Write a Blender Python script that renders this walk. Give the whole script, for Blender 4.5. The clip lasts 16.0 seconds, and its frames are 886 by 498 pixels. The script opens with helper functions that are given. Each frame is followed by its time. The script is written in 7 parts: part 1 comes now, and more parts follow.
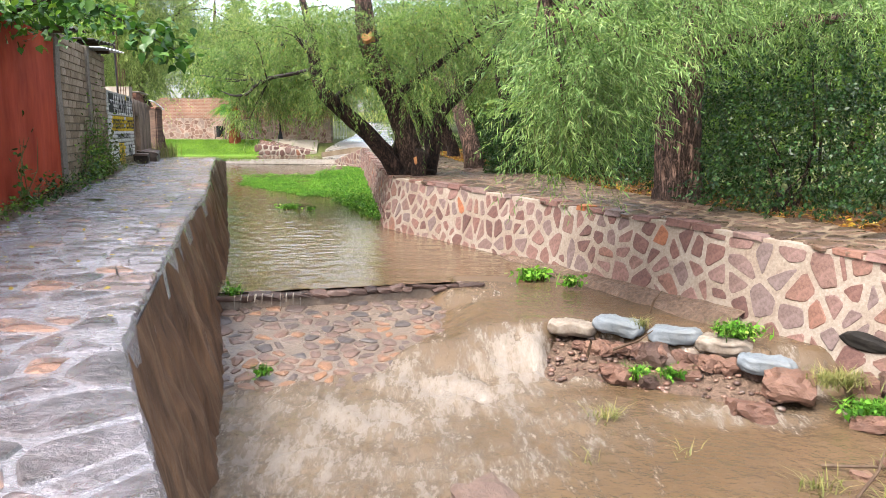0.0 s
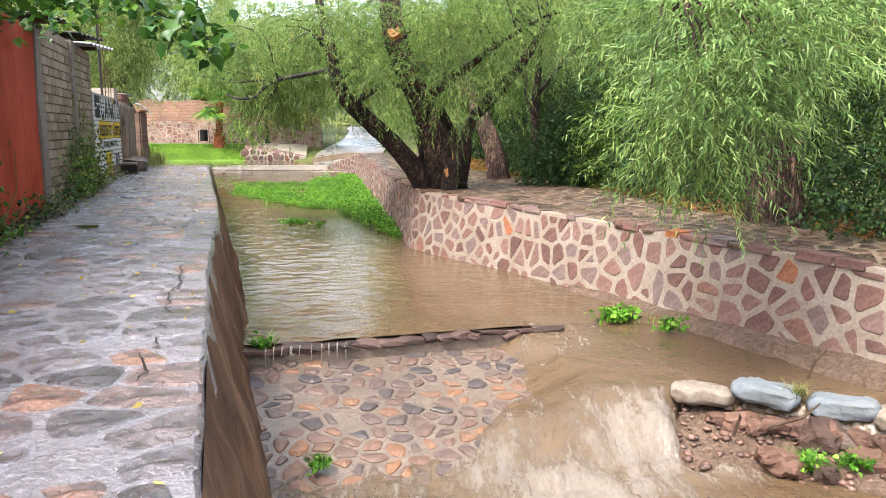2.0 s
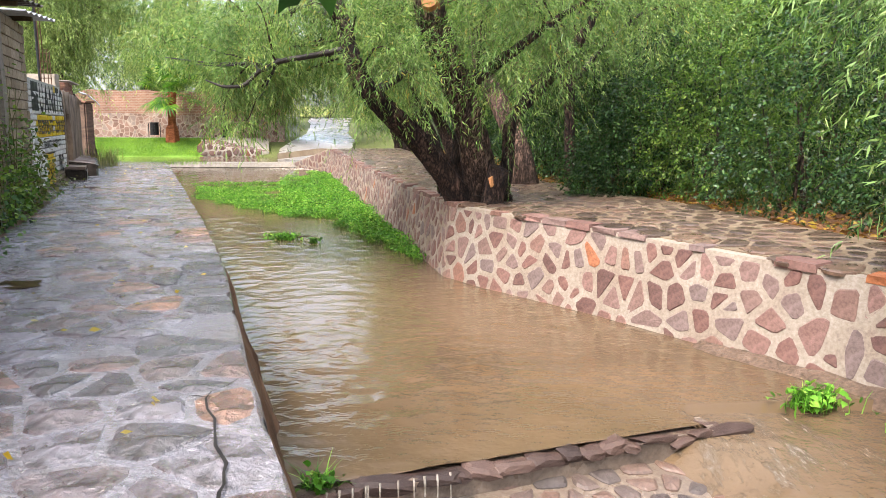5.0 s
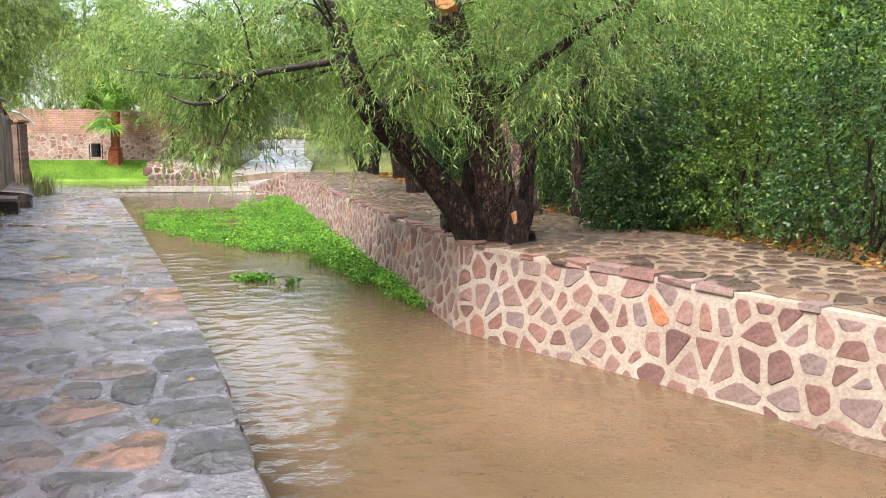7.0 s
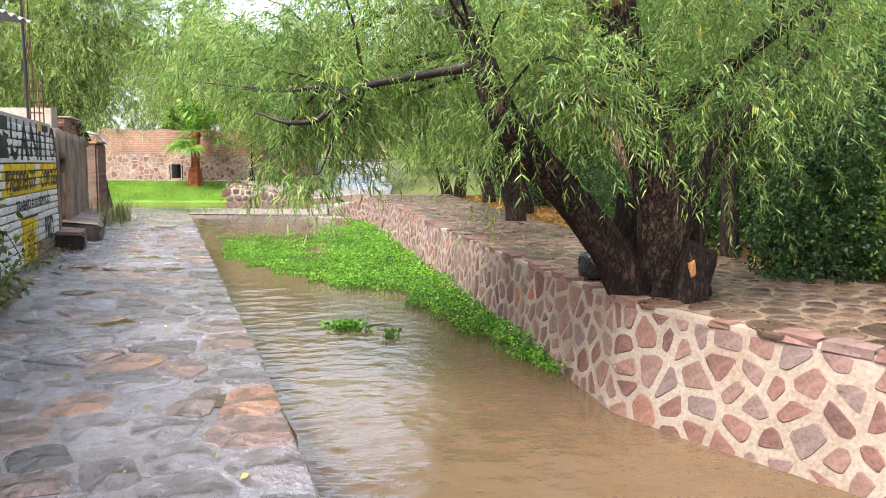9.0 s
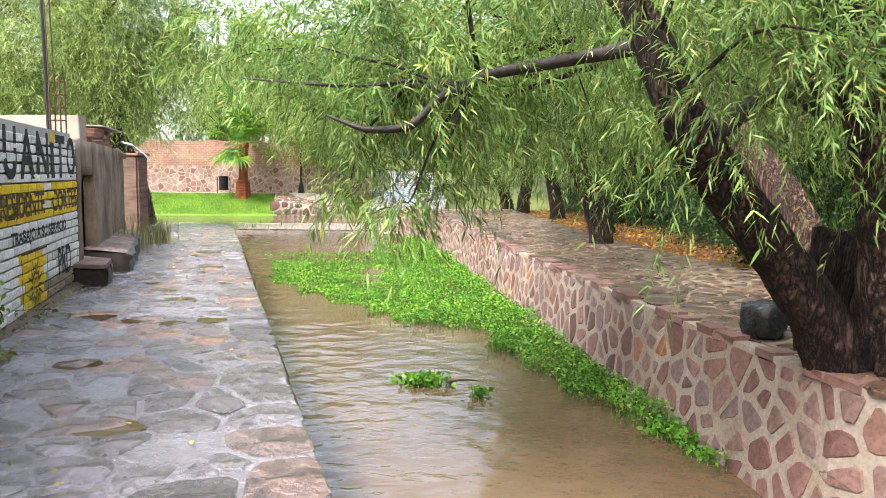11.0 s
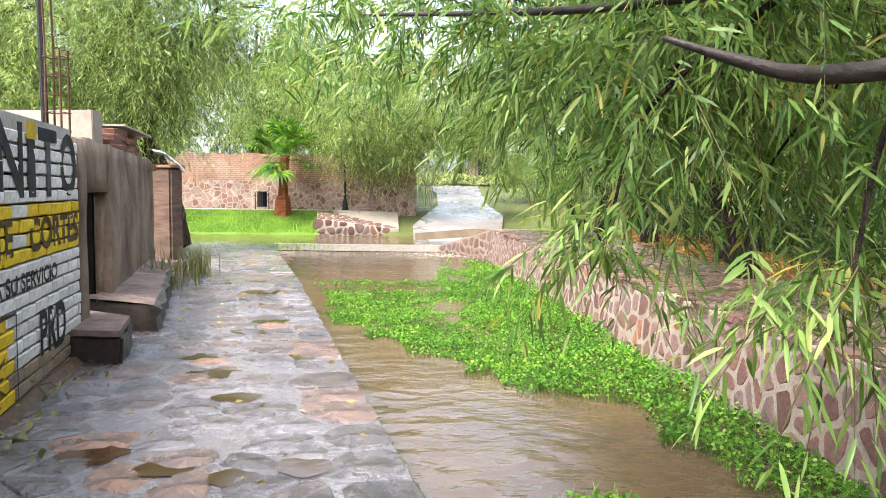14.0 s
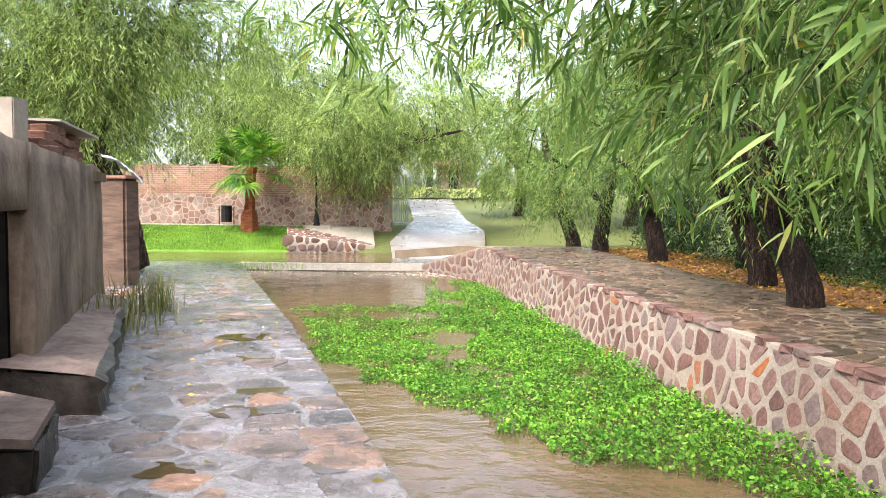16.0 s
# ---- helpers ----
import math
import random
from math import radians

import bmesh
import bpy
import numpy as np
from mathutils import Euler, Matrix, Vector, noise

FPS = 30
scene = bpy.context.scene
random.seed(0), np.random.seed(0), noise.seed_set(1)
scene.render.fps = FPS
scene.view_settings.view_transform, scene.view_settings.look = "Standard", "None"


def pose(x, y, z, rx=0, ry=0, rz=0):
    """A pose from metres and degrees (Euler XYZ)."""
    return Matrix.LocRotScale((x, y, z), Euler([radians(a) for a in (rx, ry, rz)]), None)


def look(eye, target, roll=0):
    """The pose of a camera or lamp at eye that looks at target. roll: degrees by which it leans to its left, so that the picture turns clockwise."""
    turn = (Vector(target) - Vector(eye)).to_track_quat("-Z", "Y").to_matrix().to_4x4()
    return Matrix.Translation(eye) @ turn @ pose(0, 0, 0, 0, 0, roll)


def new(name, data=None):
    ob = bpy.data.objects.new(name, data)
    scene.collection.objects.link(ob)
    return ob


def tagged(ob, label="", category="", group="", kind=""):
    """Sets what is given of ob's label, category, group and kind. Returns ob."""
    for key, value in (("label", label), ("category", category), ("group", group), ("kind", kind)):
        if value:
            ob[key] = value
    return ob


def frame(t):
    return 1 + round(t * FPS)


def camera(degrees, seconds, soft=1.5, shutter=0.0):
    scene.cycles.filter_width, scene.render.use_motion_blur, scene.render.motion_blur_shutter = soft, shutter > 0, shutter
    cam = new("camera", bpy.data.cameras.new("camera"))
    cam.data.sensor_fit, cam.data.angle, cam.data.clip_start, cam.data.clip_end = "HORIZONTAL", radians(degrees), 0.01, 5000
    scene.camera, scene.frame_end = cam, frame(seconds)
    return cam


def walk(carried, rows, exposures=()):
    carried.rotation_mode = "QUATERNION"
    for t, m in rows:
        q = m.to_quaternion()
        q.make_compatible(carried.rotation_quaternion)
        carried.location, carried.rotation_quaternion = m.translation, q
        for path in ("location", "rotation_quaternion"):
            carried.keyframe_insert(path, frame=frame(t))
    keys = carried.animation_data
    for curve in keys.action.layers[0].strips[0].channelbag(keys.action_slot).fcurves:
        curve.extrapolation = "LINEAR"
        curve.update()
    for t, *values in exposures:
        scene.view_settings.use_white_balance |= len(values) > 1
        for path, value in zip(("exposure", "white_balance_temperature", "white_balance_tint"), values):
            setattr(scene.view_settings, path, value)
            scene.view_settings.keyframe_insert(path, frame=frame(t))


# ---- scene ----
cam = camera(60.1, 16.0, soft=0.75)
METRES, EYE, TILT, LEAN, TURN = 20.0, 1.5, -1.0, 0.0, 0.0
ROWS = [
    (0.0, 0.0, 0.0, 0.0, 0.02, -7.84, -0.18),
    (0.5, -0.0153, 0.0265, 0.0022, -1.12, -7.66, -0.18),
    (1.0, -0.0309, 0.0522, 0.0038, -1.81, -7.53, -0.2),
    (1.5, -0.0441, 0.0809, 0.0064, -1.95, -7.55, -0.22),
    (2.0, -0.0601, 0.1075, 0.0077, -1.65, -7.66, -0.23),
    (2.5, -0.0719, 0.1386, 0.0087, -1.35, -7.85, -0.25),
    (3.0, -0.0862, 0.1669, 0.0085, -1.31, -8.03, -0.24),
    (3.5, -0.0989, 0.1951, 0.0106, -1.68, -8.21, -0.26),
    (4.0, -0.1115, 0.2237, 0.0127, -2.51, -8.32, -0.27),
    (6.5, -0.161, 0.3696, 0.0188, -9.16, -7.4, -0.32),
    (7.0, -0.1693, 0.3959, 0.0204, -9.32, -6.7, -0.3),
    (7.5, -0.1749, 0.4263, 0.0234, -8.74, -6.1, -0.29),
    (8.0, -0.1824, 0.4555, 0.0253, -7.47, -5.71, -0.34),
    (8.5, -0.1869, 0.4857, 0.0272, -5.76, -5.46, -0.36),
    (9.0, -0.1968, 0.5172, 0.0278, -4.13, -5.33, -0.43),
    (9.5, -0.2038, 0.5476, 0.0289, -2.91, -5.17, -0.47),
    (12.0, -0.2453, 0.7, 0.0373, 0.17, -4.34, -0.57),
    (12.5, -0.2566, 0.7299, 0.037, 0.75, -4.26, -0.59),
    (13.0, -0.2666, 0.7608, 0.0379, 1.15, -4.1, -0.61),
    (13.5, -0.2811, 0.7911, 0.0376, 1.34, -3.85, -0.61),
    (14.0, -0.2932, 0.8191, 0.0378, 1.31, -3.48, -0.67),
    (14.5, -0.3045, 0.8477, 0.0387, 1.0, -3.1, -0.64),
    (15.0, -0.3151, 0.8767, 0.039, 0.32, -2.81, -0.64),
    (15.5, -0.3247, 0.9069, 0.0404, -0.6, -2.61, -0.61),
    (16.0, -0.3352, 0.9356, 0.0405, -1.52, -2.45, -0.61),
]
ROWS_M = [(t, pose(0, 0, EYE, TILT, LEAN, TURN) @ pose(METRES * x, METRES * y, METRES * z, 90 + pitch, roll, yaw)) for t, x, y, z, yaw, pitch, roll in ROWS]
walk(cam, ROWS_M, [(0.0, 2.5), (4.0, 2.58), (8.0, 2.62), (12.0, 2.84), (14.0, 2.8), (16.0, 2.66)])

# ---- light ----
SUN_EL, SUN_AZ = 57.0, 220.0
world = bpy.data.worlds.new("sky_world")
scene.world = world
world.use_nodes = True
wn, wl = world.node_tree.nodes, world.node_tree.links
sky = wn.new("ShaderNodeTexSky")
sky.sky_type, sky.sun_disc = "NISHITA", False
sky.sun_elevation, sky.sun_rotation = radians(SUN_EL), radians(SUN_AZ)
sky.air_density, sky.dust_density, sky.ozone_density = 1.0, 4.0, 1.0
haze = wn.new("ShaderNodeHueSaturation")
haze.inputs["Saturation"].default_value = 0.6
wl.new(sky.outputs[0], haze.inputs["Color"])
wl.new(haze.outputs[0], wn["Background"].inputs["Color"])
wn["Background"].inputs["Strength"].default_value = 0.15
sun = new("sun", bpy.data.lights.new("sun", "SUN"))
sun.data.energy, sun.data.angle, sun.data.color = 1.1, radians(14), (1.0, 0.975, 0.93)
sa = radians(SUN_AZ)
sun.matrix_world = look((0, 0, 30), Vector((0, 0, 30)) - 20 * Vector((math.sin(sa) * math.cos(radians(SUN_EL)), math.cos(sa) * math.cos(radians(SUN_EL)), math.sin(radians(SUN_EL)))))

rng = random.Random(7)
nrg = np.random.default_rng(11)


# ---- materials ----
def mat_base(name):
    m = bpy.data.materials.new(name)
    m.use_nodes = True
    return m, m.node_tree.nodes, m.node_tree.links, m.node_tree.nodes["Principled BSDF"]


def coords(n, l, scale=(1, 1, 1), space="Object"):
    tc = n.new("ShaderNodeTexCoord")
    mp = n.new("ShaderNodeMapping")
    mp.inputs["Scale"].default_value = scale
    l.new(tc.outputs[space], mp.inputs["Vector"])
    return mp.outputs[0]


def noise_node(n, l, vec, scale, detail=5, rough=0.6):
    t = n.new("ShaderNodeTexNoise")
    t.inputs["Scale"].default_value, t.inputs["Detail"].default_value, t.inputs["Roughness"].default_value = scale, detail, rough
    l.new(vec, t.inputs["Vector"])
    return t.outputs["Fac"]


WET = 0.58  # soaked surfaces are darker than dry ones


def ramp(n, l, fac, stops, damp=1.0):
    r = n.new("ShaderNodeValToRGB")
    while len(r.color_ramp.elements) < len(stops):
        r.color_ramp.elements.new(0.5)
    for e, (p, c) in zip(r.color_ramp.elements, stops):
        e.position = p
        e.color = (*[v * damp for v in c], 1) if not isinstance(c, (int, float)) else (c, c, c, 1)
    l.new(fac, r.inputs["Fac"])
    return r.outputs["Color"]


def mixc(n, l, fac, a, b, mode="MIX"):
    x = n.new("ShaderNodeMix")
    x.data_type, x.blend_type = "RGBA", mode
    for sock, v in ((x.inputs["Factor"], fac), (x.inputs["A"], a), (x.inputs["B"], b)):
        if isinstance(v, (int, float)):
            sock.default_value = v
        elif isinstance(v, tuple):
            sock.default_value = (*v, 1)
        else:
            l.new(v, sock)
    return x.outputs["Result"]


def maths(n, l, op, a, b=0.0):
    x = n.new("ShaderNodeMath")
    x.operation = op
    for sock, v in ((x.inputs[0], a), (x.inputs[1], b)):
        if isinstance(v, (int, float)):
            sock.default_value = v
        else:
            l.new(v, sock)
    return x.outputs[0]


def bump(n, l, p, height, strength=0.4, dist=0.02):
    b = n.new("ShaderNodeBump")
    b.inputs["Strength"].default_value, b.inputs["Distance"].default_value = strength, dist
    l.new(height, b.inputs["Height"])
    l.new(b.outputs[0], p.inputs["Normal"])
    l.new(b.outputs[0], p.inputs["Coat Normal"])


def rand_out(n, joined):
    if joined:
        return n.new("ShaderNodeNewGeometry").outputs["Random Per Island"]
    return n.new("ShaderNodeObjectInfo").outputs["Random"]


def surface(name, stops, grain=30.0, stain=1.2, rough=(0.6, 0.9), bump_d=0.01, stain_c=(0.5, 0.48, 0.45), stain_amt=0.5, scale=(1, 1, 1), bump_s=0.5, space="Object", gloss=0.15):
    """Plain surface with grain and stains at two scales."""
    m, n, l, p = mat_base(name)
    v = coords(n, l, scale, space)
    g = noise_node(n, l, v, grain)
    s = noise_node(n, l, v, stain, 6)
    c = ramp(n, l, g, stops, WET)
    st = ramp(n, l, s, [(0.38, 1.0), (0.68, stain_c)])
    p.inputs["Specular IOR Level"].default_value = gloss
    c2 = mixc(n, l, stain_amt, c, st, "MULTIPLY")
    l.new(c2, p.inputs["Base Color"])
    l.new(ramp(n, l, s, [(0.3, rough[0]), (0.7, rough[1])]), p.inputs["Roughness"])
    bump(n, l, p, g, bump_s, bump_d)
    return m


def stone_mat(name, stops, joined=False, rough=(0.45, 0.85), wet=0.0, grain=22.0, bump_d=0.012):
    """Stones, each of its own colour; wet stones carry a thin water film."""
    m, n, l, p = mat_base(name)
    v = coords(n, l)
    r = rand_out(n, joined)
    c = ramp(n, l, r, stops, WET)
    g = noise_node(n, l, v, grain, 7, 0.65)
    s = noise_node(n, l, v, 3.0, 5)
    c = mixc(n, l, 0.85, c, ramp(n, l, g, [(0.25, 0.45), (0.52, 1.0), (0.8, 1.35)]), "MULTIPLY")
    c = mixc(n, l, 0.6, c, ramp(n, l, s, [(0.35, (0.62, 0.58, 0.56)), (0.6, (1.0, 1.0, 1.0))]), "MULTIPLY")
    if wet > 0.4:
        d = noise_node(n, l, v, 5.5, 4, 0.6)
        c = mixc(n, l, 1.0, c, ramp(n, l, d, [(0.4, (0.32, 0.27, 0.25)), (0.54, (1.0, 1.0, 1.03))]), "MULTIPLY")
    l.new(c, p.inputs["Base Color"])
    l.new(ramp(n, l, s, [(0.35, rough[0]), (0.65, rough[1])]), p.inputs["Roughness"])
    p.inputs["Specular IOR Level"].default_value = 0.15 + 0.5 * wet
    if wet:
        p.inputs["Coat Weight"].default_value = wet
        p.inputs["Coat Roughness"].default_value = 0.1
    if wet > 0.4:
        g = mixc(n, l, 0.3, mixc(n, l, 0.6, noise_node(n, l, v, 4.5, 4, 0.55), noise_node(n, l, v, 17.0, 5, 0.65)), g)
        bump(n, l, p, g, 1.0, 0.085)
        return m
    bump(n, l, p, g, 0.6, bump_d)
    return m


WALL_STOPS = [(0.0, (0.16, 0.09, 0.077)), (0.3, (0.235, 0.125, 0.103)), (0.55, (0.29, 0.172, 0.145)), (0.78, (0.22, 0.165, 0.152)), (0.972, (0.28, 0.15, 0.113)), (1.0, (0.46, 0.16, 0.06))]
M_STONE = stone_mat("wall_stone", WALL_STOPS)
M_STONE_J = stone_mat("wall_stone_far", WALL_STOPS, True)
FLAG_STOPS = [(0.0, (0.055, 0.04, 0.04)), (0.25, (0.145, 0.118, 0.124)), (0.5, (0.29, 0.26, 0.285)), (0.68, (0.17, 0.112, 0.1)), (0.87, (0.24, 0.135, 0.1)), (1.0, (0.42, 0.19, 0.09))]
M_FLAG = stone_mat("wet_flagstone", FLAG_STOPS, False, (0.15, 0.45), 0.95, 14, 0.03)
M_FLAG_J = stone_mat("wet_flagstone_far", FLAG_STOPS, True, (0.15, 0.45), 0.95, 14, 0.03)
PROM_STOPS = [(0.0, (0.075, 0.046, 0.033)), (0.5, (0.125, 0.078, 0.054)), (1.0, (0.2, 0.12, 0.08))]
M_PROM = stone_mat("promenade_stone", PROM_STOPS, False, (0.2, 0.5), 0.3)
M_PROM_J = stone_mat("promenade_stone_far", PROM_STOPS, True, (0.2, 0.5), 0.3)
COB_STOPS = [(0.0, (0.09, 0.076, 0.072)), (0.4, (0.17, 0.12, 0.1)), (0.8, (0.22, 0.13, 0.095)), (1.0, (0.33, 0.17, 0.09))]
M_COB = stone_mat("wet_cobble", COB_STOPS, False, (0.3, 0.6), 0.12)
ROCK_STOPS = [(0.0, (0.1, 0.06, 0.046)), (0.5, (0.22, 0.115, 0.08)), (0.8, (0.3, 0.17, 0.12)), (1.0, (0.18, 0.14, 0.12))]
M_ROCK = stone_mat("wet_rock", ROCK_STOPS, False, (0.4, 0.75), 0.12, 16, 0.04)
M_GRAVEL = stone_mat("wet_gravel", ROCK_STOPS, True, (0.3, 0.6), 0.3)
M_MORTAR = surface("cream_mortar", [(0.3, (0.31, 0.25, 0.2)), (0.6, (0.43, 0.365, 0.3)), (0.8, (0.51, 0.445, 0.375))], 26, 1.3, (0.7, 0.95), 0.012, (0.62, 0.5, 0.42), 0.6)
M_PROM_MORTAR = surface("promenade_mortar", [(0.3, (0.2, 0.15, 0.1)), (0.7, (0.34, 0.26, 0.185))], 30, 0.8, (0.3, 0.65), 0.008, (0.55, 0.48, 0.4), 0.8)
M_APRON = surface("wet_apron_mortar", [(0.3, (0.16, 0.115, 0.085)), (0.7, (0.31, 0.235, 0.18))], 22, 1.4, (0.15, 0.45), 0.02, gloss=0.4)
M_SIDE = surface("channel_wall_face", [(0.3, (0.085, 0.048, 0.03)), (0.55, (0.2, 0.11, 0.062)), (0.8, (0.34, 0.19, 0.1))], 5, 1.0, (0.35, 0.8), 0.05, (0.45, 0.4, 0.36), 0.8, (1, 1, 0.35), 0.9)
M_SOIL = surface("damp_soil", [(0.3, (0.07, 0.045, 0.028)), (0.7, (0.17, 0.105, 0.065))], 18, 0.5, (0.6, 0.95), 0.03)
M_GROUND = surface("grassy_ground", [(0.3, (0.09, 0.09, 0.035)), (0.6, (0.16, 0.19, 0.055)), (0.8, (0.26, 0.26, 0.09))], 9, 0.12, (0.7, 0.95), 0.05)
M_LITTER = surface("leaf_litter", [(0.3, (0.10, 0.05, 0.028)), (0.6, (0.26, 0.12, 0.06)), (0.8, (0.36, 0.2, 0.1))], 26, 0.7, (0.6, 0.95), 0.04)
M_RED = surface("red_plaster", [(0.3, (0.42, 0.045, 0.015)), (0.7, (0.56, 0.085, 0.03))], 5, 0.9, (0.7, 0.95), 0.012, (0.42, 0.36, 0.34), 0.75, (1, 1, 0.4))
M_ADOBE = surface("brown_adobe", [(0.3, (0.27, 0.185, 0.13)), (0.7, (0.38, 0.275, 0.2))], 16, 1.3, (0.75, 0.95), 0.03, (0.3, 0.28, 0.27), 0.95, (1, 1, 0.75), 0.7)
M_CONC = surface("grey_render", [(0.3, (0.34, 0.29, 0.24)), (0.7, (0.46, 0.4, 0.33))], 14, 1.2, (0.75, 0.95), 0.01, (0.6, 0.55, 0.5), 0.6)
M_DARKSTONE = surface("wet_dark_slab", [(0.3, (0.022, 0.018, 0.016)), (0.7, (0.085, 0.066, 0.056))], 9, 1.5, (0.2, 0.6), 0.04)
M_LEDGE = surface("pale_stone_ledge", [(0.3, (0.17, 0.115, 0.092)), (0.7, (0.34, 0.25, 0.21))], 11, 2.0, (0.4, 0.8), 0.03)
# Near-black put in for shade inside doorway and drain; also cracks, a door.
M_DARK = surface("shade_and_door_black", [(0.3, (0.012, 0.01, 0.009)), (0.7, (0.03, 0.025, 0.02))], 9, 1)
M_BLACK = surface("black_paint", [(0.3, (0.012, 0.012, 0.014)), (0.7, (0.03, 0.03, 0.033))], 20, 3, (0.55, 0.8), 0.003)
M_YEL = surface("yellow_paint", [(0.3, (0.62, 0.4, 0.01)), (0.7, (0.8, 0.56, 0.02))], 20, 3, (0.55, 0.8), 0.003)
M_DKTXT = surface("brown_paint", [(0.3, (0.06, 0.035, 0.012)), (0.7, (0.1, 0.06, 0.02))], 20, 3, (0.55, 0.8), 0.003)
M_METAL = surface("black_iron", [(0.3, (0.01, 0.01, 0.012)), (0.7, (0.028, 0.028, 0.03))], 30, 4, (0.35, 0.6), 0.002)
M_RUST = surface("rusty_steel", [(0.3, (0.07, 0.035, 0.02)), (0.7, (0.16, 0.08, 0.045))], 40, 4, (0.6, 0.9), 0.003)
M_WHITE = surface("white_sheet", [(0.3, (0.6, 0.63, 0.66)), (0.7, (0.78, 0.8, 0.82))], 12, 2, (0.3, 0.6), 0.006)
M_BAG = surface("pale_sack", [(0.3, (0.15, 0.165, 0.18)), (0.6, (0.29, 0.33, 0.365)), (0.8, (0.42, 0.47, 0.5))], 6, 3.0, (0.4, 0.75), 0.06, (0.45, 0.38, 0.3), 0.7)
M_BAG_MUD = surface("muddy_sack", [(0.3, (0.2, 0.15, 0.11)), (0.7, (0.42, 0.36, 0.3))], 9, 3, (0.4, 0.75), 0.02)
M_KERB = surface("pale_kerb", [(0.3, (0.42, 0.36, 0.29)), (0.7, (0.6, 0.53, 0.44))], 14, 0.8, (0.5, 0.8), 0.01)
M_PALMTRUNK = surface("palm_fibre", [(0.3, (0.2, 0.055, 0.02)), (0.7, (0.48, 0.165, 0.07))], 14, 3, (0.7, 0.95), 0.05, (0.4, 0.35, 0.3), 0.8, (1, 1, 3))
M_PLASTIC = surface("black_plastic", [(0.3, (0.012, 0.012, 0.014)), (0.7, (0.02, 0.02, 0.023))], 14, 4, (0.18, 0.35), 0.03, gloss=0.5)
M_CUT = surface("cut_wood", [(0.3, (0.42, 0.17, 0.06)), (0.7, (0.6, 0.3, 0.13))], 14, 3, (0.6, 0.9), 0.01)
M_STICK = surface("driftwood", [(0.3, (0.06, 0.035, 0.022)), (0.7, (0.14, 0.09, 0.055))], 20, 4, (0.4, 0.8), 0.01)
M_OLDBRICK = surface("old_dark_brick", [(0.3, (0.1, 0.065, 0.048)), (0.7, (0.24, 0.15, 0.11))], 5, 0.8, (0.7, 0.95), 0.03, (0.5, 0.45, 0.42), 0.8, (0.4, 0.4, 2.2))
M_MUDBANK = surface("wet_mud_bank", [(0.3, (0.1, 0.065, 0.045)), (0.7, (0.3, 0.2, 0.145))], 16, 2.6, (0.35, 0.75), 0.09, bump_s=0.9)
M_ROAD = surface("wet_concrete_road", [(0.3, (0.26, 0.23, 0.21)), (0.7, (0.4, 0.37, 0.34))], 6, 0.25, (0.15, 0.45), 0.02, (0.5, 0.4, 0.32), 0.8, gloss=0.45)


def bark_mat(name, a, b, dark, grain=0.16):
    """Furrowed bark: dark lengthwise cracks between rough ridges, with paler worn patches."""
    m, n, l, p = mat_base(name)
    v = coords(n, l, (1, 1, grain))
    wob = noise_node(n, l, coords(n, l), 3.0, 3)
    vv = mixc(n, l, 0.1, v, wob, "ADD")
    f1 = noise_node(n, l, vv, 17.0, 6, 0.62)
    ridge = maths(n, l, "ABSOLUTE", maths(n, l, "SUBTRACT", f1, 0.5))
    crack = ramp(n, l, ridge, [(0.0, 0.0), (0.035, 0.35), (0.12, 1.0)])
    g = noise_node(n, l, coords(n, l, (1, 1, 0.5)), 38, 6)
    patch = noise_node(n, l, coords(n, l), 1.7, 4)
    c = ramp(n, l, g, [(0.3, a), (0.7, b)], 0.8)
    c = mixc(n, l, 0.8, c, ramp(n, l, patch, [(0.38, (0.45, 0.42, 0.42)), (0.64, (1.35, 1.25, 1.15))]), "MULTIPLY")
    c = mixc(n, l, crack, dark, c)
    l.new(c, p.inputs["Base Color"])
    p.inputs["Roughness"].default_value = 0.8
    p.inputs["Specular IOR Level"].default_value = 0.15
    bump(n, l, p, mixc(n, l, 0.25, crack, g), 1.0, 0.06)
    return m


M_BARK = bark_mat("willow_bark", (0.12, 0.075, 0.055), (0.29, 0.19, 0.15), (0.02, 0.013, 0.01))
M_TRUNK = bark_mat("brown_willow_bark", (0.055, 0.037, 0.03), (0.22, 0.145, 0.11), (0.01, 0.007, 0.006), 0.17)
M_BARK_DARK = bark_mat("wet_willow_bark", (0.03, 0.02, 0.016), (0.125, 0.075, 0.055), (0.006, 0.004, 0.004), 0.2)


M_LIMB = surface("wet_limb_bark", [(0.3, (0.014, 0.01, 0.009)), (0.7, (0.055, 0.038, 0.03))], 26, 5, (0.5, 0.8), 0.02, gloss=0.3)


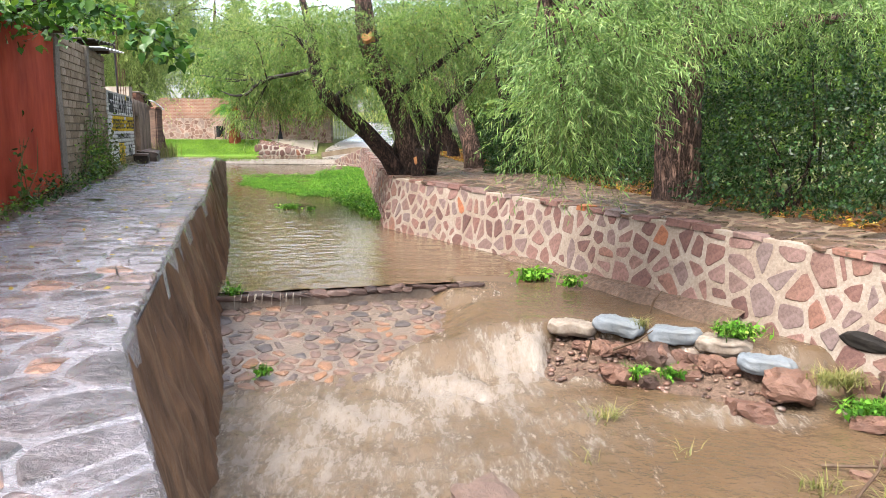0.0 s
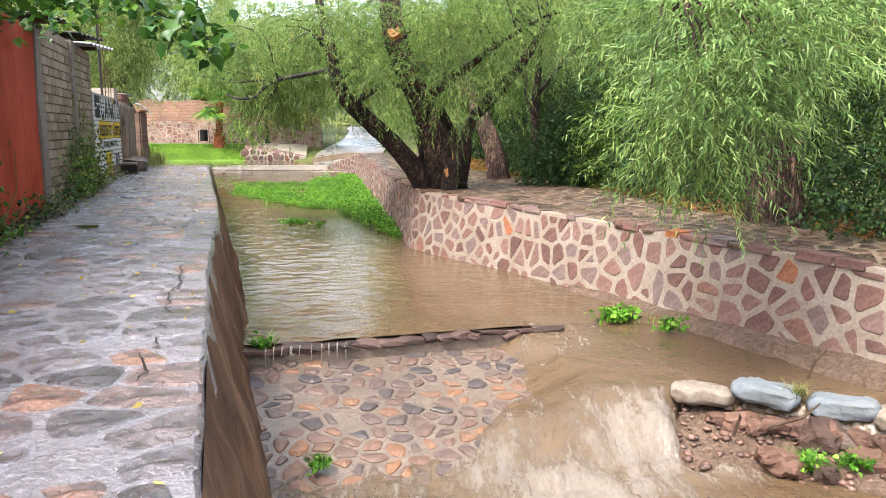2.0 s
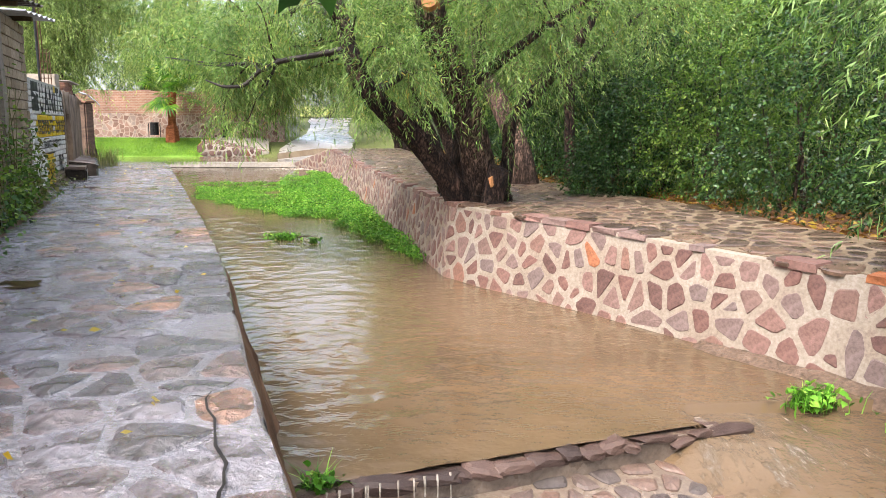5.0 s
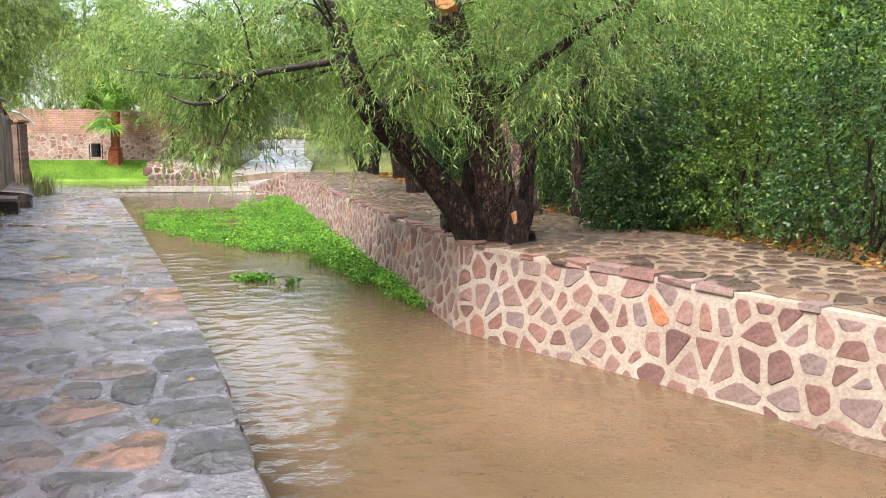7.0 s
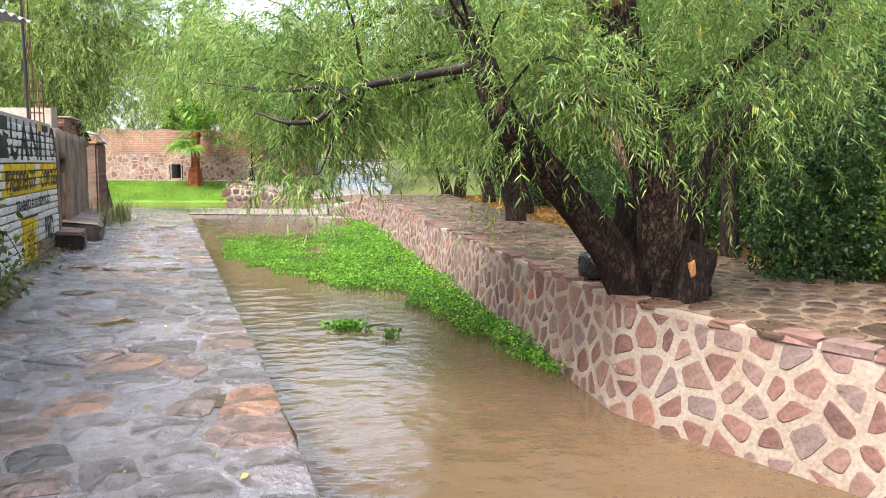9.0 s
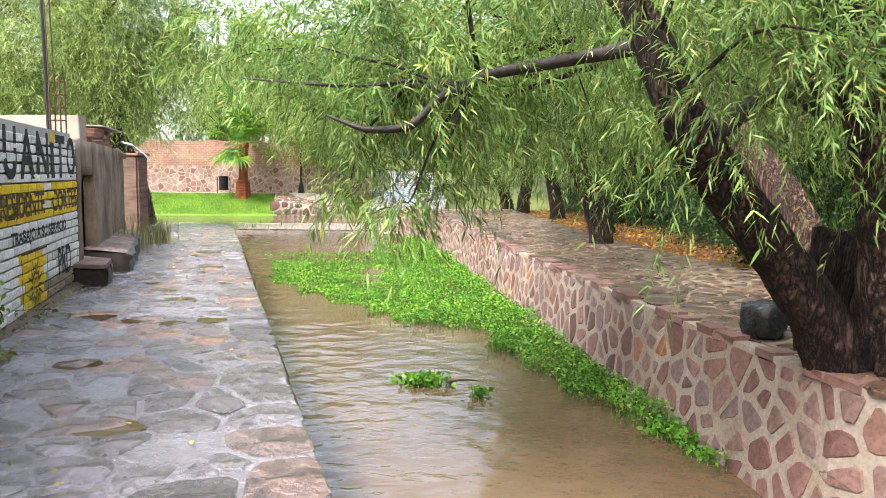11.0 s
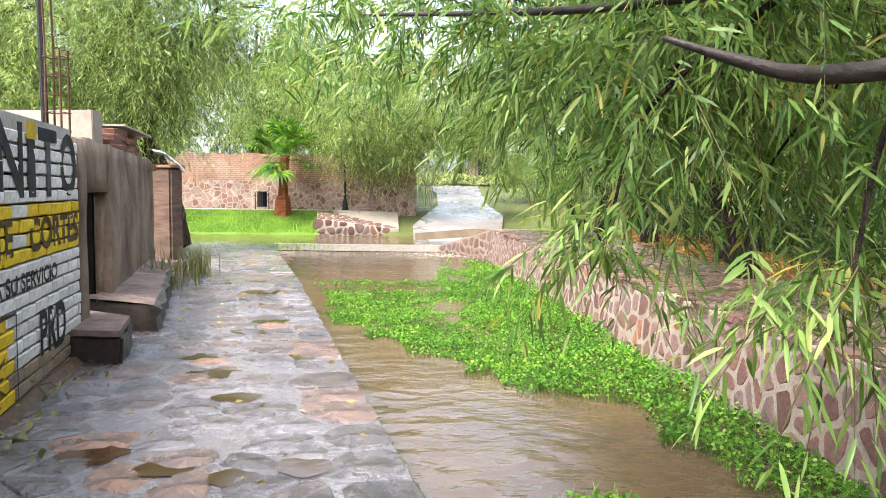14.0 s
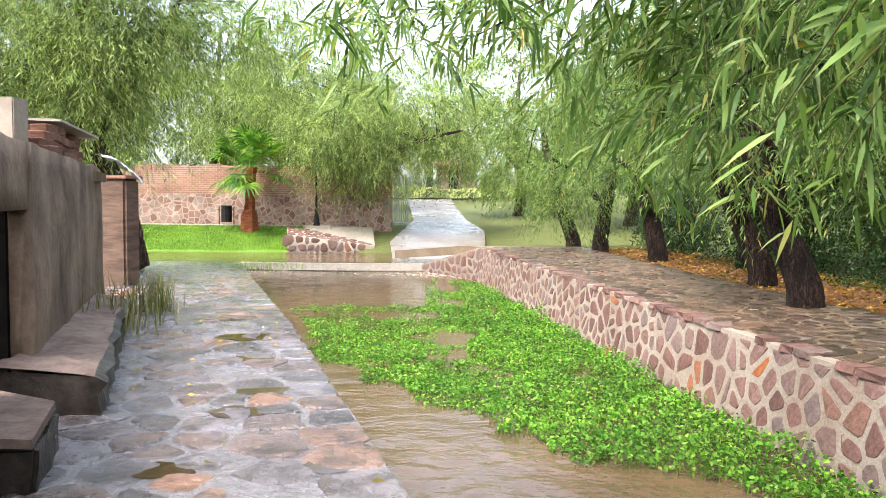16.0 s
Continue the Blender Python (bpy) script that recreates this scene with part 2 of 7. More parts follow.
def leaf_mat(name, stops, trans=0.35, rough=0.4, gloss=0.18):
    m, n, l, p = mat_base(name)
    c = ramp(n, l, n.new("ShaderNodeNewGeometry").outputs["Random Per Island"], stops, 0.6)
    v = coords(n, l)
    s = noise_node(n, l, v, 0.9, 3)
    c = mixc(n, l, 0.8, c, ramp(n, l, s, [(0.35, (0.55, 0.6, 0.55)), (0.65, (1.3, 1.22, 1.0))]), "MULTIPLY")
    l.new(c, p.inputs["Base Color"])
    p.inputs["Roughness"].default_value = rough
    p.inputs["Specular IOR Level"].default_value = gloss
    t = n.new("ShaderNodeBsdfTranslucent")
    tc = mixc(n, l, 1.0, c, (1.2, 1.25, 0.8), "MULTIPLY")
    l.new(tc, t.inputs["Color"])
    x = n.new("ShaderNodeMixShader")
    x.inputs[0].default_value = trans
    l.new(p.outputs[0], x.inputs[1])
    l.new(t.outputs[0], x.inputs[2])
    l.new(x.outputs[0], n["Material Output"].inputs["Surface"])
    return m


M_WILLOW = leaf_mat("willow_leaf", [(0.0, (0.06, 0.135, 0.032)), (0.35, (0.155, 0.285, 0.072)), (0.7, (0.26, 0.41, 0.12)), (0.93, (0.4, 0.52, 0.2)), (0.985, (0.42, 0.42, 0.13)), (1.0, (0.5, 0.36, 0.06))], 0.45, 0.38, 0.22)
M_WILLOW2 = leaf_mat("grey_willow_leaf", [(0.0, (0.07, 0.145, 0.042)), (0.4, (0.18, 0.32, 0.1)), (0.8, (0.3, 0.46, 0.17)), (1.0, (0.44, 0.58, 0.26))], 0.36)
M_YOUNG = leaf_mat("pale_willow_leaf", [(0.0, (0.13, 0.225, 0.07)), (0.5, (0.34, 0.48, 0.16)), (1.0, (0.6, 0.72, 0.31))], 0.5)
M_BUSH = leaf_mat("bush_leaf", [(0.0, (0.012, 0.034, 0.012)), (0.6, (0.032, 0.085, 0.026)), (1.0, (0.1, 0.2, 0.055))], 0.25, 0.35)
M_BUSH2 = leaf_mat("bright_bush_leaf", [(0.0, (0.05, 0.11, 0.025)), (0.6, (0.13, 0.25, 0.05)), (1.0, (0.3, 0.42, 0.1))], 0.42)
M_BROAD = leaf_mat("broad_leaf", [(0.0, (0.025, 0.085, 0.02)), (0.7, (0.07, 0.18, 0.035)), (1.0, (0.2, 0.36, 0.05))], 0.35, 0.3)
M_CRESS = leaf_mat("water_plant_leaf", [(0.0, (0.035, 0.11, 0.014)), (0.45, (0.11, 0.31, 0.032)), (0.85, (0.21, 0.48, 0.06)), (1.0, (0.4, 0.53, 0.13))], 0.34, 0.5, 0.1)
M_GRASS = leaf_mat("lawn_grass", [(0.0, (0.12, 0.26, 0.025)), (0.6, (0.2, 0.38, 0.04)), (1.0, (0.3, 0.46, 0.07))], 0.3)
M_DRYGRASS = leaf_mat("dry_grass", [(0.0, (0.12, 0.15, 0.04)), (0.6, (0.24, 0.25, 0.085)), (1.0, (0.38, 0.31, 0.16))], 0.25)
M_PALM = leaf_mat("palm_leaf", [(0.0, (0.05, 0.15, 0.025)), (0.6, (0.14, 0.34, 0.045)), (1.0, (0.4, 0.5, 0.06))], 0.35)
M_DEADLEAF = leaf_mat("fallen_leaf", [(0.0, (0.25, 0.1, 0.03)), (0.5, (0.42, 0.2, 0.06)), (1.0, (0.6, 0.42, 0.05))], 0.2)
M_YLEAF = leaf_mat("yellow_leaf", [(0.0, (0.5, 0.34, 0.03)), (1.0, (0.62, 0.52, 0.2))], 0.2)


def slab_mat():
    """Smooth wet cement of the walkway, with standing film and rough patches."""
    m, n, l, p = mat_base("wet_cement")
    v = coords(n, l)
    g = noise_node(n, l, v, 24, 7, 0.65)
    s = noise_node(n, l, v, 0.9, 5)
    s2 = noise_node(n, l, v, 4.0, 5)
    c = ramp(n, l, g, [(0.3, (0.095, 0.088, 0.097)), (0.7, (0.23, 0.214, 0.232))])
    c = mixc(n, l, 0.7, c, ramp(n, l, s, [(0.35, (0.62, 0.58, 0.55)), (0.62, (1, 1, 1))]), "MULTIPLY")
    c = mixc(n, l, ramp(n, l, s2, [(0.58, 0.0), (0.75, 0.45)]), c, (0.15, 0.085, 0.05))
    l.new(c, p.inputs["Base Color"])
    l.new(ramp(n, l, s2, [(0.35, 0.1), (0.65, 0.4)]), p.inputs["Roughness"])
    p.inputs["Coat Weight"].default_value, p.inputs["Coat Roughness"].default_value = 1.0, 0.09
    h = mixc(n, l, 0.3, mixc(n, l, 0.6, s2, noise_node(n, l, v, 16.0, 5, 0.65)), g)
    bump(n, l, p, h, 1.0, 0.085)
    return m


M_SLAB = slab_mat()


def streak(n, l, scale):
    """Coordinates drawn out along the flow, which runs towards the near bank."""
    tc = n.new("ShaderNodeTexCoord")
    mp = n.new("ShaderNodeMapping")
    mp.inputs["Rotation"].default_value = (0, 0, radians(32))
    mp.inputs["Scale"].default_value = scale
    l.new(tc.outputs["Object"], mp.inputs["Vector"])
    return mp.outputs[0]


def water_mat(name, col, deep, wave=7.0, dist=0.03, foam=None, rough=0.05, stretch=(1, 1, 1)):
    """Muddy running water; foam: centres and radii of white water."""
    m, n, l, p = mat_base(name)
    v = coords(n, l, stretch)
    a = noise_node(n, l, v, wave, 3, 0.55)
    b = noise_node(n, l, v, wave * 0.22, 2)
    big = noise_node(n, l, v, 0.5, 4)
    c = ramp(n, l, big, [(0.35, col), (0.65, deep)], 0.32)
    p.inputs["Roughness"].default_value = rough
    p.inputs["IOR"].default_value = 1.33
    h = mixc(n, l, 0.5, a, b)
    h = mixc(n, l, 1.0, h, maths(n, l, "MULTIPLY", noise_node(n, l, v, wave * 3.2, 3, 0.6), 0.16), "ADD")
    if foam:
        geo = n.new("ShaderNodeNewGeometry")
        mask = None
        for (x, y, rx, ry, amt) in foam:
            mp = n.new("ShaderNodeMapping")
            mp.inputs["Location"].default_value = (-x / rx, -y / ry, 0)
            mp.inputs["Scale"].default_value = (1 / rx, 1 / ry, 0)
            l.new(geo.outputs["Position"], mp.inputs["Vector"])
            ln = n.new("ShaderNodeVectorMath")
            ln.operation = "LENGTH"
            l.new(mp.outputs[0], ln.inputs[0])
            k = maths(n, l, "MULTIPLY", maths(n, l, "SUBTRACT", 1.0, ln.outputs["Value"]), amt)
            mask = k if mask is None else maths(n, l, "MAXIMUM", mask, k)
        fn = noise_node(n, l, streak(n, l, (2.0, 0.55, 1.0)), 3.2, 8, 0.72)
        fn2 = noise_node(n, l, streak(n, l, (2.0, 0.7, 1.0)), 13, 8, 0.8)
        f = maths(n, l, "ADD", mask, maths(n, l, "MULTIPLY", maths(n, l, "SUBTRACT", fn, 0.48), 5.5))
        f = maths(n, l, "ADD", f, maths(n, l, "MULTIPLY", maths(n, l, "SUBTRACT", fn2, 0.52), 3.2))
        fr = ramp(n, l, maths(n, l, "MULTIPLY", f, 0.5), [(0.12, 0.0), (0.4, 0.25), (1.0, 0.8)])
        c = mixc(n, l, ramp(n, l, mask, [(0.0, 0.0), (0.9, 0.55)]), c, (0.17, 0.125, 0.085))
        c = mixc(n, l, fr, c, (0.36, 0.31, 0.265))
        l.new(ramp(n, l, fr, [(0.0, rough), (0.6, 0.5)]), p.inputs["Roughness"])
        h = mixc(n, l, 1.0, h, maths(n, l, "MULTIPLY", maths(n, l, "MULTIPLY", fn2, fr), 0.7), "ADD")
    l.new(c, p.inputs["Base Color"])
    bump(n, l, p, h, 1.0, dist)
    return m


FOAM = [(1.1, 9.0, 1.1, 0.8, 1.9), (0.2, 8.2, 1.2, 1.1, 1.5), (-0.7, 7.4, 1.5, 1.2, 1.25), (-1.3, 6.4, 1.2, 1.5, 1.0), (-0.2, 6.3, 1.6, 1.0, 0.8), (-1.3, 4.8, 1.2, 1.6, 0.6), (-0.6, 8.6, 1.0, 1.2, 0.95), (-1.9, 7.6, 1.2, 1.6, 0.85), (-2.2, 5.6, 1.0, 1.8, 0.7), (-0.6, 5.0, 1.6, 1.4, 0.6), (1.1, 7.4, 0.9, 0.9, 0.6), (3.1, 7.6, 1.0, 0.5, 1.2), (4.0, 8.3, 0.4, 0.5, 0.9), (0.5, 11.4, 0.7, 0.6, 0.4)]
MUD, MUD2 = (0.28, 0.18, 0.1), (0.215, 0.138, 0.075)
M_POOL = water_mat("muddy_water", MUD, MUD2, 2.2, 0.045, [(-5.5, 46.6, 4.5, 1.4, 1.2)], 0.03, (1.1, 1.35, 1.0))
M_LOWER = water_mat("muddy_white_water", MUD, MUD2, 5.0, 0.06, FOAM, 0.05)


def far_wall_mat():
    """Brick courses above a band of rubble stone, seen from far off."""
    m, n, l, p = mat_base("brick_and_rubble")
    tc = n.new("ShaderNodeTexCoord")
    mp = n.new("ShaderNodeMapping")
    mp.inputs["Rotation"].default_value = (radians(90), 0, 0)
    l.new(tc.outputs["Object"], mp.inputs["Vector"])
    sx = n.new("ShaderNodeSeparateXYZ")
    l.new(tc.outputs["Object"], sx.inputs[0])
    cb = n.new("ShaderNodeCombineXYZ")
    l.new(sx.outputs["X"], cb.inputs["X"])
    l.new(sx.outputs["Z"], cb.inputs["Y"])
    br = n.new("ShaderNodeTexBrick")
    br.inputs["Scale"].default_value = 1.0
    br.inputs["Brick Width"].default_value, br.inputs["Row Height"].default_value, br.inputs["Mortar Size"].default_value = 0.29, 0.105, 0.014
    br.inputs["Color1"].default_value, br.inputs["Color2"].default_value, br.inputs["Mortar"].default_value = (0.19, 0.09, 0.055, 1), (0.24, 0.125, 0.08, 1), (0.27, 0.2, 0.155, 1)
    l.new(cb.outputs[0], br.inputs["Vector"])
    vo = n.new("ShaderNodeTexVoronoi")
    vo.inputs["Scale"].default_value = 3.3
    l.new(cb.outputs[0], vo.inputs["Vector"])
    ve = n.new("ShaderNodeTexVoronoi")
    ve.feature = "DISTANCE_TO_EDGE"
    ve.inputs["Scale"].default_value = 3.3
    l.new(cb.outputs[0], ve.inputs["Vector"])
    sc = n.new("ShaderNodeSeparateColor")
    l.new(vo.outputs["Color"], sc.inputs[0])
    st = ramp(n, l, sc.outputs[0], [(0.0, (0.1, 0.05, 0.035)), (0.5, (0.2, 0.12, 0.09)), (1.0, (0.19, 0.15, 0.13))])
    st = mixc(n, l, ramp(n, l, ve.outputs["Distance"], [(0.02, 0.0), (0.09, 1.0)]), (0.28, 0.22, 0.18), st)
    wob = noise_node(n, l, cb.outputs[0], 0.7, 3)
    zz = maths(n, l, "ADD", sx.outputs["Z"], maths(n, l, "MULTIPLY", wob, 0.4))
    sel = maths(n, l, "GREATER_THAN", zz, 2.5)
    c = mixc(n, l, sel, st, br.outputs["Color"])
    s = noise_node(n, l, cb.outputs[0], 1.1, 6)
    c = mixc(n, l, 0.75, c, ramp(n, l, s, [(0.35, (0.6, 0.55, 0.52)), (0.65, (1.1, 1.08, 1.05))]), "MULTIPLY")
    l.new(c, p.inputs["Base Color"])
    p.inputs["Roughness"].default_value = 0.85
    hh = mixc(n, l, sel, ve.outputs["Distance"], br.outputs["Fac"])
    bump(n, l, p, hh, 0.5, 0.03)
    return m


M_FARWALL = far_wall_mat()
WHITE_STOPS = [(0.0, (0.78, 0.76, 0.72)), (0.5, (0.92, 0.9, 0.86)), (1.0, (1.0, 0.98, 0.95))]
M_WBRICK = stone_mat("white_painted_brick", WHITE_STOPS, False, (0.6, 0.9), 0, 26, 0.006)
M_YBRICK = stone_mat("yellow_painted_brick", [(0.0, (0.9, 0.58, 0.02)), (1.0, (1.0, 0.72, 0.03))], False, (0.55, 0.85), 0, 26, 0.006)
M_GBRICK = stone_mat("bare_grey_brick", [(0.0, (0.24, 0.175, 0.11)), (0.5, (0.36, 0.27, 0.18)), (1.0, (0.45, 0.35, 0.25))], False, (0.7, 0.95), 0, 26, 0.01)
M_GJOINT = surface("grey_joint", [(0.3, (0.18, 0.15, 0.12)), (0.7, (0.32, 0.27, 0.22))], 20, 1.0)
M_WJOINT = surface("white_joint", [(0.3, (0.42, 0.4, 0.37)), (0.7, (0.66, 0.63, 0.58))], 20, 1.0)
M_RBRICK = stone_mat("red_adobe_block", [(0.0, (0.2, 0.1, 0.07)), (1.0, (0.36, 0.19, 0.13))], False, (0.7, 0.95), 0, 20, 0.015)


# ---- building helpers ----
def mesh_from(name, verts, faces, material, parent=None, label="", smooth=False):
    me = bpy.data.meshes.new(name)
    me.from_pydata([tuple(v) for v in verts], [], faces)
    me.materials.append(material)
    if smooth:
        me.polygons.foreach_set("use_smooth", [True] * len(me.polygons))
    ob = new(name, me)
    if parent:
        ob.parent = parent
    return tagged(ob, label)


def mesh_np(name, verts, quads, material, parent=None, label="", smooth=False):
    """A mesh from arrays: verts (n, 3), faces (m, 3 or 4)."""
    me = bpy.data.meshes.new(name)
    me.vertices.add(len(verts))
    me.vertices.foreach_set("co", np.asarray(verts, dtype=np.float32).ravel())
    k = quads.shape[1]
    me.loops.add(quads.size)
    me.loops.foreach_set("vertex_index", quads.astype(np.int32).ravel())
    me.polygons.add(len(quads))
    me.polygons.foreach_set("loop_start", np.arange(len(quads), dtype=np.int32) * k)
    if smooth:
        me.polygons.foreach_set("use_smooth", np.ones(len(quads), dtype=bool))
    me.update(calc_edges=True)
    me.materials.append(material)
    ob = new(name, me)
    if parent:
        ob.parent = parent
    return tagged(ob, label)


def part(name, bm, material, parent=None, label="", smooth=False):
    me = bpy.data.meshes.new(name)
    bm.to_mesh(me)
    bm.free()
    me.materials.append(material)
    if smooth:
        me.polygons.foreach_set("use_smooth", [True] * len(me.polygons))
    ob = new(name, me)
    if parent:
        ob.parent = parent
    return tagged(ob, label)


def empty(name, x, y, z, label, category, group="", kind=""):
    ob = new(name)
    ob.matrix_world = pose(x, y, z)
    return tagged(ob, label, category, group, kind)


def under(child, parent):
    """Puts a part that was built in world places under its thing."""
    child.parent = parent
    child.matrix_parent_inverse = parent.matrix_world.inverted()
    return child


def box(bm, cx, cy, cz, sx, sy, sz, rz=0.0, bevel=0.0, rx=0.0, ry=0.0):
    r = bmesh.ops.create_cube(bm, size=1.0, matrix=pose(cx, cy, cz, rx, ry, rz) @ Matrix.Diagonal((sx, sy, sz, 1)))
    if bevel:
        es = list({e for v in r["verts"] for e in v.link_edges})
        bmesh.ops.bevel(bm, geom=es, offset=bevel, segments=2, affect="EDGES")
    return r["verts"]


def tube(pts, radii, sides=8, jag=0.0, seed=0):
    """Tapered tube along points; jag roughens the outline with lengthwise ridges and swellings."""
    r = random.Random(seed)
    pts = [Vector(p) for p in pts]
    ridge = [r.uniform(-jag, jag) for _ in range(sides)]
    verts, faces, a = [], [], None
    for i, p in enumerate(pts):
        d = (pts[min(i + 1, len(pts) - 1)] - pts[max(i - 1, 0)]).normalized()
        a = d.orthogonal().normalized() if a is None else (a - d * a.dot(d)).normalized()
        b = d.cross(a)
        swell = 0.5 * jag * noise.noise((i * 0.7, seed, 2.5))
        for k in range(sides):
            w = 2 * math.pi * k / sides
            q = radii[i] * (1 + ridge[k] + swell + (r.uniform(-jag, jag) * 0.45))
            verts.append(p + a * math.cos(w) * q + b * math.sin(w) * q)
    for i in range(len(pts) - 1):
        for k in range(sides):
            k2 = (k + 1) % sides
            faces.append((i * sides + k, i * sides + k2, (i + 1) * sides + k2, (i + 1) * sides + k))
    faces.append(tuple(range(sides))[::-1])
    faces.append(tuple(range((len(pts) - 1) * sides, len(pts) * sides)))
    return verts, faces


def spline(pts, n=6):
    """Smooth points through the given ones (x, y, z, radius)."""
    P = np.array(pts, dtype=float)
    P = np.vstack([2 * P[0] - P[1], P, 2 * P[-1] - P[-2]])
    out = []
    for i in range(1, len(P) - 2):
        for k in range(n):
            t = k / n
            a, b, c, d = P[i - 1], P[i], P[i + 1], P[i + 2]
            out.append(0.5 * (2 * b + (c - a) * t + (2 * a - 5 * b + 4 * c - d) * t * t + (3 * b - a - 3 * c + d) * t ** 3))
    out.append(P[-2])
    return np.array(out)


def interp(x, xs, ys):
    return float(np.interp(x, xs, ys))


def clip_poly(poly, nx, ny, c):
    """Keeps the side where nx*x + ny*y <= c."""
    out = []
    for i in range(len(poly)):
        a, b = poly[i], poly[(i + 1) % len(poly)]
        da, db = nx * a[0] + ny * a[1] - c, nx * b[0] + ny * b[1] - c
        if da <= 0:
            out.append(a)
        if da * db < 0:
            t = da / (da - db)
            out.append((a[0] + (b[0] - a[0]) * t, a[1] + (b[1] - a[1]) * t))
    return out


def scatter(x0, x1, y0, y1, step, r, jitter=0.42, keep=None):
    """Uneven rows of points."""
    pts, j, y = [], 0, y0
    while y < y1:
        x = x0 + (j % 2) * step * 0.5
        while x < x1:
            p = (x + r.uniform(-jitter, jitter) * step, y + r.uniform(-jitter, jitter) * step * 0.85)
            if keep is None or keep(*p):
                pts.append(p)
            x += step
        y += step * 0.86
        j += 1
    return pts


def cells(pts, gap, reach, clips=None, gap_jit=0.0, r=None):
    """Stones of uneven outline round the points, with a joint between them."""
    P = np.array(pts)
    out = []
    for i, (px, py) in enumerate(pts):
        poly = [(px - reach, py - reach), (px + reach, py - reach), (px + reach, py + reach), (px - reach, py + reach)]
        d2 = (P[:, 0] - px) ** 2 + (P[:, 1] - py) ** 2
        g = gap + (r.uniform(0, gap_jit) if r else 0)
        for j in np.argsort(d2)[1:22]:
            if d2[j] > 4 * reach * reach:
                break
            L = math.sqrt(d2[j])
            nx, ny = (P[j, 0] - px) / L, (P[j, 1] - py) / L
            poly = clip_poly(poly, nx, ny, nx * px + ny * py + L / 2 - g / 2)
            if not poly:
                break
        if poly and clips:
            for nx, ny, c in clips(px, py):
                poly = clip_poly(poly, nx, ny, c)
                if not poly:
                    break
        if len(poly) >= 3:
            A = 0.5 * sum(poly[k][0] * poly[(k + 1) % len(poly)][1] - poly[(k + 1) % len(poly)][0] * poly[k][1] for k in range(len(poly)))
            if abs(A) > 0.15 * gap + 0.004:
                out.append(poly)
    return out


def soften(poly, cut=0.24):
    """Cuts the corners of an outline."""
    out = []
    for i in range(len(poly)):
        a, b = poly[i], poly[(i + 1) % len(poly)]
        if math.hypot(b[0] - a[0], b[1] - a[1]) < 0.03:
            out.append(((a[0] + b[0]) / 2, (a[1] + b[1]) / 2))
            continue
        out.append((a[0] + (b[0] - a[0]) * cut, a[1] + (b[1] - a[1]) * cut))
        out.append((b[0] + (a[0] - b[0]) * cut, b[1] + (a[1] - b[1]) * cut))
    return out


def stone_geo(poly, place, low, high, r, bevel=0.03, dome=0.008):
    """Verts and faces of one stone; place(u, v, h) gives the world."""
    n = len(poly)
    cx, cy = sum(p[0] for p in poly) / n, sum(p[1] for p in poly) / n
    size = sum(math.hypot(p[0] - cx, p[1] - cy) for p in poly) / n
    k = max(0.55, 1 - bevel / max(size, 0.02))
    tx, ty = r.uniform(-1, 1) * dome / max(size, 0.05), r.uniform(-1, 1) * dome / max(size, 0.05)
    vs = [place(u, v, low) for u, v in poly]
    for u, v in poly:
        vs.append(place(u, v, high - bevel * 0.45 + r.uniform(-0.003, 0.003)))
    for u, v in poly:
        a, b = cx + (u - cx) * k, cy + (v - cy) * k
        vs.append(place(a, b, high + tx * (a - cx) + ty * (b - cy) + r.uniform(-0.4, 0.4) * dome))
    vs.append(place(cx, cy, high + dome))
    fs = []
    for i in range(n):
        j = (i + 1) % n
        fs += [(i, j, n + j, n + i), (n + i, n + j, 2 * n + j, 2 * n + i), (2 * n + i, 2 * n + j, 3 * n)]
    return vs, fs


def lay(polys, place, low, high, r, parent, piece, mat_one, mat_rest, near, rest_name, bevel=0.03, dome=0.008, rise=None, cut=0.24, smooth=False):
    """Lays stones: near ones as parts, the others in one mesh."""
    av, af, count = [], [], 0
    for poly in polys:
        q = soften(poly, cut)
        n = len(q)
        c = (sum(p[0] for p in q) / n, sum(p[1] for p in q) / n)
        hi = high + (rise(*c) if rise else r.uniform(-0.006, 0.006))
        vs, fs = stone_geo(q, place, low, hi, r, bevel, dome)
        if near(*c) and count < 300:
            count += 1
            o = Vector(place(c[0], c[1], 0))
            ob = mesh_from(piece, [Vector(v) - o for v in vs], fs, mat_one, smooth=smooth)
            ob.parent = parent
            ob.location = o
        else:
            k = len(av)
            av += vs
            af += [tuple(i + k for i in f) for f in fs]
    if av:
        ob = mesh_from(rest_name, av, af, mat_rest, parent, smooth=smooth)
        tagged(ob, kind="stuff")


# ---- plan ----
# stream-side edge of the walkway, from behind the camera to the upper weir
EDGE = [(3.2, -6.0), (-0.97, 2.55), (-1.93, 4.51), (-3.32, 9.81), (-4.06, 13.04), (-4.9, 16.15), (-5.5, 18.18), (-6.63, 22.16), (-7.19, 24.14), (-8.68, 29.59), (-10.6, 36.6), (-13.6, 48.0)]
# foot of the boundary wall beside the walkway
def left_x(y):
    return -6.8 - 0.253 * (y - 13.5)


def walk_z(y):
    return interp(y, [-8, 0, 20, 23, 28, 34, 47, 52], [0.02, 0.16, 0.51, 0.49, 0.47, 0.24, -0.32, -0.36])


def edge_x(y):
    return interp(y, [p[1] for p in EDGE], [p[0] for p in EDGE])


